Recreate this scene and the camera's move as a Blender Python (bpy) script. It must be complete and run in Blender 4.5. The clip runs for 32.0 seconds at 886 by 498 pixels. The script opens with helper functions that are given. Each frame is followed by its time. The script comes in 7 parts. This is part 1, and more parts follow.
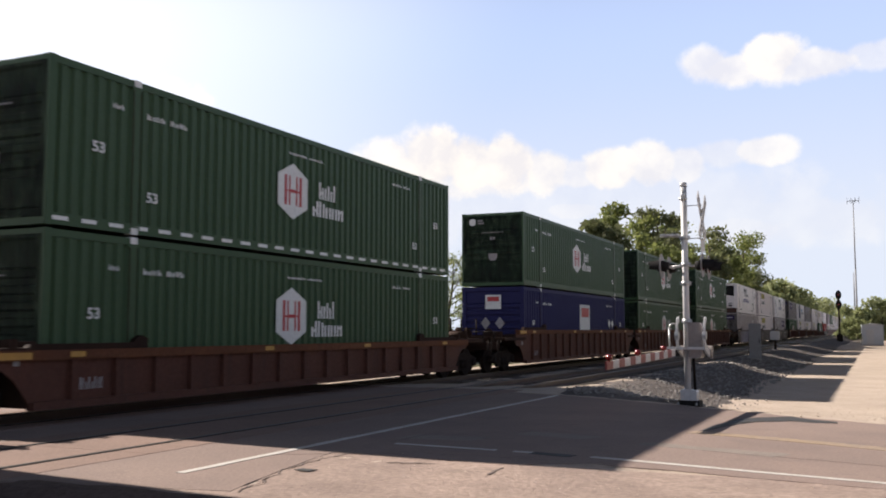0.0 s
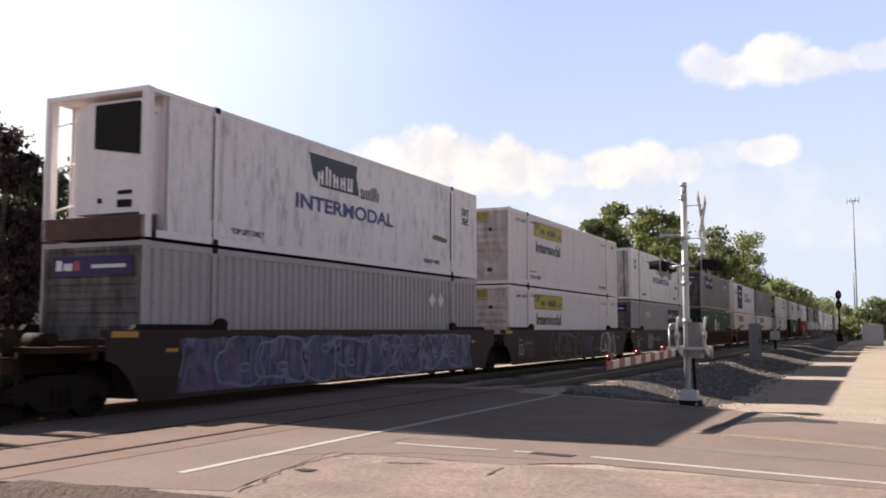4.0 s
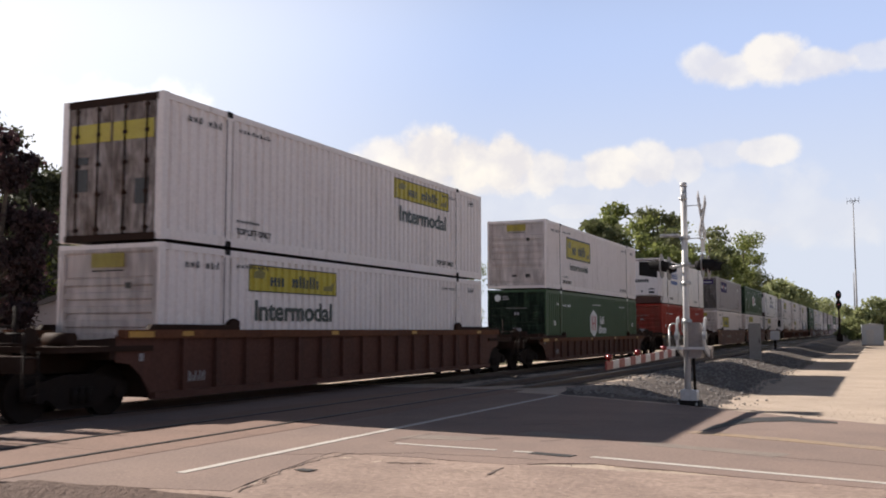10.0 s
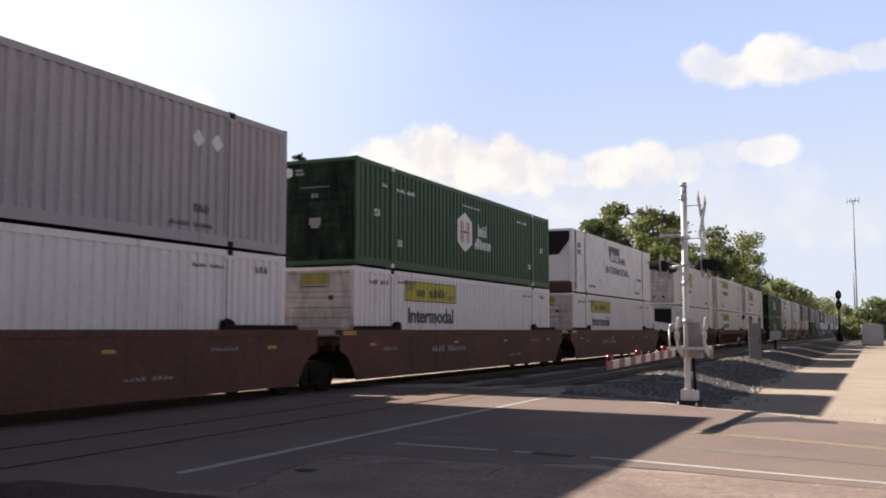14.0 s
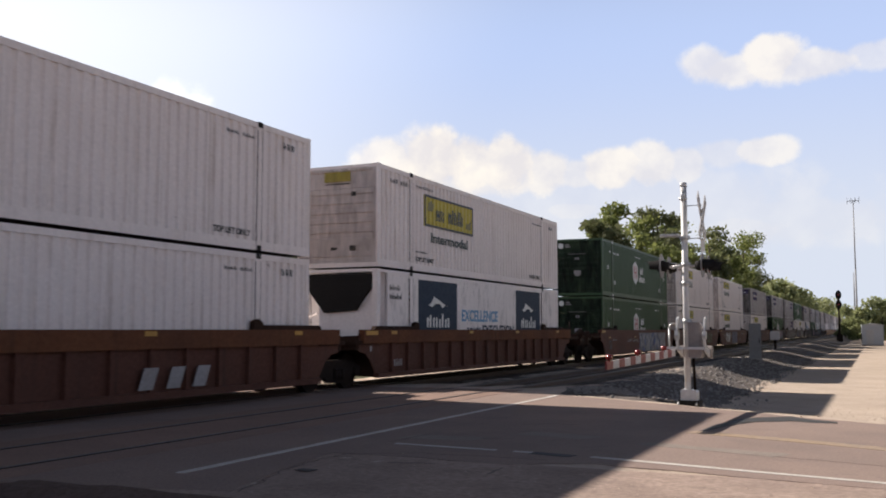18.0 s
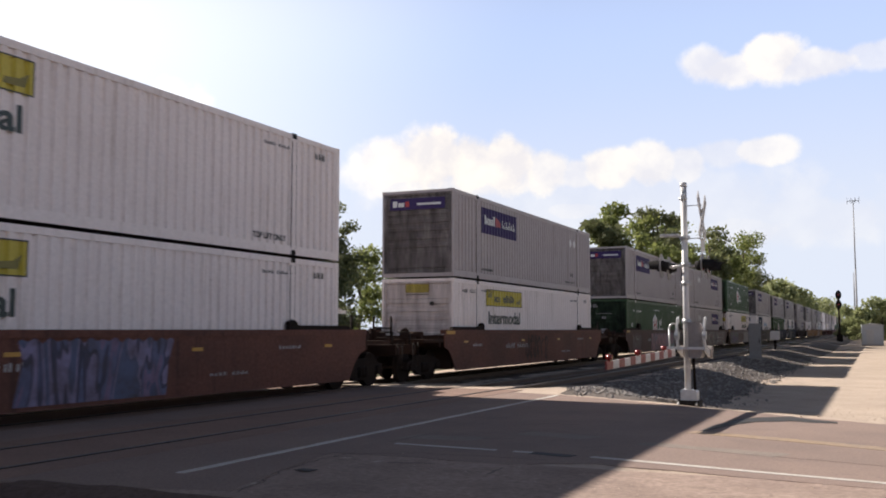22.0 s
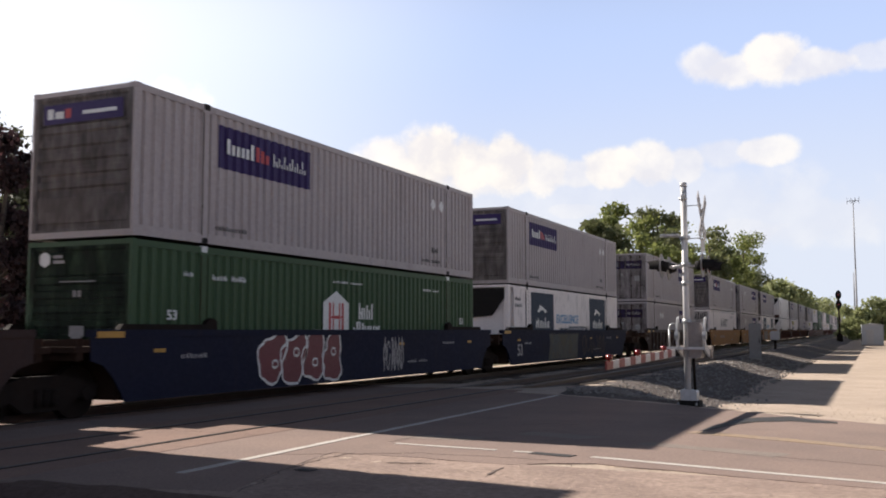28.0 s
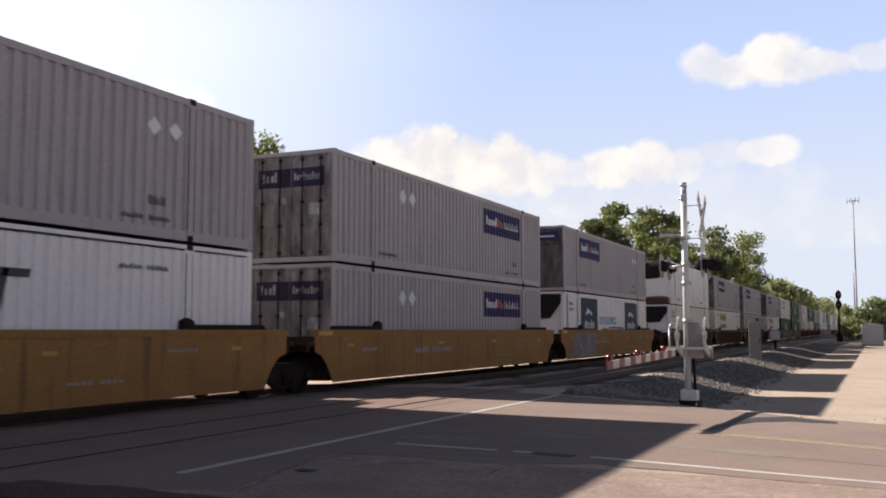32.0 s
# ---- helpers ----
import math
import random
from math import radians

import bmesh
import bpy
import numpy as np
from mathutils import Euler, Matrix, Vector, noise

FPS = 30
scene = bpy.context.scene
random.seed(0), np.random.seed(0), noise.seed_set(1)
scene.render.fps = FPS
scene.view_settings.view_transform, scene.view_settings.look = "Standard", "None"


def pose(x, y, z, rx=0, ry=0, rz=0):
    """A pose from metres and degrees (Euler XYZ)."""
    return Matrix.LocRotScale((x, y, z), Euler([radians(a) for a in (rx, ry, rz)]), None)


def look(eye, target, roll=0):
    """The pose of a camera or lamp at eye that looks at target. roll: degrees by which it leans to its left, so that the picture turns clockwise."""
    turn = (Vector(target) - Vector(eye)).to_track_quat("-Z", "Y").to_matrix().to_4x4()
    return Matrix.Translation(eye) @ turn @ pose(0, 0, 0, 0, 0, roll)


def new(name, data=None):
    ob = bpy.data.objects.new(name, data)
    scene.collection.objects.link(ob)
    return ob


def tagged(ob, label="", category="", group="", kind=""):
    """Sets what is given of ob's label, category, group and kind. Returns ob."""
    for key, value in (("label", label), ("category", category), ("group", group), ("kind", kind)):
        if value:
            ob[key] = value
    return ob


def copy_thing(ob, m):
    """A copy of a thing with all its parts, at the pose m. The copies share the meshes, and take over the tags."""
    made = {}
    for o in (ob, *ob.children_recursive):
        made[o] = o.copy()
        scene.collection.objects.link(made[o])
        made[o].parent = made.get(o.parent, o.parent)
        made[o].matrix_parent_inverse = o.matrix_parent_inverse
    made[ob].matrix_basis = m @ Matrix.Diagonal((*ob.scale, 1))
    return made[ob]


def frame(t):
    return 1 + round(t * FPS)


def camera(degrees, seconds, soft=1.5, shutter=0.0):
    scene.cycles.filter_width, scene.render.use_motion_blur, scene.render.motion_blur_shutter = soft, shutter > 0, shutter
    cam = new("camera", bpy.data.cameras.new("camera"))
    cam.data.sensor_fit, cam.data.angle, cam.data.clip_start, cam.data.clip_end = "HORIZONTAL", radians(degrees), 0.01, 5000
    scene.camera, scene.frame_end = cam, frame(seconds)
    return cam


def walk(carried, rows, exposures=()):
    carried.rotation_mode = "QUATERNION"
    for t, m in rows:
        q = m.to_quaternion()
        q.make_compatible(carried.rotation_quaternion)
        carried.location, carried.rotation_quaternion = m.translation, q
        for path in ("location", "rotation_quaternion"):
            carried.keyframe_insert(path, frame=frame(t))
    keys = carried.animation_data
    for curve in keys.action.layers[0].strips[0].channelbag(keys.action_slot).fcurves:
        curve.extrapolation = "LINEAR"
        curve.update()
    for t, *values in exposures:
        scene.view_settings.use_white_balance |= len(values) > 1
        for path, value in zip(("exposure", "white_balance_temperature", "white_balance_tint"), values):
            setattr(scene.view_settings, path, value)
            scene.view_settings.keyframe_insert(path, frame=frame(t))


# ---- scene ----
cam = camera(50.14, 32.0, soft=1.9, shutter=0.1)
EYE = pose(0, 0, 1.543, 94.887, 0, 24.453)
walk(cam, [(0.0, EYE), (32.0, EYE)], 
     [(t, stops, 6150, 13) for t, stops in ((0.0, 0.95), (2.5, 1.0), (5.0, 0.9), (6.0, 0.86), (8.0, 0.93), (9.0, 0.92), (10.0, 0.81), (12.0, 0.83), (14.0, 0.9), (17.0, 0.8), (19.0, 0.83), (20.2, 0.94), (23.0, 0.93), (32.0, 0.9))])

# ---- light ----
SUN_AZ, SUN_EL = math.atan2(-9.65, 0.9), math.atan2(6.15, 9.69)
sun = new("sun", bpy.data.lights.new("sun", "SUN"))
sun.data.energy, sun.data.angle, sun.data.color = 5.0, radians(0.53), (1.0, 0.9, 0.76)
sun.matrix_world = look((-96.5, 9.0, 61.5), (0, 0, 0))


def node_maker(tree):
    def make(kind, links=None, **values):
        n = tree.nodes.new(kind)
        for key, val in values.items():
            if key == "op":
                n.operation = val
            elif key == "blend":
                n.blend_type = val
            elif key == "dtype":
                n.data_type = val
        for key, val in (links or {}).items():
            if hasattr(val, "is_output"):
                tree.links.new(val, n.inputs[key])
            else:
                n.inputs[key].default_value = val
        return n
    return make


def build_world():
    world = bpy.data.worlds.new("sky")
    scene.world = world
    world.use_nodes = True
    tree = world.node_tree
    tree.nodes.clear()
    mk = node_maker(tree)
    sky = tree.nodes.new("ShaderNodeTexSky")
    sky.sky_type, sky.sun_disc = "NISHITA", False
    sky.sun_elevation, sky.sun_rotation = SUN_EL, SUN_AZ
    sky.air_density, sky.dust_density, sky.ozone_density = 1.0, 1.6, 1.0
    coord = tree.nodes.new("ShaderNodeTexCoord").outputs["Generated"]
    warp = mk("ShaderNodeTexNoise", {"Vector": coord, "Scale": 19.0, "Detail": 6.0, "Roughness": 0.58})
    xyz = mk("ShaderNodeSeparateXYZ", {"Vector": coord})

    def m(op, a, b=0.0, c=0.0):
        return mk("ShaderNodeMath", {0: a, 1: b, 2: c}, op=op).outputs[0]
    az = m("MULTIPLY", m("ARCTAN2", m("MULTIPLY", xyz.outputs[0], -1.0), xyz.outputs[1]), 57.2958)
    el = m("MULTIPLY", m("ARCSINE", xyz.outputs[2]), 57.2958)
    bump = m("SUBTRACT", warp.outputs[0], 0.5)
    # azimuth, elevation, half width, half height, density of each cloud bank (degrees)
    banks = [(27.9, 10.3, 2.3, 1.5, 0.95), (25.1, 10.5, 2.7, 2.0, 1.0), (22.9, 10.2, 2.1, 1.8, 0.95), (20.5, 10.1, 2.1, 1.9, 0.95), (18.3, 9.6, 1.9, 1.3, 0.8), (24.5, 9.3, 7.0, 1.3, 0.7),
             (16.2, 9.4, 1.6, 0.9, 0.6), (14.3, 9.7, 2.1, 1.2, 0.85), (11.9, 9.8, 1.8, 1.4, 0.75), (9.9, 9.8, 1.4, 1.1, 0.6), (7.9, 10.3, 1.8, 0.9, 0.4), (5.5, 10.3, 1.9, 0.8, 0.7),
             (8.6, 15.4, 1.6, 1.0, 0.7), (7.2, 15.0, 2.6, 0.85, 0.75), (4.9, 15.5, 1.9, 1.25, 0.85), (3.0, 14.9, 3.6, 0.85, 0.7), (-0.6, 15.1, 2.2, 0.8, 0.5),
             (43.0, 11.6, 6.5, 3.0, 0.85), (16.4, 7.2, 1.7, 0.5, 0.4), (7.0, 5.7, 3.4, 0.9, 0.35), (15.0, 7.6, 16.0, 2.4, 0.25), (5.0, 6.4, 9.0, 1.5, 0.25)]
    total = None
    for a0, e0, ra, re, dens in banks:
        u = m("DIVIDE", m("SUBTRACT", az, a0), ra)
        v = m("DIVIDE", m("SUBTRACT", el, e0), re)
        v = m("MAXIMUM", v, m("MULTIPLY", v, -0.8))
        d = m("ADD", m("MULTIPLY", u, u), m("MULTIPLY", v, v))
        d = m("ADD", m("SQRT", d), m("MULTIPLY", bump, -1.6))
        fall = mk("ShaderNodeMapRange", {"Value": d, "From Min": 1.1, "From Max": 0.66, "To Min": 0.0, "To Max": dens})
        fall.interpolation_type = "SMOOTHSTEP"
        total = fall.outputs[0] if total is None else m("MAXIMUM", total, fall.outputs[0])
    lit = mk("ShaderNodeMapRange", {"Value": warp.outputs[0], "From Min": 0.4, "From Max": 0.62})

    def blend(fac, c1, c2):
        n = tree.nodes.new("ShaderNodeMix")
        n.data_type = "RGBA"
        for k, val in ((0, fac), (6, c1), (7, c2)):
            if hasattr(val, "is_output"):
                tree.links.new(val, n.inputs[k])
            else:
                n.inputs[k].default_value = val if k == 0 else (*val, 1)
        return n.outputs[2]

    def ramp(value, a, b, c=0.0, d=1.0):
        n = mk("ShaderNodeMapRange", {"Value": value, "From Min": a, "From Max": b, "To Min": c, "To Max": d})
        n.interpolation_type = "SMOOTHSTEP"
        return n.outputs[0]
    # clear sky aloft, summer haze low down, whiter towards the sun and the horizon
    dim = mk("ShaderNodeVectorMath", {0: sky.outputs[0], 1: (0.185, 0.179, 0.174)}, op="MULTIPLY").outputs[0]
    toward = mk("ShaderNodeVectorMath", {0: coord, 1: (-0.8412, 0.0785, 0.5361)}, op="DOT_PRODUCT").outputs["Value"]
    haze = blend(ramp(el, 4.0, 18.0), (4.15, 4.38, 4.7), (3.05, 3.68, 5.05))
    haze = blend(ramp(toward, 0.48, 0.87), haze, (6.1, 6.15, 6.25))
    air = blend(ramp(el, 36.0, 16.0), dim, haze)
    cloud = blend(lit.outputs[0], (4.9, 4.6, 4.3), (6.1, 5.6, 4.7))
    cloud = blend(ramp(toward, 0.5, 0.78), cloud, (7.0, 6.95, 6.9))
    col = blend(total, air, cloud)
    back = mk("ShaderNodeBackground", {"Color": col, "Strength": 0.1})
    out = tree.nodes.new("ShaderNodeOutputWorld")
    tree.links.new(back.outputs[0], out.inputs[0])


build_world()


# ---- materials ----
def surface(name, base, other=None, rough=0.7, metal=0.0, big=0.6, fine=14.0, amount=0.5, bump=0.15, streak=0.0, stain=(0.10, 0.06, 0.04), stains=0.0, vary=0.0, gloss=0.5, stretch=(1, 1, 1), bump_size=0.02, spots=0.0):
    """Painted, mineral or metal surface: base and other colour mixed on two scales, stains with a shape of their own, fine relief."""
    mat = bpy.data.materials.new(name)
    mat.use_nodes = True
    tree = mat.node_tree
    mk = node_maker(tree)
    bsdf = tree.nodes["Principled BSDF"]
    co = tree.nodes.new("ShaderNodeTexCoord").outputs["Object"]
    # each piece takes its own cut of the pattern
    cut = mk("ShaderNodeMath", {0: tree.nodes.new("ShaderNodeObjectInfo").outputs["Random"], 1: 53.0}, op="MULTIPLY").outputs[0]
    co = mk("ShaderNodeVectorMath", {0: co, 1: cut}, op="ADD").outputs[0]
    mp = mk("ShaderNodeMapping", {"Vector": co, "Scale": stretch})
    a = mk("ShaderNodeTexNoise", {"Vector": mp.outputs[0], "Scale": big, "Detail": 5.0, "Roughness": 0.6})
    b = mk("ShaderNodeTexNoise", {"Vector": mp.outputs[0], "Scale": fine, "Detail": 4.0, "Roughness": 0.65})
    other = other or tuple(c * 0.7 for c in base)

    def blend(fac, c1, c2, kind="MIX"):
        n = tree.nodes.new("ShaderNodeMix")
        n.data_type, n.blend_type = "RGBA", kind
        for i, val in ((0, fac), (6, c1), (7, c2)):
            if hasattr(val, "is_output"):
                tree.links.new(val, n.inputs[i])
            else:
                n.inputs[i].default_value = val if i == 0 else (*val, 1)
        return n.outputs[2]
    f1 = mk("ShaderNodeMapRange", {"Value": a.outputs[0], "From Min": 0.35, "From Max": 0.68, "To Min": 0.0, "To Max": amount}).outputs[0]
    col = blend(f1, base, other)
    f2 = mk("ShaderNodeMapRange", {"Value": b.outputs[0], "From Min": 0.3, "From Max": 0.72, "To Min": 0.0, "To Max": amount * 0.7}).outputs[0]
    col = blend(f2, col, tuple(c * 0.62 for c in other))
    if streak or stains:
        sm = mk("ShaderNodeMapping", {"Vector": co, "Scale": (2.2, 2.2, 0.16) if streak else (1, 1, 1)})
        s = mk("ShaderNodeTexNoise", {"Vector": sm.outputs[0], "Scale": 1.5 if streak else 1.1, "Detail": 6.0, "Roughness": 0.7})
        f3 = mk("ShaderNodeMapRange", {"Value": s.outputs[0], "From Min": 0.56, "From Max": 0.74, "To Min": 0.0, "To Max": max(streak, stains)}).outputs[0]
        col = blend(f3, col, stain)
    if spots:
        sp = mk("ShaderNodeTexNoise", {"Vector": co, "Scale": 3.2, "Detail": 8.0, "Roughness": 0.75})
        f4 = mk("ShaderNodeMapRange", {"Value": sp.outputs[0], "From Min": 0.66, "From Max": 0.72, "To Min": 0.0, "To Max": spots}).outputs[0]
        col = blend(f4, col, (0.11, 0.055, 0.03))
    if vary:
        info = tree.nodes.new("ShaderNodeObjectInfo")
        fv = mk("ShaderNodeMapRange", {"Value": info.outputs["Random"], "To Min": 1.0 - vary, "To Max": 1.0 + vary}).outputs[0]
        hs = mk("ShaderNodeHueSaturation", {"Color": col, "Value": fv})
        col = hs.outputs[0]
    tree.links.new(col, bsdf.inputs["Base Color"])
    rr = mk("ShaderNodeMapRange", {"Value": b.outputs[0], "From Min": 0.3, "From Max": 0.7, "To Min": max(0.05, rough - 0.12), "To Max": min(1.0, rough + 0.12)}).outputs[0]
    tree.links.new(rr, bsdf.inputs["Roughness"])
    bsdf.inputs["Metallic"].default_value = metal
    bsdf.inputs["Specular IOR Level"].default_value = gloss
    if bump:
        bp = mk("ShaderNodeBump", {"Strength": bump, "Distance": bump_size, "Height": b.outputs[0]})
        tree.links.new(bp.outputs[0], bsdf.inputs["Normal"])
    return mat


def leaf_material(name, base, other):
    mat = bpy.data.materials.new(name)
    mat.use_nodes = True
    tree = mat.node_tree
    mk = node_maker(tree)
    geo = tree.nodes.new("ShaderNodeNewGeometry")
    n = tree.nodes.new("ShaderNodeMix")
    n.data_type = "RGBA"
    tree.links.new(geo.outputs["Random Per Island"], n.inputs[0])
    n.inputs[6].default_value, n.inputs[7].default_value = (*base, 1), (*other, 1)
    bsdf = tree.nodes["Principled BSDF"]
    tree.links.new(n.outputs[2], bsdf.inputs["Base Color"])
    bsdf.inputs["Roughness"].default_value = 0.6
    trans = mk("ShaderNodeBsdfTranslucent", {"Color": n.outputs[2]})
    mix = mk("ShaderNodeMixShader", {0: 0.5, 1: bsdf.outputs[0], 2: trans.outputs[0]})
    tree.links.new(mix.outputs[0], tree.nodes["Material Output"].inputs[0])
    return mat


def film_material(name, col, low, high, strength):
    """Thin streaky dirt: see-through where the noise is low."""
    mat = bpy.data.materials.new(name)
    mat.use_nodes = True
    tree = mat.node_tree
    mk = node_maker(tree)
    co = tree.nodes.new("ShaderNodeTexCoord").outputs["Object"]
    cut = mk("ShaderNodeMath", {0: tree.nodes.new("ShaderNodeObjectInfo").outputs["Random"], 1: 71.0}, op="MULTIPLY").outputs[0]
    co = mk("ShaderNodeVectorMath", {0: co, 1: cut}, op="ADD").outputs[0]
    mp = mk("ShaderNodeMapping", {"Vector": co, "Scale": (2.4, 2.4, 0.8)})
    n = mk("ShaderNodeTexNoise", {"Vector": mp.outputs[0], "Scale": 1.6, "Detail": 8.0, "Roughness": 0.68})
    f = mk("ShaderNodeMapRange", {"Value": n.outputs[0], "From Min": low, "From Max": high, "To Min": 0.0, "To Max": strength}).outputs[0]
    bsdf = tree.nodes["Principled BSDF"]
    bsdf.inputs["Base Color"].default_value = (*col, 1)
    bsdf.inputs["Roughness"].default_value = 0.85
    bsdf.inputs["Specular IOR Level"].default_value = 0.2
    clear = tree.nodes.new("ShaderNodeBsdfTransparent")
    mix = mk("ShaderNodeMixShader", {0: f, 1: clear.outputs[0], 2: bsdf.outputs[0]})
    tree.links.new(mix.outputs[0], tree.nodes["Material Output"].inputs[0])
    return mat


def mural_material(name, fills, line, scale, bands, width, stretch=(1.0, 1.0, 1.2)):
    """Swirling sprayed colours, each field edged by a thin line."""
    mat = bpy.data.materials.new(name)
    mat.use_nodes = True
    tree = mat.node_tree
    mk = node_maker(tree)
    bsdf = tree.nodes["Principled BSDF"]
    co = tree.nodes.new("ShaderNodeTexCoord").outputs["Object"]
    mp = mk("ShaderNodeMapping", {"Vector": co, "Scale": stretch})
    n = mk("ShaderNodeTexNoise", {"Vector": mp.outputs[0], "Scale": scale, "Detail": 2.2, "Roughness": 0.55, "Distortion": 1.3})
    ramp = tree.nodes.new("ShaderNodeValToRGB")
    ramp.color_ramp.interpolation = "CONSTANT"
    els = ramp.color_ramp.elements
    els[0].position, els[0].color = 0.0, (*fills[0], 1)
    els[1].position, els[1].color = 0.36, (*fills[1], 1)
    for i, c in enumerate(fills[2:]):
        els.new(0.36 + 0.28 * (i + 1) / (len(fills) - 1)).color = (*c, 1)
    tree.links.new(n.outputs[0], ramp.inputs[0])
    up = mk("ShaderNodeMath", {0: n.outputs[0], 1: bands}, op="MULTIPLY").outputs[0]
    pp = mk("ShaderNodeMath", {0: up, 1: 0.5}, op="PINGPONG").outputs[0]
    f = mk("ShaderNodeMapRange", {"Value": pp, "From Min": width, "From Max": width * 1.6, "To Min": 0.85, "To Max": 0.0}).outputs[0]
    mix = tree.nodes.new("ShaderNodeMix")
    mix.data_type = "RGBA"
    tree.links.new(f, mix.inputs[0])
    tree.links.new(ramp.outputs[0], mix.inputs[6])
    mix.inputs[7].default_value = (*line, 1)
    # worn and dirty all over
    d = mk("ShaderNodeTexNoise", {"Vector": co, "Scale": 2.5, "Detail": 7.0, "Roughness": 0.7})
    fd = mk("ShaderNodeMapRange", {"Value": d.outputs[0], "From Min": 0.38, "From Max": 0.72, "To Min": 0.0, "To Max": 0.85}).outputs[0]
    dirt = tree.nodes.new("ShaderNodeMix")
    dirt.data_type = "RGBA"
    tree.links.new(fd, dirt.inputs[0])
    tree.links.new(mix.outputs[2], dirt.inputs[6])
    dirt.inputs[7].default_value = (0.05, 0.035, 0.03, 1)
    tree.links.new(dirt.outputs[2], bsdf.inputs["Base Color"])
    bsdf.inputs["Roughness"].default_value = 0.6
    bsdf.inputs["Specular IOR Level"].default_value = 0.3
    return mat


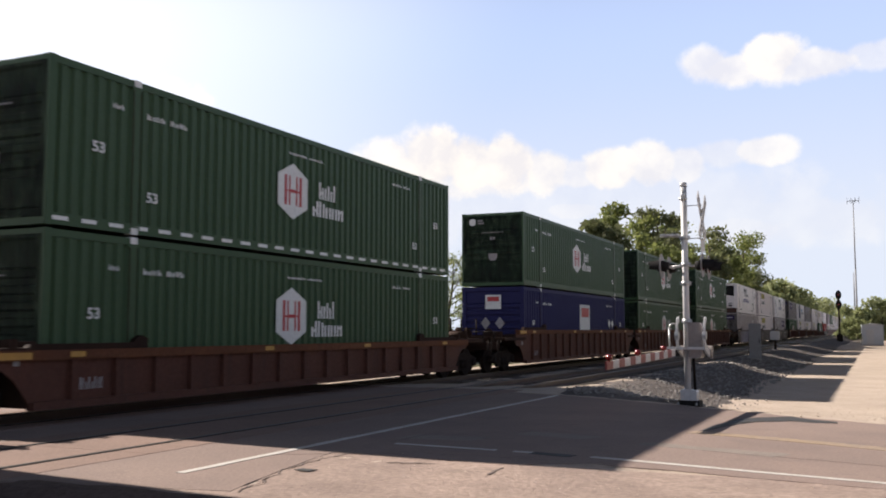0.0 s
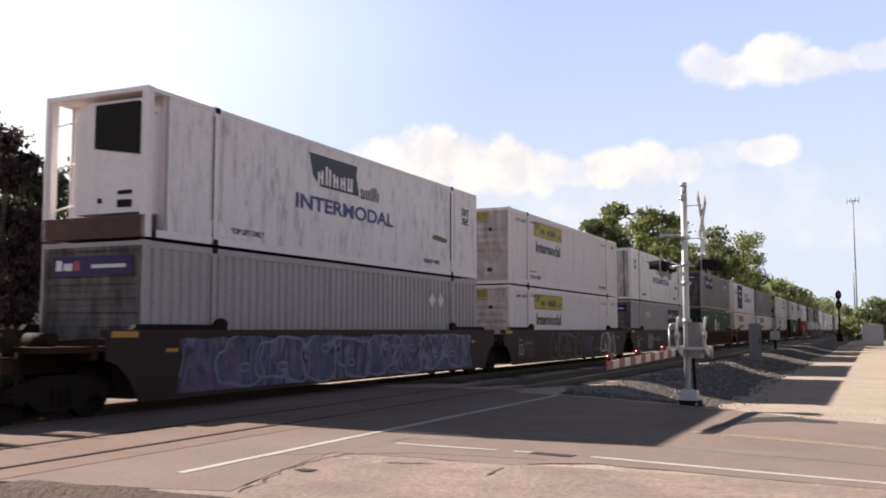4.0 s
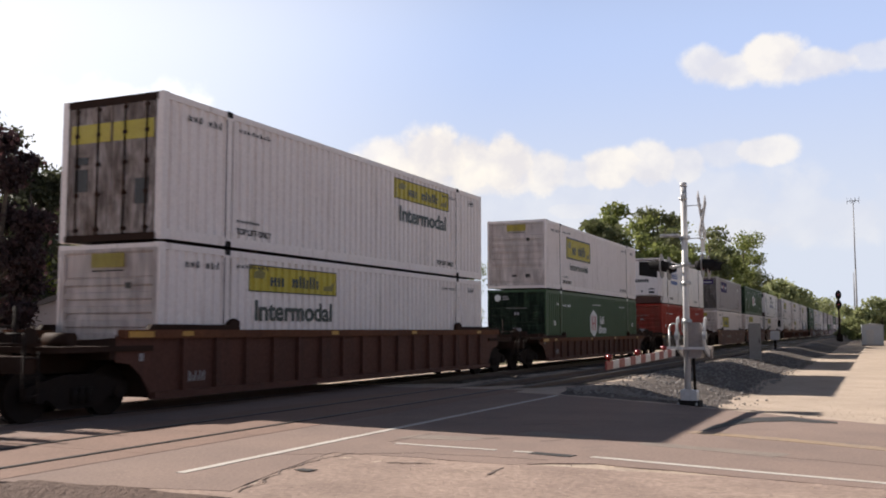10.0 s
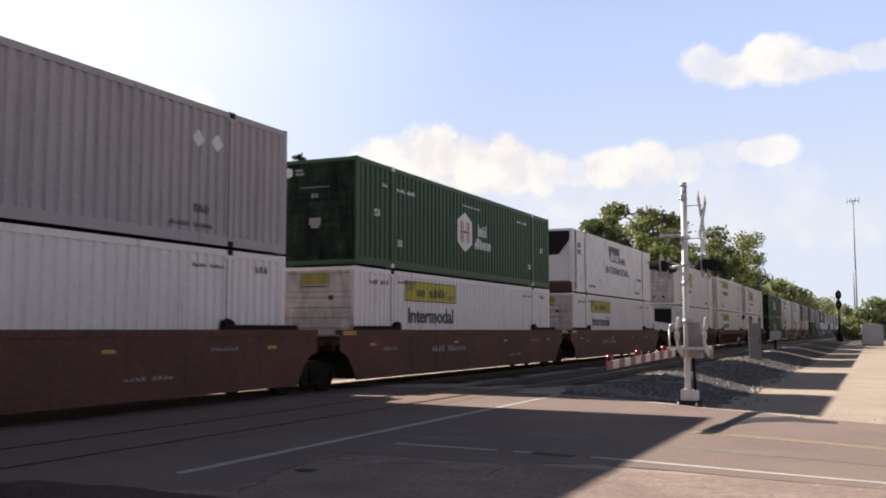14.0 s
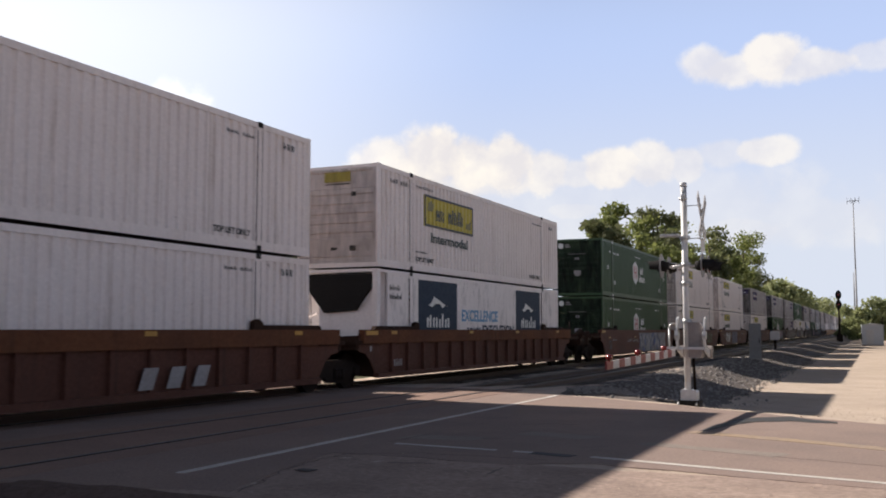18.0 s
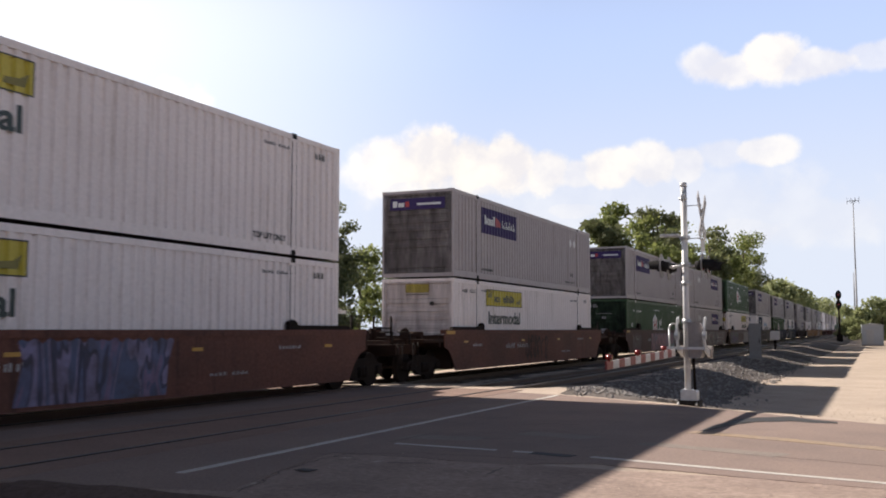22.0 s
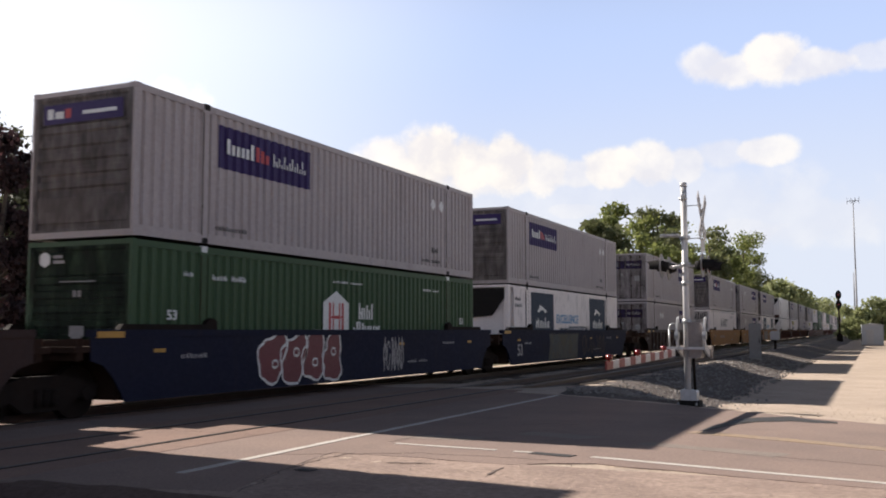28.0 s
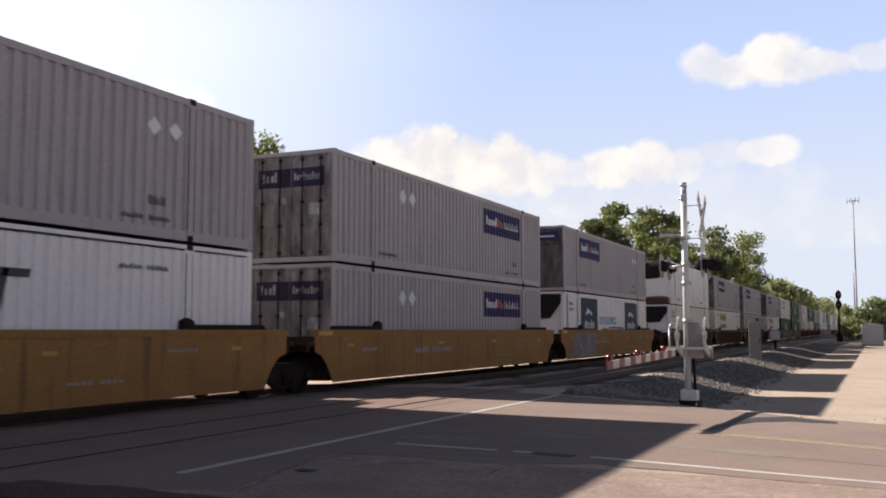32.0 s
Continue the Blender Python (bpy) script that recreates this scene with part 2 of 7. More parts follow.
M = dict(
    green=surface("green_paint", (0.048, 0.088, 0.043), (0.056, 0.097, 0.05), 0.45, streak=0.35, stain=(0.032, 0.045, 0.027), amount=0.5, gloss=0.16, bump=0.05),
    red=surface("red_paint", (0.36, 0.03, 0.018), (0.28, 0.028, 0.018), 0.55, streak=0.4, stain=(0.09, 0.025, 0.018), gloss=0.16, bump=0.05, spots=0.3),
    blue=surface("blue_paint", (0.019, 0.019, 0.085), (0.017, 0.017, 0.07), 0.65, gloss=0.2, streak=0.3, stain=(0.02, 0.02, 0.06), bump=0.05),
    white=surface("white_paint", (0.84, 0.76, 0.725), (0.74, 0.655, 0.615), 0.5, streak=0.5, stain=(0.3, 0.225, 0.165), amount=0.5, gloss=0.16, bump=0.05, spots=0.55),
    clean=surface("clean_white_paint", (0.84, 0.775, 0.755), (0.75, 0.685, 0.665), 0.4, streak=0.35, stain=(0.33, 0.295, 0.26), amount=0.45, gloss=0.16, bump=0.04, spots=0.3),
    grey=surface("grey_paint", (0.44, 0.393, 0.385), (0.37, 0.326, 0.318), 0.5, streak=0.45, stain=(0.13, 0.105, 0.09), amount=0.55, gloss=0.16, bump=0.05, spots=0.3),
    taupe=surface("taupe_paint", (0.28, 0.243, 0.23), (0.23, 0.2, 0.188), 0.5, streak=0.3, stain=(0.09, 0.07, 0.06), amount=0.5, gloss=0.16, bump=0.05),
    purple=surface("purple_film", (0.034, 0.018, 0.095), (0.028, 0.015, 0.078), 0.55, gloss=0.25, bump=0.02, amount=0.4),
    yellow=surface("yellow_film", (0.52, 0.42, 0.035), (0.44, 0.35, 0.03), 0.45, bump=0.02, amount=0.5),
    navy=surface("navy_film", (0.013, 0.028, 0.055), (0.016, 0.034, 0.065), 0.6, bump=0.02, amount=0.5, gloss=0.2),
    ink=surface("dark_lettering", (0.025, 0.028, 0.03), (0.03, 0.03, 0.03), 0.5, bump=0.0),
    inkgreen=surface("dark_green_lettering", (0.03, 0.045, 0.042), (0.025, 0.04, 0.035), 0.5, bump=0.0),
    inkpurple=surface("violet_lettering", (0.07, 0.06, 0.2), (0.06, 0.05, 0.16), 0.5, bump=0.0),
    inkblue=surface("blue_lettering", (0.03, 0.09, 0.33), (0.03, 0.08, 0.28), 0.5, bump=0.0),
    inksky=surface("light_blue_lettering", (0.1, 0.3, 0.52), (0.1, 0.27, 0.46), 0.5, bump=0.0),
    inkred=surface("red_lettering", (0.42, 0.03, 0.035), (0.36, 0.03, 0.03), 0.5, bump=0.0),
    maroon=surface("maroon_lettering", (0.16, 0.03, 0.04), (0.12, 0.025, 0.03), 0.5, bump=0.0),
    decal=surface("white_lettering", (0.72, 0.72, 0.7), (0.6, 0.6, 0.58), 0.5, bump=0.0, amount=0.6),
    dash=surface("reflective_white_tape", (0.75, 0.75, 0.73), (0.66, 0.66, 0.64), 0.4, bump=0.0),
    amber=surface("amber_reflector", (0.5, 0.27, 0.04), (0.32, 0.16, 0.03), 0.4, bump=0.0),
    dark=surface("dark_rubber", (0.014, 0.013, 0.013), (0.024, 0.021, 0.02), 0.75, bump=0.1, gloss=0.12),
    steel=surface("dark_grimy_steel", (0.015, 0.012, 0.011), (0.032, 0.021, 0.016), 0.8, 0.0, bump=0.2, big=2.0, gloss=0.08),
    brown=surface("brown_oxide_paint", (0.11, 0.045, 0.031), (0.074, 0.034, 0.025), 0.65, streak=0.55, stain=(0.03, 0.021, 0.018), amount=0.65, bump=0.1, spots=0.4, gloss=0.15),
    grime=surface("grimy_brown_steel", (0.024, 0.015, 0.012), (0.052, 0.027, 0.018), 0.8, gloss=0.08, streak=0.5, stain=(0.02, 0.016, 0.014), amount=0.7, bump=0.15),
    rust=surface("rusty_orange_steel", (0.16, 0.064, 0.03), (0.09, 0.04, 0.025), 0.75, gloss=0.1, streak=0.7, stain=(0.05, 0.03, 0.02), amount=0.7, bump=0.15),
    black=surface("black_brown_paint", (0.038, 0.023, 0.021), (0.056, 0.032, 0.027), 0.6, streak=0.4, stain=(0.018, 0.015, 0.014), amount=0.6, bump=0.1, spots=0.4, gloss=0.15),
    bluecar=surface("navy_car_paint", (0.014, 0.016, 0.036), (0.018, 0.018, 0.03), 0.7, gloss=0.1, streak=0.4, stain=(0.03, 0.024, 0.024), amount=0.6, bump=0.1),
    tan=surface("yellow_tan_paint", (0.34, 0.17, 0.052), (0.26, 0.125, 0.044), 0.65, gloss=0.12, streak=0.7, stain=(0.09, 0.05, 0.03), amount=0.8, bump=0.1),
    spray=surface("silver_spray_paint", (0.36, 0.34, 0.34), (0.24, 0.22, 0.22), 0.6, bump=0.0, amount=0.8),
    sprayl=surface("dusty_lilac_spray_paint", (0.25, 0.235, 0.3), (0.16, 0.15, 0.2), 0.6, bump=0.0, amount=0.9),
    sprayg=surface("green_spray_paint", (0.09, 0.14, 0.05), (0.13, 0.11, 0.06), 0.6, bump=0.0, amount=0.8),
    sprayp=surface("purple_spray_paint", (0.15, 0.07, 0.16), (0.1, 0.06, 0.1), 0.6, bump=0.0, amount=0.8),
    galv=surface("galvanized_steel", (0.5, 0.5, 0.5), (0.4, 0.4, 0.4), 0.45, 0.6, bump=0.06, big=3.0, fine=40),
    alu=surface("weathered_aluminium", (0.56, 0.55, 0.55), (0.44, 0.43, 0.43), 0.5, 0.15, bump=0.05, big=2.0, streak=0.4, stain=(0.2, 0.18, 0.16)),
    gatewhite=surface("white_gate_paint", (0.64, 0.61, 0.58), (0.45, 0.43, 0.41), 0.5, bump=0.03, amount=0.6),
    gatered=surface("red_gate_paint", (0.26, 0.05, 0.042), (0.2, 0.045, 0.04), 0.5, bump=0.03, amount=0.6),
    lens=surface("red_lens", (0.2, 0.012, 0.012), (0.14, 0.01, 0.01), 0.2, bump=0.0),
    rustfilm=film_material("rusty_dirt_film", (0.16, 0.105, 0.075), 0.25, 0.95, 0.42),
    doorfilm=film_material("rusty_door_grime", (0.11, 0.068, 0.047), 0.22, 0.9, 0.75),
    sidefilm=film_material("grey_side_smears", (0.13, 0.115, 0.1), 0.5, 0.85, 0.55),
    sootfilm=film_material("sooty_dirt_film", (0.055, 0.046, 0.04), 0.15, 0.9, 0.66),
    grimefilm=film_material("brown_grime_film", (0.065, 0.05, 0.04), 0.28, 0.75, 0.42),
    blackfilm=film_material("black_soot_film", (0.012, 0.014, 0.011), 0.25, 0.7, 0.6),
    faded=surface("faded_lilac_film", (0.4, 0.37, 0.385), (0.3, 0.265, 0.3), 0.6, bump=0.02, amount=0.9, big=0.5),
    castgrey=surface("dull_grey_casting", (0.24, 0.23, 0.225), (0.16, 0.15, 0.145), 0.6, bump=0.1, streak=0.4, stain=(0.08, 0.06, 0.05)),
    # far copy of the leaves, distance haze put into a paler colour
    leaffar=leaf_material("haze_paled_far_leaves", (0.21, 0.235, 0.105), (0.31, 0.33, 0.15)),
    bruise=surface("faded_rose_grey_paint", (0.18, 0.122, 0.115), (0.12, 0.092, 0.088), 0.6, bump=0.02, amount=0.8, streak=0.4, stain=(0.06, 0.045, 0.04)),
    oxide=surface("red_brown_oxide_paint", (0.165, 0.068, 0.048), (0.1, 0.047, 0.036), 0.65, streak=0.8, stain=(0.038, 0.024, 0.02), amount=0.95, bump=0.1, spots=0.4, gloss=0.15),
    grimebrown=surface("grimy_red_brown_paint", (0.06, 0.031, 0.025), (0.1, 0.045, 0.033), 0.65, streak=0.7, stain=(0.025, 0.02, 0.018), amount=0.9, bump=0.15, spots=0.6, gloss=0.3, big=1.2),
    olive=surface("olive_film", (0.2, 0.17, 0.03), (0.16, 0.135, 0.03), 0.5, bump=0.0),
    mural_white=mural_material("white_lined_mural", [(0.03, 0.022, 0.02), (0.19, 0.09, 0.08), (0.035, 0.024, 0.022), (0.09, 0.11, 0.1), (0.2, 0.11, 0.095), (0.04, 0.028, 0.026)], (0.5, 0.45, 0.42), 0.62, 6.0, 0.06, (1.0, 1.5, 0.9)),
    mural_purple=mural_material("purple_green_mural", [(0.05, 0.1, 0.03), (0.1, 0.05, 0.15), (0.05, 0.03, 0.06), (0.15, 0.07, 0.14), (0.045, 0.12, 0.03), (0.12, 0.06, 0.16)], (0.2, 0.15, 0.19), 0.5, 5.0, 0.016),
    mural_blue=mural_material("blue_white_mural", [(0.08, 0.12, 0.3), (0.3, 0.29, 0.33), (0.36, 0.35, 0.37), (0.34, 0.33, 0.34), (0.16, 0.2, 0.34)], (0.03, 0.04, 0.13), 0.7, 5.0, 0.07),
    mural_pink=mural_material("pink_teal_mural", [(0.12, 0.19, 0.2), (0.27, 0.14, 0.17), (0.3, 0.17, 0.19), (0.24, 0.15, 0.19), (0.14, 0.2, 0.21)], (0.2, 0.16, 0.18), 0.45, 4.0, 0.02),
    mural_lilac=mural_material("lilac_slate_mural", [(0.07, 0.085, 0.15), (0.17, 0.12, 0.2), (0.1, 0.11, 0.19), (0.2, 0.17, 0.27), (0.08, 0.095, 0.16)], (0.03, 0.03, 0.05), 0.6, 4.0, 0.05, (1.0, 1.6, 0.6)),
    mural_slate=mural_material("dull_olive_slate_mural", [(0.03, 0.035, 0.04), (0.06, 0.06, 0.045), (0.04, 0.05, 0.055), (0.055, 0.05, 0.03)], (0.03, 0.03, 0.03), 0.7, 4.0, 0.03),
    mural_pale=mural_material("pale_mural", [(0.2, 0.165, 0.16), (0.27, 0.24, 0.24), (0.23, 0.195, 0.19)], (0.1, 0.08, 0.08), 1.3, 6.0, 0.05),
    mural_dark=mural_material("black_white_mural", [(0.018, 0.018, 0.017), (0.2, 0.185, 0.16), (0.018, 0.018, 0.017), (0.3, 0.28, 0.25), (0.02, 0.022, 0.018), (0.16, 0.16, 0.12)], (0.015, 0.015, 0.014), 1.0, 7.0, 0.05, (1.0, 1.7, 0.5)),
    asphalt=surface("worn_pale_asphalt", (0.32, 0.24, 0.203), (0.235, 0.182, 0.162), 0.9, big=0.5, fine=24.0, amount=0.75, bump=0.35, stains=0.5, stain=(0.16, 0.13, 0.118), gloss=0.08),
    darkpatch=surface("darker_asphalt", (0.23, 0.19, 0.165), (0.29, 0.24, 0.205), 0.9, big=1.2, fine=20.0, amount=0.9, bump=0.3, gloss=0.25),
    panel=surface("rose_concrete_panel", (0.31, 0.215, 0.175), (0.235, 0.17, 0.142), 0.9, big=0.7, fine=25.0, amount=0.7, bump=0.3, gloss=0.08, stains=0.4, stain=(0.15, 0.12, 0.1)),
    shoulder=surface("broken_rosy_asphalt", (0.44, 0.335, 0.278), (0.29, 0.22, 0.187), 0.95, big=0.9, fine=13.0, amount=0.95, bump=0.6, stains=0.7, stain=(0.15, 0.118, 0.1), gloss=0.08, bump_size=0.03),
    seam=surface("old_crack_filler", (0.185, 0.143, 0.122), (0.24, 0.185, 0.158), 0.9, bump=0.2, gloss=0.2),
    tar=surface("tar_patch", (0.03, 0.028, 0.028), (0.05, 0.045, 0.042), 0.75, bump=0.2),
    roadwhite=surface("worn_white_road_paint", (0.64, 0.6, 0.55), (0.42, 0.37, 0.32), 0.8, big=2.5, fine=18, amount=0.7, bump=0.1),
    roadyellow=surface("worn_yellow_road_paint", (0.38, 0.265, 0.15), (0.31, 0.235, 0.18), 0.85, big=1.5, fine=12, amount=1.0, bump=0.1),
    soil=surface("dark_soil_gravel", (0.17, 0.12, 0.1), (0.1, 0.072, 0.062), 0.95, big=1.2, fine=14.0, amount=0.8, bump=0.9, gloss=0.15, bump_size=0.05),
    dirt=surface("tan_gravel_dirt", (0.58, 0.475, 0.385), (0.44, 0.355, 0.285), 0.95, big=0.45, fine=11.0, amount=0.75, bump=0.7, stains=0.55, stain=(0.22, 0.18, 0.15), gloss=0.08, bump_size=0.05),
    ballast=surface("grey_ballast", (0.19, 0.163, 0.146), (0.12, 0.102, 0.092), 0.95, big=0.8, fine=16.0, amount=0.8, bump=0.9, gloss=0.15, bump_size=0.05),
    stone=surface("pale_crushed_stone", (0.31, 0.283, 0.262), (0.17, 0.152, 0.14), 0.9, big=3.0, fine=30.0, bump=0.2, gloss=0.3),
    rail=surface("rusty_rail_steel", (0.1, 0.065, 0.05), (0.07, 0.05, 0.04), 0.6, 0.3, bump=0.1),
    railtop=surface("polished_rail_head", (0.12, 0.1, 0.09), (0.085, 0.07, 0.062), 0.5, 0.3, bump=0.03),
    sleeper=surface("weathered_timber", (0.1, 0.08, 0.065), (0.07, 0.058, 0.05), 0.9, bump=0.4, vary=0.25, stretch=(0.3, 3, 3)),
    grass=surface("dry_grass_ground", (0.06, 0.065, 0.03), (0.1, 0.082, 0.045), 0.95, big=0.3, fine=6, amount=0.8, bump=0.6, gloss=0.2, bump_size=0.05),
    bark=surface("tree_bark", (0.075, 0.058, 0.045), (0.05, 0.04, 0.032), 0.9, fine=10, bump=0.5, stretch=(2, 2, 0.4)),
    siding=surface("pale_painted_siding", (0.42, 0.37, 0.365), (0.35, 0.31, 0.305), 0.7, bump=0.05, amount=0.4),
    pinkwall=surface("cream_pink_wall", (0.74, 0.59, 0.52), (0.64, 0.51, 0.45), 0.75, bump=0.05, amount=0.4),
    shingle=surface("grey_asphalt_shingle", (0.2, 0.17, 0.158), (0.15, 0.128, 0.12), 0.9, big=0.6, fine=9, amount=0.6, bump=0.3),
    trim=surface("white_trim_paint", (0.7, 0.68, 0.66), (0.6, 0.58, 0.56), 0.5, bump=0.03),
    hut=surface("pale_grey_hut_paint", (0.5, 0.52, 0.56), (0.42, 0.44, 0.47), 0.5, bump=0.03, streak=0.2, stain=(0.3, 0.28, 0.26)),
    pane=surface("dark_window_glass", (0.03, 0.035, 0.04), (0.04, 0.045, 0.05), 0.12, bump=0.0),
    leaf=leaf_material("summer_leaves", (0.12, 0.155, 0.045), (0.26, 0.275, 0.085)),
    leafdark=leaf_material("dark_leaves", (0.1, 0.12, 0.05), (0.185, 0.19, 0.085)),
    # darker copy of the leaves with deep shade put into the colour
    leafshade=leaf_material("shade_darkened_leaves", (0.045, 0.05, 0.028), (0.085, 0.09, 0.045)),
    leafplum=leaf_material("purple_plum_leaves", (0.025, 0.016, 0.018), (0.055, 0.026, 0.028)),
    needle=leaf_material("grey_green_needles", (0.06, 0.065, 0.045), (0.12, 0.115, 0.085)),
    # yellow-green leaves brightened so that sunlight sits in the colour
    leaflight=leaf_material("sunlit_yellow_green_leaves", (0.28, 0.34, 0.06), (0.44, 0.48, 0.11)),
)


signal_red = bpy.data.materials.new("glowing_red_lamp")
signal_red.use_nodes = True
signal_red.node_tree.nodes["Principled BSDF"].inputs["Base Color"].default_value = (0.12, 0.008, 0.008, 1)
signal_red.node_tree.nodes["Principled BSDF"].inputs["Emission Color"].default_value = (1.0, 0.06, 0.05, 1)
signal_red.node_tree.nodes["Principled BSDF"].inputs["Emission Strength"].default_value = 0.02
M["signalred"] = signal_red


# ---- mesh helpers ----
def bm_box(bm, x0, x1, y0, y1, z0, z1, mi=0):
    vs = [bm.verts.new((x, y, z)) for x in (x0, x1) for y in (y0, y1) for z in (z0, z1)]
    for f in ((0, 1, 3, 2), (4, 6, 7, 5), (0, 4, 5, 1), (2, 3, 7, 6), (0, 2, 6, 4), (1, 5, 7, 3)):
        face = bm.faces.new([vs[i] for i in f])
        face.material_index = mi


def bm_tube(bm, p0, p1, r0, r1=None, seg=10, cap=True, mi=0):
    """Tapered round bar from p0 to p1."""
    p0, p1 = Vector(p0), Vector(p1)
    r1 = r0 if r1 is None else r1
    axis = (p1 - p0).normalized()
    side = axis.orthogonal().normalized()
    other = axis.cross(side)
    rings = []
    for p, r in ((p0, r0), (p1, r1)):
        rings.append([bm.verts.new(p + (side * math.cos(a) + other * math.sin(a)) * r) for a in (2 * math.pi * i / seg for i in range(seg))])
    for i in range(seg):
        f = bm.faces.new((rings[0][i], rings[0][(i + 1) % seg], rings[1][(i + 1) % seg], rings[1][i]))
        f.smooth, f.material_index = True, mi
    if cap:
        bm.faces.new(rings[0][::-1]).material_index = mi
        bm.faces.new(rings[1]).material_index = mi


def bm_prism(bm, outline, axis, a, b, mi=0):
    """An outline of (u, v) points drawn out along axis from a to b. axis x: u, v = y, z; y: x, z; z: x, y."""
    def put(u, v, w):
        return (w, u, v) if axis == "x" else (u, w, v) if axis == "y" else (u, v, w)
    lo = [bm.verts.new(put(u, v, a)) for u, v in outline]
    hi = [bm.verts.new(put(u, v, b)) for u, v in outline]
    n = len(outline)
    for i in range(n):
        bm.faces.new((lo[i], lo[(i + 1) % n], hi[(i + 1) % n], hi[i])).material_index = mi
    bm.faces.new(lo[::-1]).material_index = mi
    bm.faces.new(hi).material_index = mi


def finish(name, bm, mats, tidy=True):
    if tidy:
        bmesh.ops.recalc_face_normals(bm, faces=bm.faces[:])
    me = bpy.data.meshes.new(name)
    bm.to_mesh(me)
    bm.free()
    for mt in (mats if isinstance(mats, (list, tuple)) else [mats]):
        me.materials.append(mt)
    return me


def part(name, bm, material, parent, label=""):
    """One mesh object under a thing or part; bm may be a bmesh or a mesh that is shared."""
    me = bm if isinstance(bm, bpy.types.Mesh) else finish(name, bm, material)
    ob = new(name, me)
    ob.parent = parent
    return tagged(ob, label)


def thing(name, label, category, group="", kind="", at=None):
    ob = new(name)
    ob.empty_display_size = 0.2
    tagged(ob, label, category, group, kind)
    if at is not None:
        ob.matrix_world = at
    return ob


def solid(name, bm, material, label, category="", group="", kind="", at=None, tidy=True):
    ob = new(name, finish(name, bm, material, tidy))
    if at is not None:
        ob.matrix_world = at
    return tagged(ob, label, category, group, kind)


MESHES = {}


def cached(key, build, material):
    """A mesh that is built once and then shared."""
    if key not in MESHES:
        bm = bmesh.new()
        build(bm)
        MESHES[key] = finish(key[0] if isinstance(key, tuple) else key, bm, material)
    return MESHES[key]


def word_mesh(text, height, material, slant=0.0, depth=0.003):
    """Letters of the built-in font as a mesh, standing in the y-z plane and facing +x, reading along +y, starting at the origin; returns mesh and length."""
    key = ("word", text, height, material.name, slant)
    if key not in MESHES:
        cu = bpy.data.curves.new("word", "FONT")
        cu.body, cu.size, cu.shear, cu.extrude, cu.offset = text, height * 1.4, slant, depth, height * 0.035
        ob = bpy.data.objects.new("word", cu)
        me = bpy.data.meshes.new_from_object(ob)
        bpy.data.objects.remove(ob)
        me.transform(Matrix(((0, 0, 1, 0), (1, 0, 0, 0), (0, 1, 0, 0), (0, 0, 0, 1))))
        me.materials.clear()
        me.materials.append(material)
        MESHES[key] = me
    me = MESHES[key]
    return me, max((v.co.y for v in me.vertices), default=0.0)


# ---- ground ----
def smooth(a, b, x):
    u = min(1.0, max(0.0, (x - a) / (b - a)))
    return u * u * (3 - 2 * u)


def far_edge(x):
    """The far edge of the road surface."""
    return 22.9 - smooth(-9.4, -0.5, x) * 5.2 - smooth(-0.5, 12, x) * 3.5


def level(x, y):
    """Height of the ground: level with the rails on the road, a ballast bank and lower land beyond."""
    low = -0.2 - 0.6 * smooth(-7.8, -4.0, x)
    if x < -17:
        low = -0.2 - 0.3 * smooth(17, 19, -x)
    e = far_edge(x)
    up = smooth(e + 0.2, e + 6.5 + 2.0 * smooth(-6, -2, x), y)
    h = -0.012 + (low + 0.012) * up
    if y < 7.4 and x < -5:
        h -= 0.32 * smooth(-7.3, -5.9, -y) * smooth(5.0, 6.0, -x)
    return h


def sheet(name, xs, ys, fn, material, label, category, kind="structure"):
    verts = [(x, y, fn(x, y)) for x in xs for y in ys]
    n = len(ys)
    faces = [(i * n + j, (i + 1) * n + j, (i + 1) * n + j + 1, i * n + j + 1) for i in range(len(xs) - 1) for j in range(n - 1)]
    me = bpy.data.meshes.new(name)
    me.from_pydata(verts, [], faces)
    me.materials.append(material)
    for p in me.polygons:
        p.use_smooth = True
    return tagged(new(name, me), label, category, kind=kind)


def rough_ground(x, y):
    h = level(x, y)
    if abs(x) < 40 and y < 130:
        h += 0.035 * noise.noise((x * 0.6, y * 0.6, 0)) * smooth(far_edge(x) - 0.5, far_edge(x) + 1, y)
        h += 0.012 * noise.noise((x * 2.5, y * 2.5, 3))
    return h


gx = [-4000, -1500, -600, -250, -120, -70, -45, -32] + [-25 + 0.35 * i for i in range(100)] + [10.5, 12, 15, 20, 30, 50, 100, 250, 700, 2000, 4000]
gy = [-3000, -800, -200, -60, -20, -8, 0] + [2 + 0.35 * i for i in range(140)] + [52, 54, 57, 60, 64, 68, 73, 78, 85, 92, 100, 110, 125, 145, 170, 200, 250, 350, 600, 1200, 2500, 4500]
ground = sheet("ground", gx, gy, rough_ground, M["dirt"], "tan gravelly dirt with pebbles and tyre marks", "ground")


def strip(name, outline, z, thick, material, label, category, kind="structure"):
    bm = bmesh.new()
    bm_prism(bm, outline, "z", z - thick, z)
    return solid(name, bm, material, label, category, kind=kind)


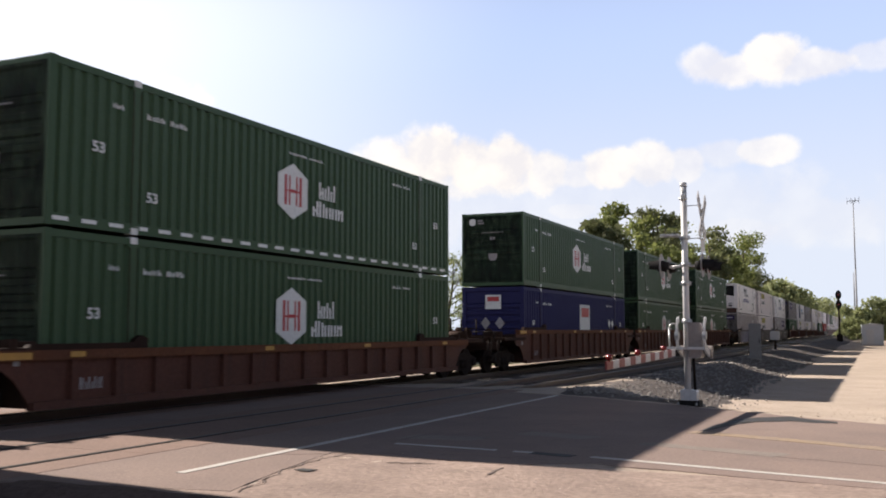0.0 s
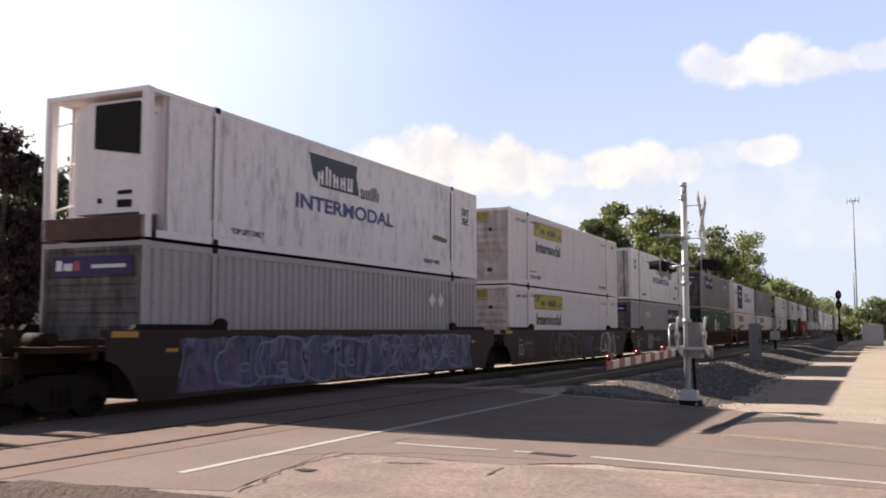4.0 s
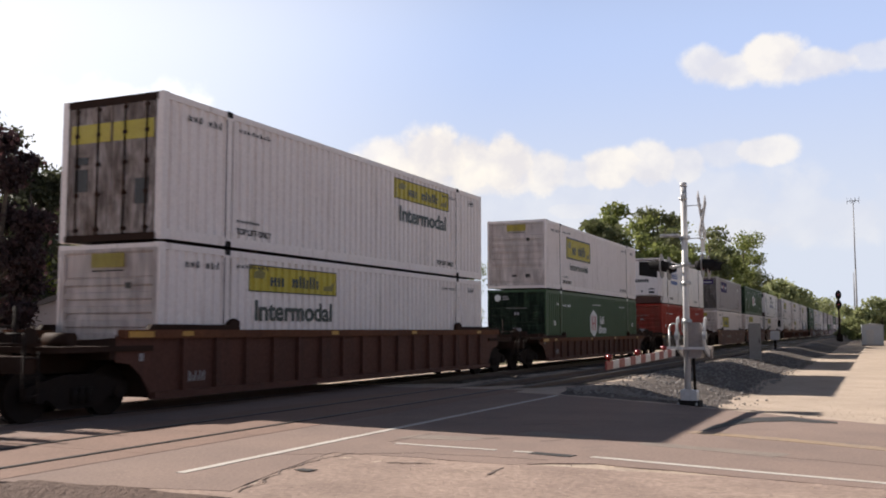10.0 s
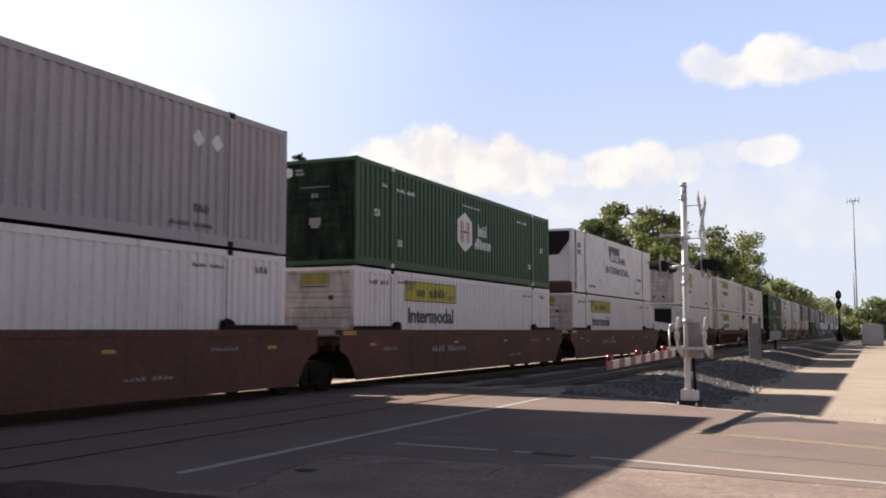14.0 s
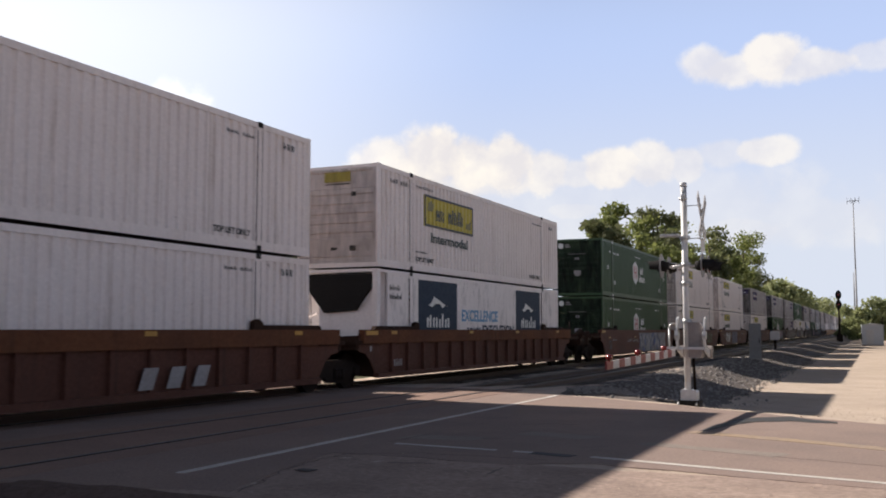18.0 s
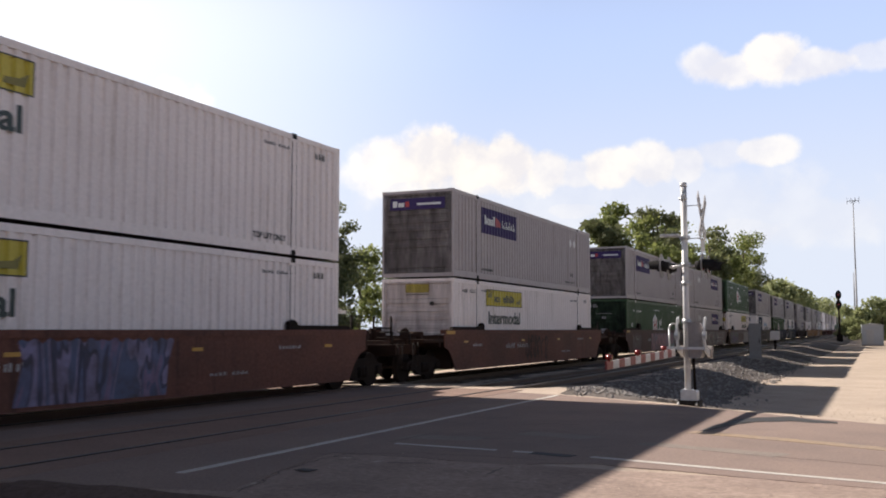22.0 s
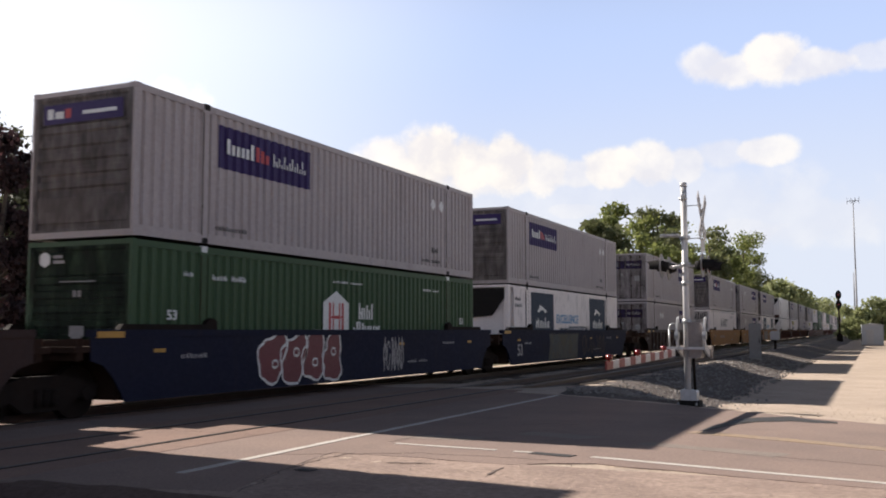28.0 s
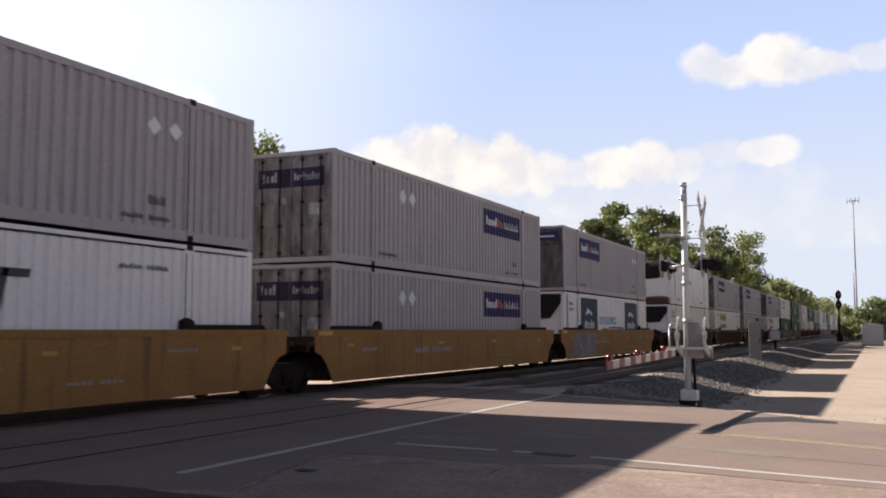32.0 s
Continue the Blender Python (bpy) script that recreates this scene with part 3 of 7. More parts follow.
def ragged(points, step=0.35, amp=0.07, seed=0.0, closed=True):
    """Breaks a polygon's long sides into short uneven ones."""
    out = []
    n = len(points)
    for i in range(n if closed else n - 1):
        a, b = Vector(points[i]), Vector(points[(i + 1) % n])
        k = max(1, int((b - a).length / step))
        nrm = Vector((-(b - a).y, (b - a).x)).normalized()
        for j in range(k):
            p = a.lerp(b, j / k)
            w = amp * (noise.noise((p.x * 1.3 + seed, p.y * 1.3, seed)) + 0.6 * noise.noise((p.x * 4 + seed, p.y * 4, 5)))
            p = p + nrm * w * (0 if j == 0 else 1)
            out.append((p.x, p.y))
    return out


road_outline = ragged([(-70, 7.0), (-8.2, 7.1), (-7.3, 7.3), (-5.7, 7.6), (-6.2, 9.8), (-6.3, 10.5), (-3.9, 10.4), (-3.0, 10.9), (0.1, 10.3), (6, 8.6), (30, 1.0),
                       (30, 9.0), (6, 15.4), (-0.1, 17.4), (-1.9, 18.5), (-3.8, 20.0), (-6.7, 21.8), (-9.4, 22.9), (-16, 23.6), (-70, 24.0)], 0.4, 0.1, 2.0)
road = strip("road", road_outline, 0.0, 0.16, M["asphalt"], "old pale asphalt road with stains and ragged edges", "road")

sheet("road_shoulder", [-6.8 + 0.3 * i for i in range(54)] + [10, 12, 16, 22, 30], [-6, -3, 0] + [1.5 + 0.3 * i for i in range(32)],
      lambda x, y: min(-0.003, rough_ground(x, y) + 0.009 + 0.012 * noise.noise((x * 5, y * 5, 8))) - (0.05 if x < -6.7 or y > 10.7 else 0), M["shoulder"], "broken rosy old asphalt and grit at the road's edge", "road shoulder")

# road markings, worn thin
def line_marks(name, points, width, material, label, gap=None, seed=1):
    bm = bmesh.new()
    rnd = random.Random(seed)
    for (x0, y0), (x1, y1) in zip(points, points[1:]):
        a, b = Vector((x0, y0)), Vector((x1, y1))
        n = Vector((-(b - a).y, (b - a).x)).normalized() * width / 2
        k = max(2, int((b - a).length / 0.25))
        for i in range(k):
            if gap and rnd.random() < gap:
                continue
            p, r = a.lerp(b, i / k), a.lerp(b, (i + 1) / k)
            w0, w1 = (1 + 0.25 * noise.noise((p.x * 3, p.y * 3, seed + j)) for j in (0, 7))
            bm_prism(bm, [(p.x - n.x * w0, p.y - n.y * w0), (r.x - n.x * w0, r.y - n.y * w0), (r.x + n.x * w1, r.y + n.y * w1), (p.x + n.x * w1, p.y + n.y * w1)], "z", 0.001, 0.006)
    return solid(name, bm, material, label, "road marking", kind="structure")


line_marks("stop_line_marking", [(-6.9, 8.3), (-6.92, 14.8), (-6.9, 21.7)], 0.12, M["roadwhite"], "worn white line painted beside the rails", 0, 3)
line_marks("edge_line_marking", [(-3.2, 11.42), (-1.2, 10.95), (0.2, 10.65), (6, 8.95), (20, 4.6)], 0.11, M["roadwhite"], "thin worn white edge line on the asphalt", 0.06, 4)
line_marks("lane_line_marking", [(-6.0, 11.65), (-4.0, 11.5)], 0.09, M["roadwhite"], "faded white line on the asphalt", 0.25, 5)
line_marks("centre_line_marking", [(-2.6, 14.8), (-0.7, 14.1), (0.0, 13.75), (6, 11.6), (20, 6.8)], 0.34, M["roadyellow"], "faded yellow centre line on the asphalt", 0, 6)


def tar_patch(points, label, seed):
    bm = bmesh.new()
    bm_prism(bm, ragged(points, 0.12, 0.05, seed), "z", 0.0015, 0.0075)
    return solid("tar_patch", bm, M["tar"], label, "tar patch", kind="structure")


tar_patch([(-4.0, 11.36), (-3.45, 11.28), (-3.4, 11.45), (-3.95, 11.55)], "small black tar patch on the road", 1)
tar_patch([(-5.9, 9.0), (-5.7, 8.95), (-5.66, 9.1), (-5.86, 9.12)], "small black tar patch at the road's broken edge", 2)


def crack(points, width, seed):
    """A ragged dark seam in the asphalt."""
    bm = bmesh.new()
    rnd = random.Random(seed)
    mid = []
    for (x0, y0), (x1, y1) in zip(points, points[1:]):
        n = max(3, int(math.hypot(x1 - x0, y1 - y0) / 0.12))
        mid += [(x0 + (x1 - x0) * i / n + rnd.uniform(-0.035, 0.035), y0 + (y1 - y0) * i / n + rnd.uniform(-0.035, 0.035)) for i in range(n)]
    mid.append(points[-1])
    for i, (a, c) in enumerate(zip(mid, mid[1:])):
        w = width * (0.4 + 0.9 * rnd.random())
        d = Vector((c[0] - a[0], c[1] - a[1]))
        n = Vector((-d.y, d.x)).normalized() * w
        bm_prism(bm, [(a[0] - n.x, a[1] - n.y), (c[0] - n.x, c[1] - n.y), (c[0] + n.x, c[1] + n.y), (a[0] + n.x, a[1] + n.y)], "z", 0.0008, 0.0035)
    return solid("road_crack", bm, M["seam"], "dark ragged crack in the worn asphalt", "crack", kind="structure")


for i, (pts, w) in enumerate([([(-5.6, 7.6), (-5.8, 8.3), (-6.02, 8.96), (-6.1, 9.77), (-6.04, 10.54)], 0.009), ([(-5.21, 9.97), (-4.92, 10.05), (-4.69, 10.1)], 0.022), ([(-5.3, 14.8), (-4.94, 15.17), (-4.46, 15.18)], 0.03),
                              ([(-5.19, 12.71), (-4.91, 12.76)], 0.03), ([(-6.18, 11.81), (-6.07, 12.96)], 0.022), ([(-3.85, 9.58), (-3.87, 10.13)], 0.015), ([(-4.29, 12.67), (-4.05, 13.07)], 0.02),
                              ([(-6.9, 10.0), (-5.2, 10.9), (-3.6, 10.95)], 0.01), ([(-2.0, 12.6), (0.2, 12.0), (3.0, 11.2)], 0.012)] ):
    crack(pts, w, 30 + i)
for i, pts in enumerate([[(-6.3, 12.2), (-5.2, 12.4), (-5.0, 12.9), (-6.2, 12.8)], [(-4.9, 13.4), (-3.9, 13.2), (-3.6, 13.6), (-4.8, 13.9)], [(-3.0, 12.9), (-1.2, 12.3), (-1.0, 12.7), (-2.9, 13.2)]]):
    bm = bmesh.new()
    bm_prism(bm, ragged(pts, 0.15, 0.1, 11 + i), "z", 0.0005, 0.0025)
    solid("asphalt_patch", bm, M["darkpatch"], "slightly darker worn asphalt patch", "asphalt patch", kind="structure")
# broad dark curved seam where the asphalt ends
bm = bmesh.new()
bm_prism(bm, ragged([(-2.51, 14.75), (-2.21, 16.0), (-1.86, 16.88), (-1.35, 17.23), (-0.99, 17.07), (-0.62, 17.13), (-0.63, 17.34), (-1.02, 17.6), (-1.42, 18.12), (-1.95, 17.64), (-2.25, 17.04), (-2.44, 15.9)], 0.2, 0.05, 6), "z", 0.0012, 0.008)
solid("tar_patch", bm, M["tar"], "dark curved seam along the broken road edge", "tar patch", kind="structure")

# ---- railway ----
TRACKS = (-13.592, -9.65)
GAUGE = 0.7175


def rail_mesh(y0, y1, buried):
    bm = bmesh.new()
    z = 0.016 if buried else 0.0
    bm_prism(bm, [(-0.036, z - 0.035), (0.036, z - 0.035), (0.036, z - 0.006), (0.028, z), (-0.028, z), (-0.036, z - 0.006)], "y", y0, y1, 1)
    if not buried:
        bm_prism(bm, [(-0.07, -0.17), (0.07, -0.17), (0.07, -0.155), (0.012, -0.13), (0.012, -0.036), (-0.012, -0.036), (-0.012, -0.13), (-0.07, -0.155)], "y", y0, y1, 0)
    return finish("rail", bm, [M["rail"], M["railtop"]])


rails_near, rails_far, rails_back = rail_mesh(7.0, 23.4, True), rail_mesh(23.4, 520, False), rail_mesh(-150, 7.0, False)
for k, tx in enumerate(TRACKS):
    track = thing("railway_track", "steel railway track set flush in the road crossing", "railway track", "railway tracks", at=pose(tx, 0, 0))
    for sx in (-GAUGE, GAUGE):
        for me in (rails_near, rails_far, rails_back):
            part("rail", me, None, track).location = (sx, 0, 0)
        # black strip at each rail, painted in place of the shaded flangeway gap
        bm = bmesh.new()
        bm_prism(bm, [(-0.066, 0.001), (0.066, 0.001), (0.066, 0.009), (-0.066, 0.009)], "y", 7.05, 23.2)
        part("flangeway", bm, M["dark"], track, "black strip painted for the shaded flangeway gap").location = (sx, 0, 0)
    def slab(x0, x1):
        def build(bm):
            bm_prism(bm, [(x0, -0.05), (x1, -0.05), (x1, 0.003), (x1 - 0.01, 0.006), (x0 + 0.01, 0.006), (x0, 0.003)], "y", 0.006, 2.294)
        return build
    for i, (x0, x1) in enumerate(((-1.35, -0.785), (-0.65, 0.65), (0.785, 1.35))):
        me = cached(("crossing_panel", i), slab(x0, x1), M["panel"])
        for j in range(7):
            part("crossing_panel", me, None, track).location = (0, 7.1 + 2.3 * j, 0)
    tie = cached("sleeper", lambda bm: bm_box(bm, -1.3, 1.3, -0.115, 0.115, -0.34, -0.172), M["sleeper"])
    for j in range(110):
        part("sleeper", tie, None, track).location = (random.uniform(-0.03, 0.03), 23.7 + 0.53 * j, random.uniform(-0.008, 0.004))


def gravel_edge(y):
    return -4.3 + 0.5 * noise.noise((y * 0.25, 1.7, 0)) + 0.15 * noise.noise((y * 1.1, 4.7, 0))


def heap(x, y):
    return smooth(0.0, 1.6, y - far_edge(x)) * (0.13 * math.exp(-((x + 6.3) / 1.3) ** 2 - ((y - 25.0) / 2.6) ** 2) + 0.13 * math.exp(-((x + 6.9) / 0.9) ** 2 - ((y - 48) / 5.0) ** 2)
            + 0.12 * math.exp(-((x + 4.3) / 1.0) ** 2 - ((y - 23.0) / 1.6) ** 2))


def ballast_level(x, y):
    s = smooth(0.1, 1.3, y - far_edge(x))
    h = level(x, y) - 0.02 + 0.05 * s + heap(x, y)
    if x < -7.2:
        h = -0.2 + (h + 0.2) * smooth(-8.2, -7.2, x)
        h = min(h, -0.19)
    h += (0.025 * noise.noise((x * 3, y * 3, 9)) + 0.02 * noise.noise((x * 8, y * 8, 2))) * s
    return h


nu, ys = 44, [22.0 + 0.22 * i for i in range(180)] + [62 + 1.2 * i for i in range(60)] + [136 + 8 * i for i in range(50)]
verts, faces = [], []
for y in ys:
    e = gravel_edge(y)
    for i in range(nu):
        x = -16.6 + (e + 16.6) * i / (nu - 1)
        e0 = far_edge(x) + 0.1 + 0.12 * noise.noise((x * 1.7, 0.3, 0))
        yy = e0 + (y - 22.0) / 8.0 * (30.0 - e0) if y < 30 else y
        verts.append((x, yy, -0.07 if y == ys[0] else ballast_level(x, yy) - (0.06 if i in (0, nu - 1) else 0)))
for j in range(len(ys) - 1):
    for i in range(nu - 1):
        faces.append((j * nu + i, j * nu + i + 1, (j + 1) * nu + i + 1, (j + 1) * nu + i))
me = bpy.data.meshes.new("ballast")
me.from_pydata(verts, [], faces)
me.materials.append(M["ballast"])
tagged(new("ballast_bed", me), "grey crushed-stone ballast bank beside the rails", "ballast", kind="structure")
sheet("ballast_bed", [-16.6 + 0.35 * i for i in range(34)], [-150, -60, -20] + [-10 + 1.1 * i for i in range(12)] + [2.6 + 0.22 * i for i in range(22)],
      lambda x, y: level(x, y) + 0.035 + 0.03 * noise.noise((x * 2, y * 2, 1)) + 0.02 * noise.noise((x * 7, y * 7, 1)) - (0.35 if x < -16.5 or x > -5.4 else 0), M["soil"], "dark ballast and soil beside the crossing", "ballast")


sheet("grass_verge", [-75, -50, -40, -32] + [-28 + 0.7 * i for i in range(17)], [24.3 + 0.5 * i for i in range(60)] + [56, 62, 70, 80, 95, 120, 160, 220, 320, 480, 700],
      lambda x, y: level(x, y) + 0.12 + 0.08 * noise.noise((x * 1.3, y * 1.3, 4)) - (0.2 if x > -17.2 or y < 24.4 else 0), M["grass"], "dark weedy grass verge beyond the rails", "grass")


def scatter_stones(name, count, area, size, material, label, fn, seed, keep=None):
    """Many loose stones as one piece of stuff."""
    rnd = random.Random(seed)
    ico = bmesh.new()
    bmesh.ops.create_icosphere(ico, subdivisions=1, radius=1.0)
    base = [v.co.copy() for v in ico.verts]
    tris = [[v.index for v in f.verts] for f in ico.faces]
    ico.free()
    verts, faces = [], []
    for _ in range(count):
        x, y = rnd.uniform(area[0], area[1]), rnd.uniform(area[2], area[3])
        if keep and not keep(x, y, rnd):
            continue
        s = rnd.uniform(*size)
        rot = Euler((rnd.uniform(0, 6), rnd.uniform(0, 6), rnd.uniform(0, 6))).to_matrix()
        sc = Vector((s * rnd.uniform(0.7, 1.3), s * rnd.uniform(0.7, 1.3), s * rnd.uniform(0.5, 0.9)))
        n0 = len(verts)
        z = fn(x, y) + s * 0.3
        for b in base:
            p = rot @ (b * (0.75 + 0.5 * rnd.random()))
            verts.append((x + p.x * sc.x, y + p.y * sc.y, z + p.z * sc.z))
        faces += [[n0 + i for i in t] for t in tris]
    me = bpy.data.meshes.new(name)
    me.from_pydata(verts, [], faces)
    me.materials.append(material)
    return tagged(new(name, me), label, "stones", kind="stuff")


scatter_stones("ballast_stones", 10000, (-7.9, -3.2, 21.6, 33.0), (0.02, 0.05), M["stone"], "pale grey crushed stones heaped beside the crossing", ballast_level, 5,
               lambda x, y, r: y > far_edge(x) + 0.3 and r.random() < (0.07 if x < -4.6 else 0.02) + (3.5 if x < -4.2 else 1.0) * heap(x, y))
scatter_stones("ballast_stones", 5000, (-8.2, -4.0, 33.0, 75.0), (0.03, 0.07), M["stone"], "pale grey crushed stones on the ballast bank", ballast_level, 6, lambda x, y, r: r.random() < 0.25 + 2 * heap(x, y))
scatter_stones("soil_stones", 1200, (-15.5, -6.0, 3.5, 6.5), (0.008, 0.02), M["soil"], "loose stones in dark soil", lambda x, y: level(x, y) + 0.05, 9)
scatter_stones("loose_gravel", 1600, (-6.5, 5.0, 6.0, 11.0), (0.004, 0.013), M["dirt"], "loose pebbles at the road's broken edge", rough_ground, 7, lambda x, y, r: y < 10.4 - 0.1 * x)
scatter_stones("loose_gravel", 1500, (-2.0, 4.0, 18.0, 45.0), (0.008, 0.02), M["dirt"], "loose pebbles on tan dirt", rough_ground, 8, lambda x, y, r: y > far_edge(x) + 0.3)


# ---- containers ----
CL, CW, CH = 16.15, 1.295, 2.865      # length, half width, height
PITCH, DEPTH = 0.279, 0.056


def wave(y0, y1):
    """Corrugated outline along y: (y, inset)."""
    pts, k = [], 0
    n0 = int(math.floor(y0 / PITCH)) - 1
    steps = ((0.0, 0.0), (0.115, 0.0), (0.15, DEPTH), (0.245, DEPTH))

    def inset(y):
        u = y % PITCH
        for (a, ia), (b, ib) in zip(steps, steps[1:] + ((PITCH, 0.0),)):
            if a <= u <= b:
                return ia + (ib - ia) * (u - a) / (b - a)
        return 0.0
    ys = {y0, y1}
    k = n0
    while k * PITCH < y1:
        for a, _ in steps:
            y = k * PITCH + a
            if y0 < y < y1:
                ys.add(y)
        k += 1
    return [(y, inset(y)) for y in sorted(ys)]


def bm_wave(bm, y0, y1, z0, z1, x, sign=1, off=0.0):
    prev = None
    for y, d in wave(y0, y1):
        xx = sign * (x - d + off)
        row = (bm.verts.new((xx, y, z0)), bm.verts.new((xx, y, z1)))
        if prev:
            bm.faces.new((prev[0], row[0], row[1], prev[1]))
        prev = row


class Box:
    """One container being built: an empty with its parts."""

    def __init__(self, paint, label, ribbed=True, end="ribs", castings="dark", rail=None, door_frame=None):
        self.root = thing("shipping_container", label, "container", "containers on the train")
        self.paint, self.ribbed = paint, ribbed
        mat = M[paint]
        self.side_x = CW - (0.012 if ribbed else 0.02)
        frame_mat = M[rail or paint]
        door_mat = M[door_frame or rail or paint]
        for sign in (1, -1):
            def panel(bm, sign=sign):
                if ribbed:
                    bm_wave(bm, 0.16, CL - 0.16, 0.2, CH - 0.13, self.side_x, sign)
                else:
                    x = sign * self.side_x
                    bm_box(bm, min(x, x - sign * 0.04), max(x, x - sign * 0.04), (0.62 if end in ("cooler", "cooler_low") else 0.1), CL - 0.1, 0.14, CH - 0.08)
            part("side_panel", cached(("side_panel", paint, ribbed, sign, end in ("cooler", "cooler_low")), panel, mat), None, self.root)

            def rails(bm, sign=sign, z0=0.0, z1=0.21):
                a, b = sorted((sign * (CW - 0.07), sign * CW))
                bm_box(bm, a, b, 0.1, CL - 0.1, z0, z1)
            part("bottom_rail", cached(("bottom_rail", rail or paint, sign), lambda bm, s=sign: rails(bm, s, 0.01, 0.21 if ribbed else 0.15), frame_mat), None, self.root)
            part("top_rail", cached(("top_rail", rail or paint, sign), lambda bm, s=sign: rails(bm, s, CH - 0.14 if ribbed else CH - 0.09, CH - 0.012), frame_mat), None, self.root)
            for y in (0.0, CL - 0.16):
                def post(bm, sign=sign, y=y):
                    a, b = sorted((sign * (CW - 0.16), sign * (CW + 0.002)))
                    bm_box(bm, a, b, y, y + 0.16, 0.0, CH)
                tone = rail or paint
                part("corner_post", cached(("corner_post", tone, sign, y > 1), post, M[tone]), None, self.root)
            for y in (1.98, CL - 2.14):
                def lift(bm, sign=sign, y=y):
                    a, b = sorted((sign * (CW - 0.05), sign * (CW + 0.004)))
                    bm_box(bm, a, b, y, y + 0.16, 0.12, CH - 0.1)
                    bm_box(bm, *sorted((sign * (CW - 0.045), sign * (CW + 0.001))), y - 0.014, y + 0.174, 0.13, CH - 0.12, 1)
                    for z in (0.1, CH - 0.13):
                        bm_box(bm, *sorted((sign * (CW - 0.048), sign * (CW + 0.006))), y - 0.05, y + 0.21, z - 0.05, z + 0.05)
                part("lifting_post", cached(("lifting_post", paint, sign, y > 5), lift, [mat, M["grime"]]), None, self.root)

                for z0, z1 in ((0.0, 0.12), (CH - 0.12, CH + 0.006)):
                    def casting(bm, sign=sign, y=y, z0=z0, z1=z1):
                        a, b = sorted((sign * (CW - 0.16), sign * (CW + 0.008)))
                        bm_box(bm, a, b, y - 0.01, y + 0.17, z0, z1)
                    part("corner_casting", cached(("corner_casting", castings, sign, y > 5, z0), casting, M["dark" if castings == "dark" else "decal"]), None, self.root, "%s lifting casting" % ("dark" if castings == "dark" else "white"))
        part("roof", cached(("roof", paint), lambda bm: bm_box(bm, -CW + 0.05, CW - 0.05, 0.05, CL - 0.05, CH - 0.07, CH - 0.02), mat), None, self.root)
        part("floor", cached("floor", lambda bm: bm_box(bm, -CW + 0.05, CW - 0.05, 0.05, CL - 0.05, 0.02, 0.16), M["steel"]), None, self.root)
        self.make_end(end, 0.0, mat, door_mat)
        part("end_wall", cached(("end_wall", paint), lambda bm: bm_box(bm, -CW + 0.1, CW - 0.1, CL - 0.06, CL - 0.03, 0.1, CH - 0.1), mat), None, self.root)

    def make_end(self, end, y, mat, frame_mat):
        def ribs(bm):
            # one pressed sheet: plain foot panel, horizontal swages, plain head
            prof = [(0.0, 0.0), (0.0, 0.16), (0.08, 0.18), (0.08, 0.28), (0.03, 0.3), (0.03, 0.8), (0.09, 0.83)]
            z = 0.95
            while z < CH - 0.6:
                prof += [(0.09, z), (0.02, z + 0.03), (0.02, z + 0.14), (0.09, z + 0.17)]
                z += 0.27
            prof += [(0.06, CH - 0.64), (0.06, CH - 0.2), (0.0, CH - 0.16), (0.0, CH - 0.01), (0.14, CH - 0.01), (0.14, 0.0)]
            bm_prism(bm, prof, "x", -CW + 0.14, CW - 0.14)
        if end == "ribs":
            part("front_wall", cached(("front_wall", self.paint), ribs, mat), None, self.root)
        elif end == "doors":
            for sx in (-1, 1):
                def leaf(bm, sx=sx):
                    a, b = sorted((sx * 0.012, sx * (CW - 0.15)))
                    bm_box(bm, a, b, 0.03, 0.08, 0.14, CH - 0.16)
                    for z in (0.3, 0.95, 1.6, 2.25):
                        bm_box(bm, a + 0.08, b - 0.08, 0.018, 0.04, z, z + 0.4)
                door = part("door", cached(("door", self.paint, sx), leaf, mat), None, self.root)
                for f in (0.3, 0.78):
                    def rod(bm, sx=sx, f=f):
                        x = sx * f * (CW - 0.15)
                        bm_tube(bm, (x, -0.005, 0.12), (x, -0.005, CH - 0.14), 0.018, seg=8)
                        for z in (0.2, 0.9, 1.5, 2.1, 2.6):
                            bm_box(bm, x - 0.05, x + 0.05, -0.012, 0.035, z, z + 0.07)
                    part("lock_rod", cached(("lock_rod", sx, f), rod, M["grime"]), None, door, "rusty steel lock rod")
            part("door_header", cached(("door_header", self.paint), lambda bm: bm_box(bm, -CW + 0.12, CW - 0.12, 0.0, 0.09, CH - 0.15, CH - 0.005), frame_mat), None, self.root)
            part("door_sill", cached(("door_sill", self.paint), lambda bm: bm_box(bm, -CW + 0.12, CW - 0.12, 0.0, 0.09, 0.0, 0.13), frame_mat), None, self.root)
        elif end in ("cooler", "cooler_low"):
            # refrigeration set in an open frame at the nose
            part("front_wall", cached(("front_wall_flat", self.paint), lambda bm: bm_box(bm, -CW + 0.1, CW - 0.1, 0.62, 0.68, 0.1, CH - 0.05), mat), None, self.root)

            def cage(bm):
                for x in (-CW + 0.04, CW - 0.04):
                    bm_box(bm, x - 0.045, x + 0.045, -0.02, 0.06, 0.0, CH)
                    for z in (0.55, 1.4, 2.25):
                        bm_tube(bm, (x, 0.02, z), (x * 0.8, 0.6, z + 0.25), 0.02, seg=6)
                bm_box(bm, -CW, CW, -0.02, 0.06, CH - 0.09, CH)
            part("nose_sill", cached("nose_sill", lambda bm: bm_box(bm, -CW, CW, -0.02, 0.3, 0.0, 0.42), M["grimebrown"]), None, self.root, "dirty dark sill below the cooling unit")
            part("nose_frame", cached(("nose_frame", self.paint), cage, mat), None, self.root)

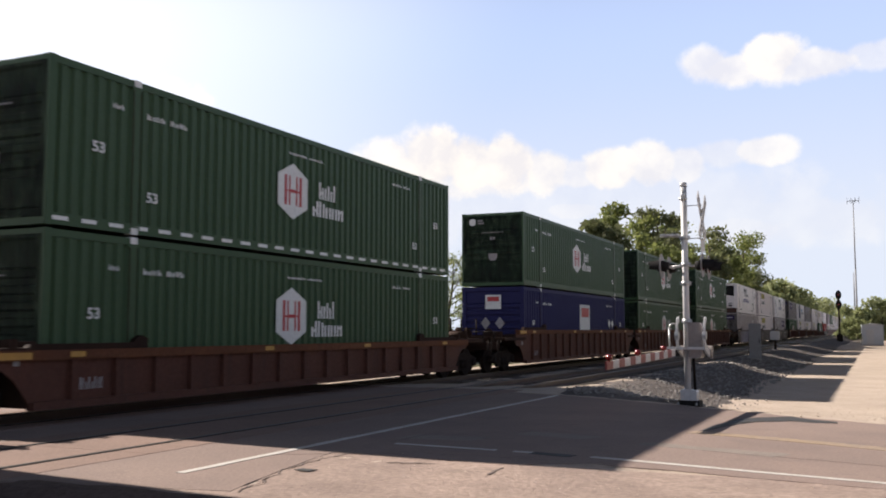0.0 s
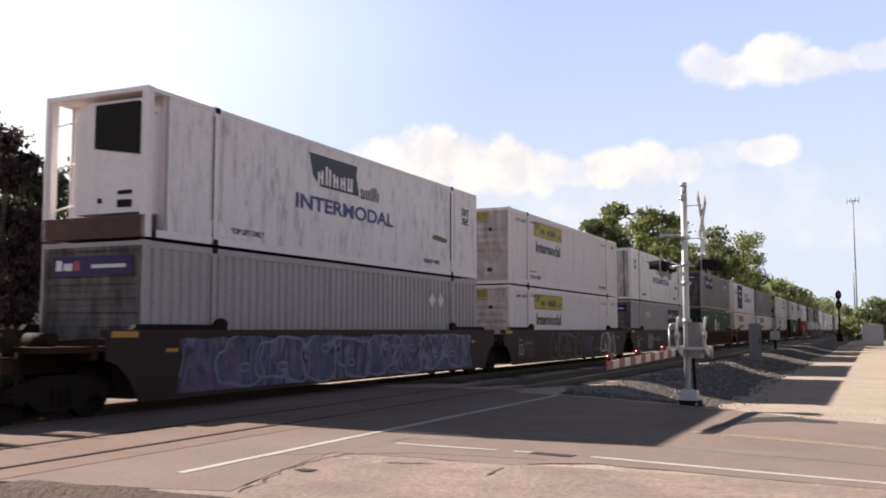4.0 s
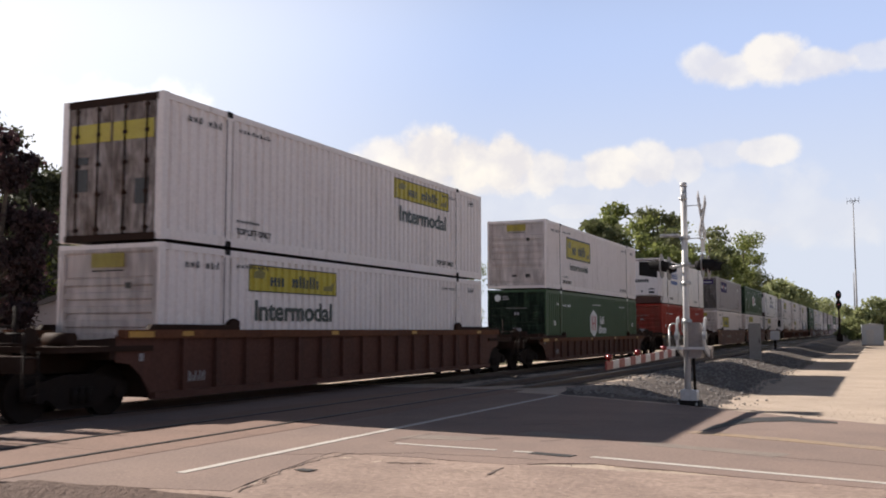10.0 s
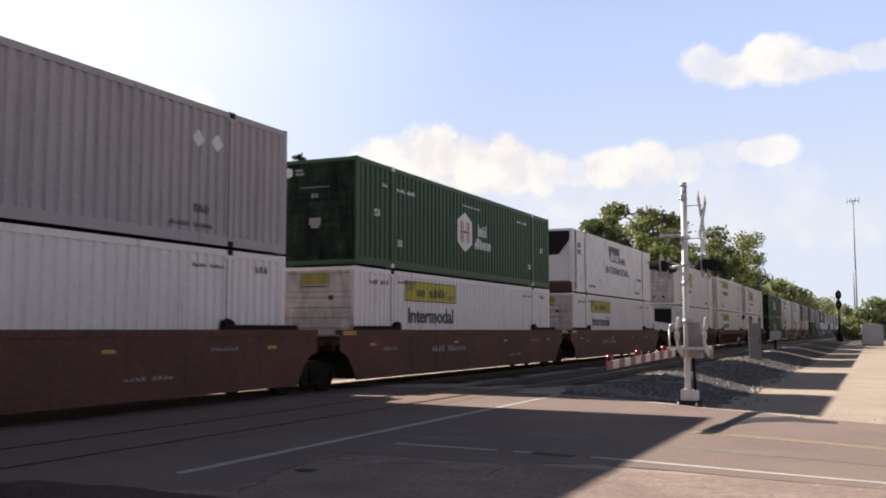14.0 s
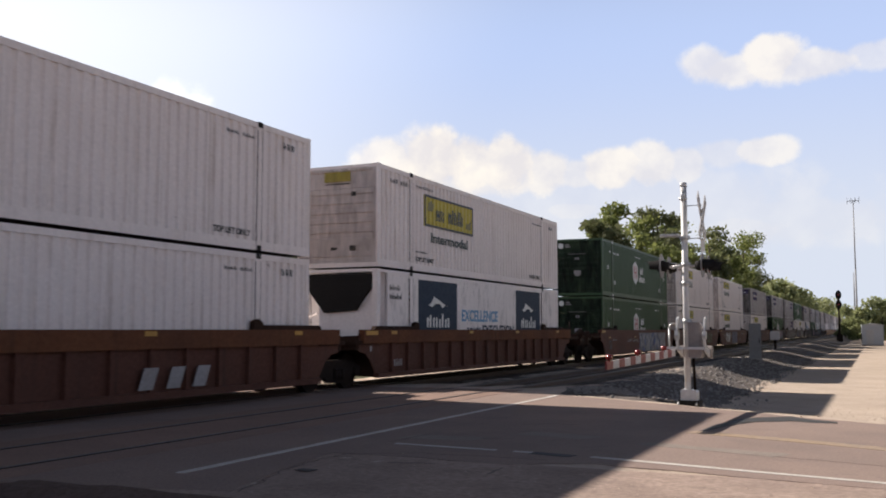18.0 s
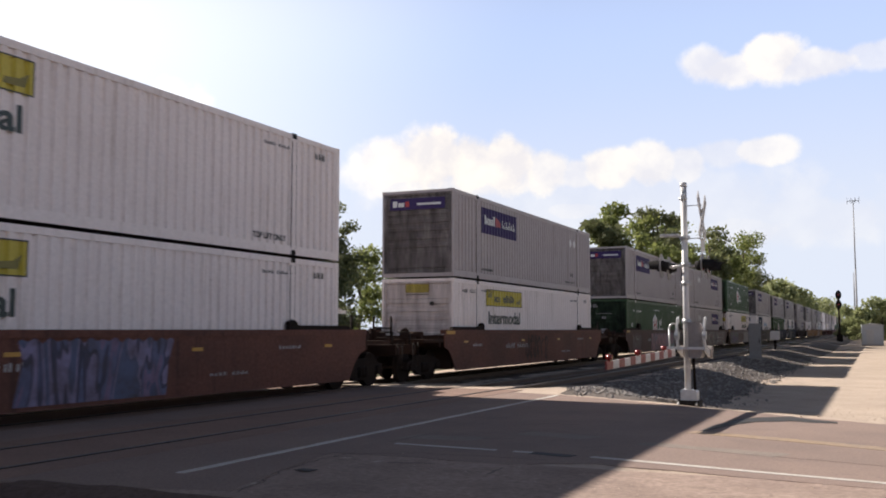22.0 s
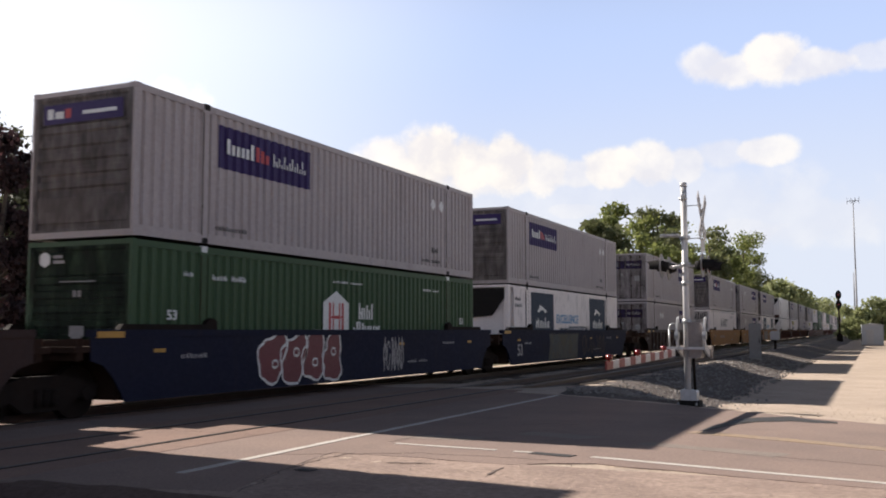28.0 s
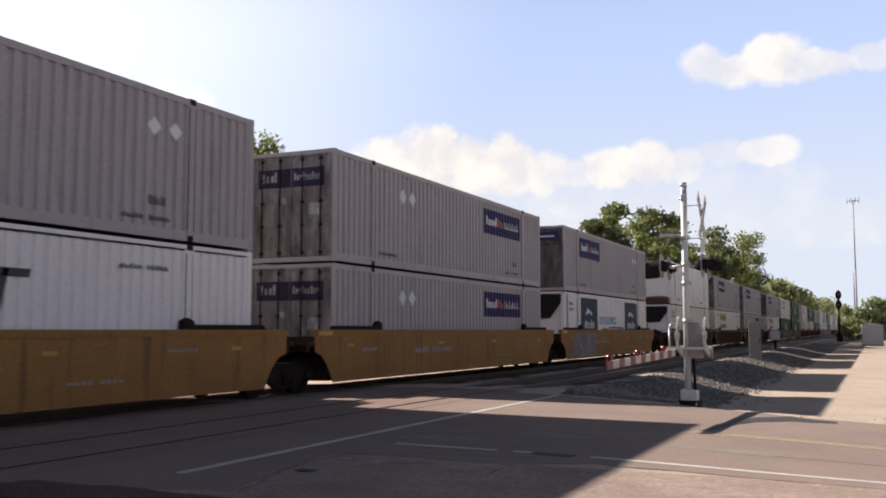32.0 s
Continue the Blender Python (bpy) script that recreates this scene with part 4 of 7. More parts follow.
            def unit(bm):
                bm_prism(bm, [(-0.66, 0.5), (1.05, 0.5), (1.05, 2.6), (0.95, 2.7), (-0.4, 2.7), (-0.58, 2.55), (-0.66, 2.3)], "y", 0.16, 0.62)
            cool = part("cooling_unit", cached("cooling_unit", unit, M["clean"]), None, self.root, "white cooling unit")
            if end == "cooler_low":
                def hopper(bm):
                    bm_prism(bm, [(-1.16, 2.74), (1.16, 2.74), (1.1, 2.4), (0.58, 1.72), (-0.42, 1.66), (-0.9, 2.25)], "y", 0.02, 0.16)
                part("grille", cached("hopper_grille", hopper, M["dark"]), None, cool, "black tapered air intake")
                part("vent", cached("low_vent", lambda bm: bm_box(bm, -0.6, -0.3, 0.145, 0.16, 0.7, 1.05), M["dark"]), None, cool)
                return

            def grille(bm):
                bm_prism(bm, [(-0.15, 1.78), (1.0, 1.6), (1.0, 2.58), (0.95, 2.64), (-0.15, 2.64)], "y", 0.13, 0.16)
            part("grille", cached("grille", grille, M["dark"]), None, cool, "black radiator grille")
            part("vent", cached("vent", lambda bm: (bm_box(bm, 0.45, 0.8, 0.145, 0.16, 0.6, 0.75), bm_box(bm, -0.05, 0.05, 0.145, 0.16, 0.7, 0.8), bm_box(bm, 0.45, 0.8, 0.145, 0.16, 0.85, 0.93)), M["dark"]), None, cool)

    def film(self, name, y0, y1, z0, z1, paint, label=""):
        """A film that follows the side's ribs."""
        def build(bm):
            if self.ribbed:
                bm_wave(bm, y0, y1, z0, z1, self.side_x, 1, 0.004)
            else:
                bm_box(bm, self.side_x - 0.01, self.side_x + 0.004, y0, y1, z0, z1)
        return part(name, cached((name, y0, y1, z0, z1, paint, self.ribbed), build, M[paint]), None, self.root, label)

    def bars(self, name, rects, paint, parent=None, label="", lean=0.0, lift=0.009):
        """Plain bars on the side: (y0, y1, z0, z1) each."""
        def build(bm):
            for y0, y1, z0, z1 in rects:
                bm_prism(bm, [(y0, z0), (y1, z0), (y1 + lean * (z1 - z0), z1), (y0 + lean * (z1 - z0), z1)], "x", self.side_x + lift - 0.004, self.side_x + lift)
        ob = part(name, cached((name, tuple(rects), paint, lift), build, M[paint]), None, parent or self.root, label)
        return tagged(ob, kind="stuff") if len(rects) > 1 else ob

    def shape(self, name, outline, paint, parent=None, label="", lift=0.008):
        return part(name, cached((name, tuple(outline), paint, lift), lambda bm: bm_prism(bm, outline, "x", self.side_x + lift - 0.004, self.side_x + lift), M[paint]), None, parent or self.root, label)

    def words(self, text, y, z, height, paint, length=None, parent=None, slant=0.0):
        me, width = word_mesh(text, height, M[paint], slant)
        ob = part("lettering", me, None, parent or self.root)
        ob.location = (self.side_x + 0.009, y, z)
        if length and width:
            ob.scale = (1, length / width, 1)
        return ob

    def nose(self, name, rects, paint, label="", y=0.0):
        """Plain bars on the leading end: (x0, x1, z0, z1) each."""
        def build(bm):
            for x0, x1, z0, z1 in rects:
                bm_box(bm, x0, x1, y - 0.006, y + 0.004, z0, z1)
        ob = part(name, cached((name, tuple(rects), paint, y), build, M[paint]), None, self.root, label)
        return tagged(ob, kind="stuff") if len(rects) > 1 else ob


def nose_dirt(c, paint, y=-0.009):
    part("dirt_film", cached(("dirt_film", paint, y), lambda bm: bm_prism(bm, [(-CW + 0.06, 0.12), (CW - 0.06, 0.12), (CW - 0.06, CH - 0.1), (-CW + 0.06, CH - 0.1)], "y", y, y + 0.0015), M[paint]), None, c.root, "streaky dirt")


def letters(y0, y1, z0, z1, count, fill=0.68, drop=(), seed=0):
    """Plain bars that stand for unreadable or withheld letters: two uneven uprights a letter, some tied across."""
    rnd = random.Random(seed * 31 + count)
    step = (y1 - y0) / count
    h, out = z1 - z0, []
    for i in range(count):
        if i in drop:
            continue
        a, w = y0 + i * step, step * fill
        t = w * 0.36
        tall = rnd.random() < 0.5
        ends = [z1 if tall else z0 + h * 0.72, z0 + h * rnd.choice((0.62, 0.72, 0.9))]
        if rnd.random() < 0.4:
            ends.reverse()
        out += [(round(a, 3), round(a + t, 3), z0, round(ends[0], 3)), (round(a + w - t, 3), round(a + w, 3), z0, round(ends[1], 3))]
        if rnd.random() < 0.35:
            c = z0 + h * rnd.choice((0.0, 0.3, 0.46))
            out.append((round(a + t, 3), round(a + w - t, 3), round(c, 3), round(c + h * 0.16, 3)))
    return out


def hexagon(y, z, w, h):
    return [(y, z + h), (y + w, z + h * 0.55), (y + w, z - h * 0.55), (y, z - h), (y - w, z - h * 0.55), (y - w, z + h * 0.55)]


def small_marks(c, paint, seed):
    c.bars("stencil", letters(2.34, 3.5, 2.2, 2.31, 9, 0.7, (4,), seed), paint)
    c.bars("stencil", letters(1.46, 1.74, 2.24, 2.34, 4, 0.7), paint)
    for y, z in ((0.98, 1.38), (2.36, 0.64), (13.55, 0.64), (15.0, 1.38)):
        c.words("53", y, z, 0.19, paint, 0.3)
    c.bars("stencil", letters(12.3, 13.4, 2.34, 2.42, 8, 0.7, (4,)), paint)


def green_box(dashes=False, doors=False, paint="green", text="dark green"):
    c = Box(paint, "%s corrugated container with white hexagon emblem%s" % (text, ", doors leading, dashed edge" if doors else " and dashed white edge" if dashes else ""), True, "doors" if doors else "ribs", "light")
    em = c.shape("emblem", hexagon(7.26, 1.5, 0.62, 0.66), "decal", None, "white hexagon emblem")
    col = "inkred" if paint == "green" else "red"
    c.bars("emblem_bar", [(6.9, 7.0, 1.16, 1.86), (7.08, 7.14, 1.16, 1.86), (7.38, 7.44, 1.16, 1.86), (7.52, 7.62, 1.16, 1.86), (7.14, 7.38, 1.46, 1.54), (7.0, 7.08, 1.48, 1.52), (7.44, 7.52, 1.48, 1.52)], col, em, "red bars", lift=0.013)
    c.bars("name_bar", letters(8.4, 9.2, 1.46, 1.88, 3, 0.82, (), 2) + letters(8.12, 9.6, 1.02, 1.4, 5, 0.84, (), 3), "decal", None, "white letter blocks")
    c.bars("stencil", letters(7.1, 8.6, 2.36, 2.42, 14, 0.7, (7,), 4), "decal")
    small_marks(c, "decal", 5)
    if dashes:
        c.bars("reflective_dash", [(round(0.15 + 0.64 * i, 3), round(0.49 + 0.64 * i, 3), 0.09, 0.16) for i in range(25)], "dash", None, "white reflective dashes", lift=0.016)
    nose_dirt(c, "blackfilm" if paint == "green" else "rustfilm", 0.006 if doors else -0.004)
    if not doors:
        part("nose_emblem", cached("nose_emblem", lambda bm: bm_prism(bm, hexagon(-0.84, 2.52, 0.13, 0.15), "y", -0.01, -0.005), M["decal"]), None, c.root, "small white hexagon emblem")
        c.nose("nose_bar", [(-0.62, -0.4, 2.54, 2.6), (-0.62, -0.34, 2.44, 2.5), (-0.45, 0.45, 2.08, 2.1), (-0.1, -0.02, 1.8, 1.92), (0.02, 0.1, 1.8, 1.92), (-0.16, 0.2, 1.06, 1.26), (-0.1, 0.14, 0.98, 1.06)], "spray", "small pale markings", y=-0.006)
    else:
        c.nose("nose_bar", [(0.2, 0.9, 2.3, 2.42), (0.3, 0.8, 2.05, 2.15), (0.4, 0.55, 1.6, 1.75), (-0.9, -0.5, 1.2, 1.5)], "decal", "small white markings", y=0.014)
    return c.root


def sign_yellow(c, y0, y1, z0, z1, framed=False):
    plate = c.film("yellow_panel", y0, y1, z0, z1, "yellow", "yellow name panel")
    e = 0.07 if framed else 0.025
    c.bars("panel_border", [(y0, y1, z0, z0 + e), (y0, y1, z1 - e, z1), (y0, y0 + e, z0, z1), (y1 - e, y1, z0, z1)], "ink", plate, "dark border")
    h = z1 - z0
    w = y1 - y0
    c.bars("name_bar", letters(round(y0 + 0.22 * w, 3), round(y0 + 0.78 * w, 3), round(z0 + 0.24 * h, 3), round(z0 + 0.72 * h, 3), 7, 0.82, (2,), 1), "inkgreen", plate, "dark letter blocks")
    c.shape("panel_mark", [(round(y0 + a * w, 3), round(z0 + b * h, 3)) for a, b in ((0.05, 0.5), (0.15, 0.5), (0.17, 0.72), (0.12, 0.84), (0.06, 0.74))], "olive", plate, "olive smudge")
    c.shape("panel_mark", [(round(y0 + a * w, 3), round(z0 + b * h, 3)) for a, b in ((0.83, 0.2), (0.95, 0.2), (0.97, 0.6), (0.92, 0.42), (0.84, 0.38))], "olive", plate, "olive mark")


def white_box(style="front", doors=False, paint="white", low=False):
    """White corrugated box with a yellow panel over the word."""
    c = Box(paint, "white corrugated container with a yellow name panel%s" % (" in a dark frame" if style == "framed" else " and dark lettering"), True, "doors" if doors else "ribs", "dark", None, "grime" if doors else None)
    if style == "framed":
        sign_yellow(c, 3.0, 6.77, 1.41, 2.38, True)
        c.words("Intermodal", 3.4, 0.94, 0.3, "inkgreen", 2.9)
    else:
        y = 2.82 if style == "front" else 9.73
        sign_yellow(c, y, y + 3.68, 2.02, 2.61)
        c.words("Intermodal", y + 0.2, 1.4, 0.44, "inkgreen", 3.26)
    c.words("TOP LIFT ONLY", 2.35, 0.3, 0.13, "ink")
    c.words("TOP LIFT ONLY", 12.5, 0.3, 0.13, "ink")
    c.bars("stencil", letters(0.75, 1.85, 2.42, 2.58, 7, 0.6, (3,), 6) + letters(2.4, 3.6, 2.5, 2.6, 8, 0.6, (), 7) + letters(15.0, 15.5, 2.42, 2.58, 3, 0.6, (), 8), "ink")
    c.bars("stencil", letters(2.36, 3.2, 0.55, 0.62, 8, 0.7, (), 1) + letters(12.9, 13.9, 2.45, 2.53, 9, 0.7, (4,), 2), "ink")
    if doors:
        nose_dirt(c, "rustfilm" if low else "doorfilm", 0.006)
        c.nose("yellow_panel", [(-1.05, -0.02, 1.98, 2.32), (0.02, 1.05, 1.98, 2.32)] if low else [(-1.06, -0.03, 1.98, 2.36), (0.03, 1.06, 1.98, 2.36)], "yellow", "yellow name panel on the doors", y=0.012)
        c.nose("door_sticker", [(-0.95, -0.6, 1.0, 1.45), (0.62, 0.95, 0.7, 1.2), (-0.95, -0.6, 1.55, 1.7)], "ink", "dark stickers", y=0.012)
    else:
        nose_dirt(c, "rustfilm")
        c.nose("yellow_panel", [(-0.42, 0.42, 2.4, 2.68)], "yellow", "small yellow name panel")
        c.nose("nose_bar", [(-0.4, 0.4, 2.32, 2.35), (0.45, 0.6, 1.98, 2.1), (0.4, 0.6, 0.45, 0.6), (-0.2, 0.0, 0.48, 0.56)], "ink", "small dark markings", y=0.006)
    return c.root


def purple_sign(c, y0, y1, z0, z1):
    p = c.film("purple_panel", y0, y1, z0, z1, "purple", "purple name panel")
    h, w = z1 - z0, y1 - y0
    def at(a, b, u, v):
        return (round(y0 + a * w, 3), round(y0 + b * w, 3), round(z0 + u * h, 3), round(z0 + v * h, 3))
    c.bars("name_bar", [at(0.07 + 0.047 * k, 0.1 + 0.047 * k, 0.36, (0.72, 0.6, 0.6, 0.6, 0.6, 0.74)[k]) for k in range(6)], "decal", p, "white letter bars")
    c.bars("name_bar", [at(0.36 + 0.05 * k, 0.395 + 0.05 * k, 0.36, (0.72, 0.66, 0.58)[k]) for k in range(3)], "inkred", p, "red letter bars")
    c.bars("name_bar", [at(0.545 + 0.03 * k, 0.557 + 0.03 * k, 0.36, (0.68, 0.5, 0.6, 0.46, 0.68, 0.48, 0.55)[k % 7]) for k in range(13)], "decal", p, "thin white letter bars")


def diamonds(c, y, z, n=2, step=0.62, r=0.23):
    for i in range(n):
        yy = y + step * i
        c.shape("placard", [(yy, z - r), (yy + r, z), (yy, z + r), (yy - r, z)], "decal", None, "white diamond placard")


def grey_box(style="front", doors=False, paint="grey"):
    c = Box(paint, "grey corrugated container with a purple name panel%s" % (", door end leading" if doors else ""), True, "doors" if doors else "ribs", "dark" if paint == "grey" else "dark")
    if style == "front":
        purple_sign(c, 2.49, 6.06, 1.63, 2.54)
        diamonds(c, 13.0, 2.12, 2, 0.6, 0.19)
    elif style == "rear":
        purple_sign(c, 10.05, 13.85, 1.65, 2.52)
        diamonds(c, 3.85, 2.1)
    elif style == "plain":
        diamonds(c, 12.6, 2.1)
    c.bars("stencil", letters(2.4, 3.5, 0.32, 0.42, 10, 0.7, (), 3) + letters(12.2, 13.5, 0.32, 0.42, 11, 0.7, (5,), 4) + letters(12.9, 13.4, 0.62, 0.8, 3, 0.7, (), 4), "ink")
    nose_dirt(c, "grimefilm" if doors else "sootfilm", -0.004)
    if doors:
        c.nose("purple_panel", [(-1.02, -0.03, 1.93, 2.42), (0.03, 1.0, 1.93, 2.42)], "purple", "purple name panel on the doors", y=0.012)
        c.nose("name_bar", [(-0.9, -0.82, 2.08, 2.32), (-0.76, -0.68, 2.08, 2.26), (-0.62, -0.54, 2.08, 2.26), (-0.5, -0.44, 2.08, 2.34)] + [(round(0.1 + 0.09 * k, 2), round(0.14 + 0.09 * k, 2), 2.1, 2.24 if k % 3 else 2.3) for k in range(9)], "decal", "white letter bars", y=0.005)
        c.nose("door_sticker", [(0.55, 0.85, 1.2, 1.5), (-0.3, -0.15, 1.5, 1.65)], "decal", "pale stickers", y=0.012)
    else:
        c.nose("purple_panel", [(-1.0, 1.0, 2.22, 2.6)], "purple", "purple name panel")
        c.nose("name_bar", [(-0.9, -0.75, 2.32, 2.52), (-0.7, -0.48, 2.32, 2.46), (0.0, 0.85, 2.36, 2.43)], "decal", "white letter blocks", y=-0.004)
        c.nose("name_bar", [(-0.44, -0.3, 2.32, 2.5)], "inkred", "red letter block", y=-0.004)
    return c.root


def faded_box():
    c = Box("taupe", "taupe corrugated container with a faded white panel", True, "ribs", "dark")
    c.film("faded_panel", 2.3, 6.07, 1.72, 2.6, "faded", "patchy faded white panel")
    c.nose("faded_panel", [(-1.0, 1.0, 2.25, 2.6)], "faded", "faded white panel")
    c.shape("placard", [(13.3 + 0.17 * math.cos(a * 0.785), 2.1 + 0.2 * math.sin(a * 0.785)) for a in range(8)], "decal", None, "white round patch")
    c.bars("stencil", letters(2.4, 3.5, 0.32, 0.42, 10, 0.7, (), 3), "ink")
    return c.root


def blue_box():
    c = Box("blue", "dark blue corrugated container with white and red placards", True, "ribs", "light")
    p = c.film("placard", 7.7, 9.3, 0.95, 2.35, "decal", "white placard with a red block")
    c.bars("placard_bar", [(7.9, 9.1, 1.78, 2.2)], "inkred", p, "red block", lift=0.013)
    diamonds(c, 12.9, 1.5)
    small_marks(c, "decal", 9)
    for x in (-0.3, 0.3):
        part("nose_placard", cached(("nose_placard", x), lambda bm, x=x: bm_prism(bm, [(x, 1.2), (x + 0.2, 1.45), (x, 1.7), (x - 0.2, 1.45)], "y", -0.006, 0.002), M["spray"]), None, c.root, "dull diamond placard")
    c.nose("placard", [(-0.3, 0.35, 2.0, 2.55)], "decal", "white placard")
    c.nose("placard_bar", [(-0.22, 0.27, 2.3, 2.48)], "inkred", "red block", y=-0.006)
    return c.root


def smooth_posts(c, paint="clean"):
    for y in (1.9, CL - 2.2):
        c.bars("post_seam", [(y, y + 0.02, 0.25, 2.7), (y + 0.35, y + 0.37, 0.25, 2.7)], "grey", None, "dark seams beside the lifting post", lift=0.006)
        c.shape("post_foot", [(y - 0.14, 0.2), (y + 0.51, 0.2), (y + 0.51, 0.28), (y + 0.37, 0.5), (y, 0.5), (y - 0.14, 0.28)], paint, None, "flared foot of the lifting post", lift=0.012)


def smooth_box(kind):
    if kind == "slant":
        c = Box("clean", "smooth dirty-white insulated container with dark slanted lettering and doors", False, "doors", "dark")
    elif kind == "slant_cool":
        c = Box("clean", "smooth white insulated container with dark slanted lettering and a cooling unit", False, "cooler", "dark")
    elif kind == "slant_low":
        c = Box("clean", "smooth white refrigerated container with dark slanted lettering and black intake", False, "cooler_low", "dark")
    elif kind == "bluebar":
        c = Box("clean", "smooth white refrigerated container with blue name bars and a cooling unit", False, "cooler", "dark")
    elif kind == "blackletter":
        c = Box("clean", "smooth white refrigerated container with maroon blackletter blocks", False, "cooler", "dark")
    elif kind == "wolf":
        c = Box("clean", "smooth white refrigerated container with navy panels", False, "cooler_low", "dark")
    else:
        c = Box("clean", "plain white refrigerated container with a cooling unit", False, "cooler_low", "dark")
    smooth_posts(c)
    if kind == "slant":
        nose_dirt(c, "rustfilm", 0.006)
    if kind in ("slant", "slant_cool", "slant_low"):
        back = kind == "slant_cool"
        y = 6.3 if not back else 5.6
        block = c.shape("name_block", [(y, 2.56), (y + 2.35, 2.56), (y + 2.3, 2.3), (y + 2.45, 1.78), (y + 0.55, 1.78), (y + 0.2, 2.0)], "ink", None, "black slanted name block")
        c.bars("name_bar", letters(y + 0.4, y + 2.2, 1.84, 2.32, 5, 0.7, (), 7), "clean", block, "white letter blocks", 0.0, 0.013)
        c.bars("name_bar", letters(y + 2.55, y + 3.6, 1.74, 2.12, 4, 0.75, (), 8), "ink", None, "dark letter blocks")
        c.words("INTERMODAL", 5.72 if not back else 5.0, 1.16, 0.35, "inkpurple", 5.0)
        ft = 0.73 if not back else 14.9
        c.words("53FT", ft, 2.05, 0.22, "ink", 0.6)
        c.words("XHC", ft, 1.74, 0.22, "ink", 0.6)
        c.shape("patch", [(12.56, 1.06), (13.6, 1.0), (13.78, 1.12), (13.0, 1.2), (12.7, 1.19)], "sprayg", None, "olive green patch")
    elif kind == "bluebar":
        c.bars("name_bar", letters(3.2, 5.5, 1.7, 2.2, 6, 0.8, (), 9), "inkblue", None, "blue slanted letter blocks", 0.15)
        c.bars("underline", [(3.2, 5.4, 1.32, 1.56)], "inkblue", None, "blue underline")
        c.nose("name_bar", [(round(-0.42 + 0.15 * i, 2), round(-0.31 + 0.15 * i, 2), 1.32, 1.52) for i in range(6)], "ink", "black letter blocks", y=0.15)
    elif kind == "blackletter":
        c.bars("name_bar", letters(4.2, 10.4, 1.0, 1.75, 11, 0.86, (), 10) + [(4.2, 5.5, 1.0, 1.07), (6.2, 7.9, 1.0, 1.07), (8.4, 10.3, 1.0, 1.07)], "maroon", None, "maroon blackletter strokes")
        crest = c.shape("emblem", [(2.75, 1.7), (2.95, 1.85), (3.5, 1.85), (3.7, 1.7), (3.66, 1.15), (3.5, 0.75), (3.22, 0.55), (2.95, 0.75), (2.8, 1.15)], "faded", None, "pale crest")
        for sgn in (-1, 1):
            c.shape("emblem_beast", [(3.22 + sgn * u, v) for u, v in ((0.3, 0.7), (0.52, 0.95), (0.5, 1.35), (0.66, 1.6), (0.6, 1.98), (0.48, 1.78), (0.4, 1.95), (0.34, 1.4), (0.42, 1.0))][::sgn], "ink", crest, "dark heraldic beast", lift=0.013)
        c.shape("emblem_crown", [(2.98, 1.9), (3.46, 1.9), (3.5, 2.12), (3.36, 2.04), (3.32, 2.34), (3.22, 2.44), (3.12, 2.34), (3.08, 2.04), (2.94, 2.12)], "olive", crest, "olive crown", lift=0.013)
        c.bars("emblem_bar", [(2.95, 3.48, 1.5, 1.58), (3.0, 3.42, 0.92, 1.0), (3.17, 3.27, 1.0, 1.5)], "ink", crest, "dark bars", lift=0.013)
        c.bars("stencil", letters(11.0, 13.4, 1.95, 2.13, 9, 0.8, (), 19) + letters(11.0, 13.4, 1.8, 1.85, 20, 0.7, (), 11), "navy")
    elif kind == "wolf":
        for y0, y1 in ((2.58, 5.45), (10.98, 13.8)):
            p = c.film("navy_panel", y0, y1, 0.35, 2.68, "navy", "navy panel with white emblem")
            y = y0 + 0.72
            c.shape("emblem", [(y, 1.93), (y + 0.2, 2.02), (y + 0.35, 2.2), (y + 0.75, 2.1), (y + 1.42, 1.9), (y + 1.2, 1.96), (y + 1.0, 1.86), (y + 0.8, 1.99), (y + 0.45, 1.98), (y + 0.25, 1.88)], "decal", p, "white swoosh emblem", lift=0.013)
            c.bars("name_bar", letters(round(y0 + 0.58, 3), round(y0 + 2.35, 3), 1.26, 1.68, 4, 0.72, (), 12), "decal", p, "white letter blocks", lift=0.013)
        c.words("EXCELLENCE", 5.8, 1.48, 0.37, "inksky", 3.27)
        c.words("THROUGH", 6.25, 1.06, 0.2, "navy", 1.2)
        c.words("EXECUTION", 7.6, 1.0, 0.35, "navy", 3.1)
    c.shape("dirt_film", [(0.7, 0.16), (CL - 0.2, 0.16), (CL - 0.2, CH - 0.1), (0.7, CH - 0.1)], "sidefilm", None, "grey smears of dirt", lift=0.0025)
    c.words("TOP LIFT ONLY", 2.6, 0.3, 0.12, "ink")
    c.words("TOP LIFT ONLY", 12.0, 0.3, 0.12, "ink")
    c.bars("stencil", letters(0.75, 1.4, 2.3, 2.45, 4, 0.7) + letters(0.75, 1.5, 2.05, 2.2, 5, 0.7), "ink") if kind not in ("slant", "slant_cool", "slant_low") else None
    return c.root


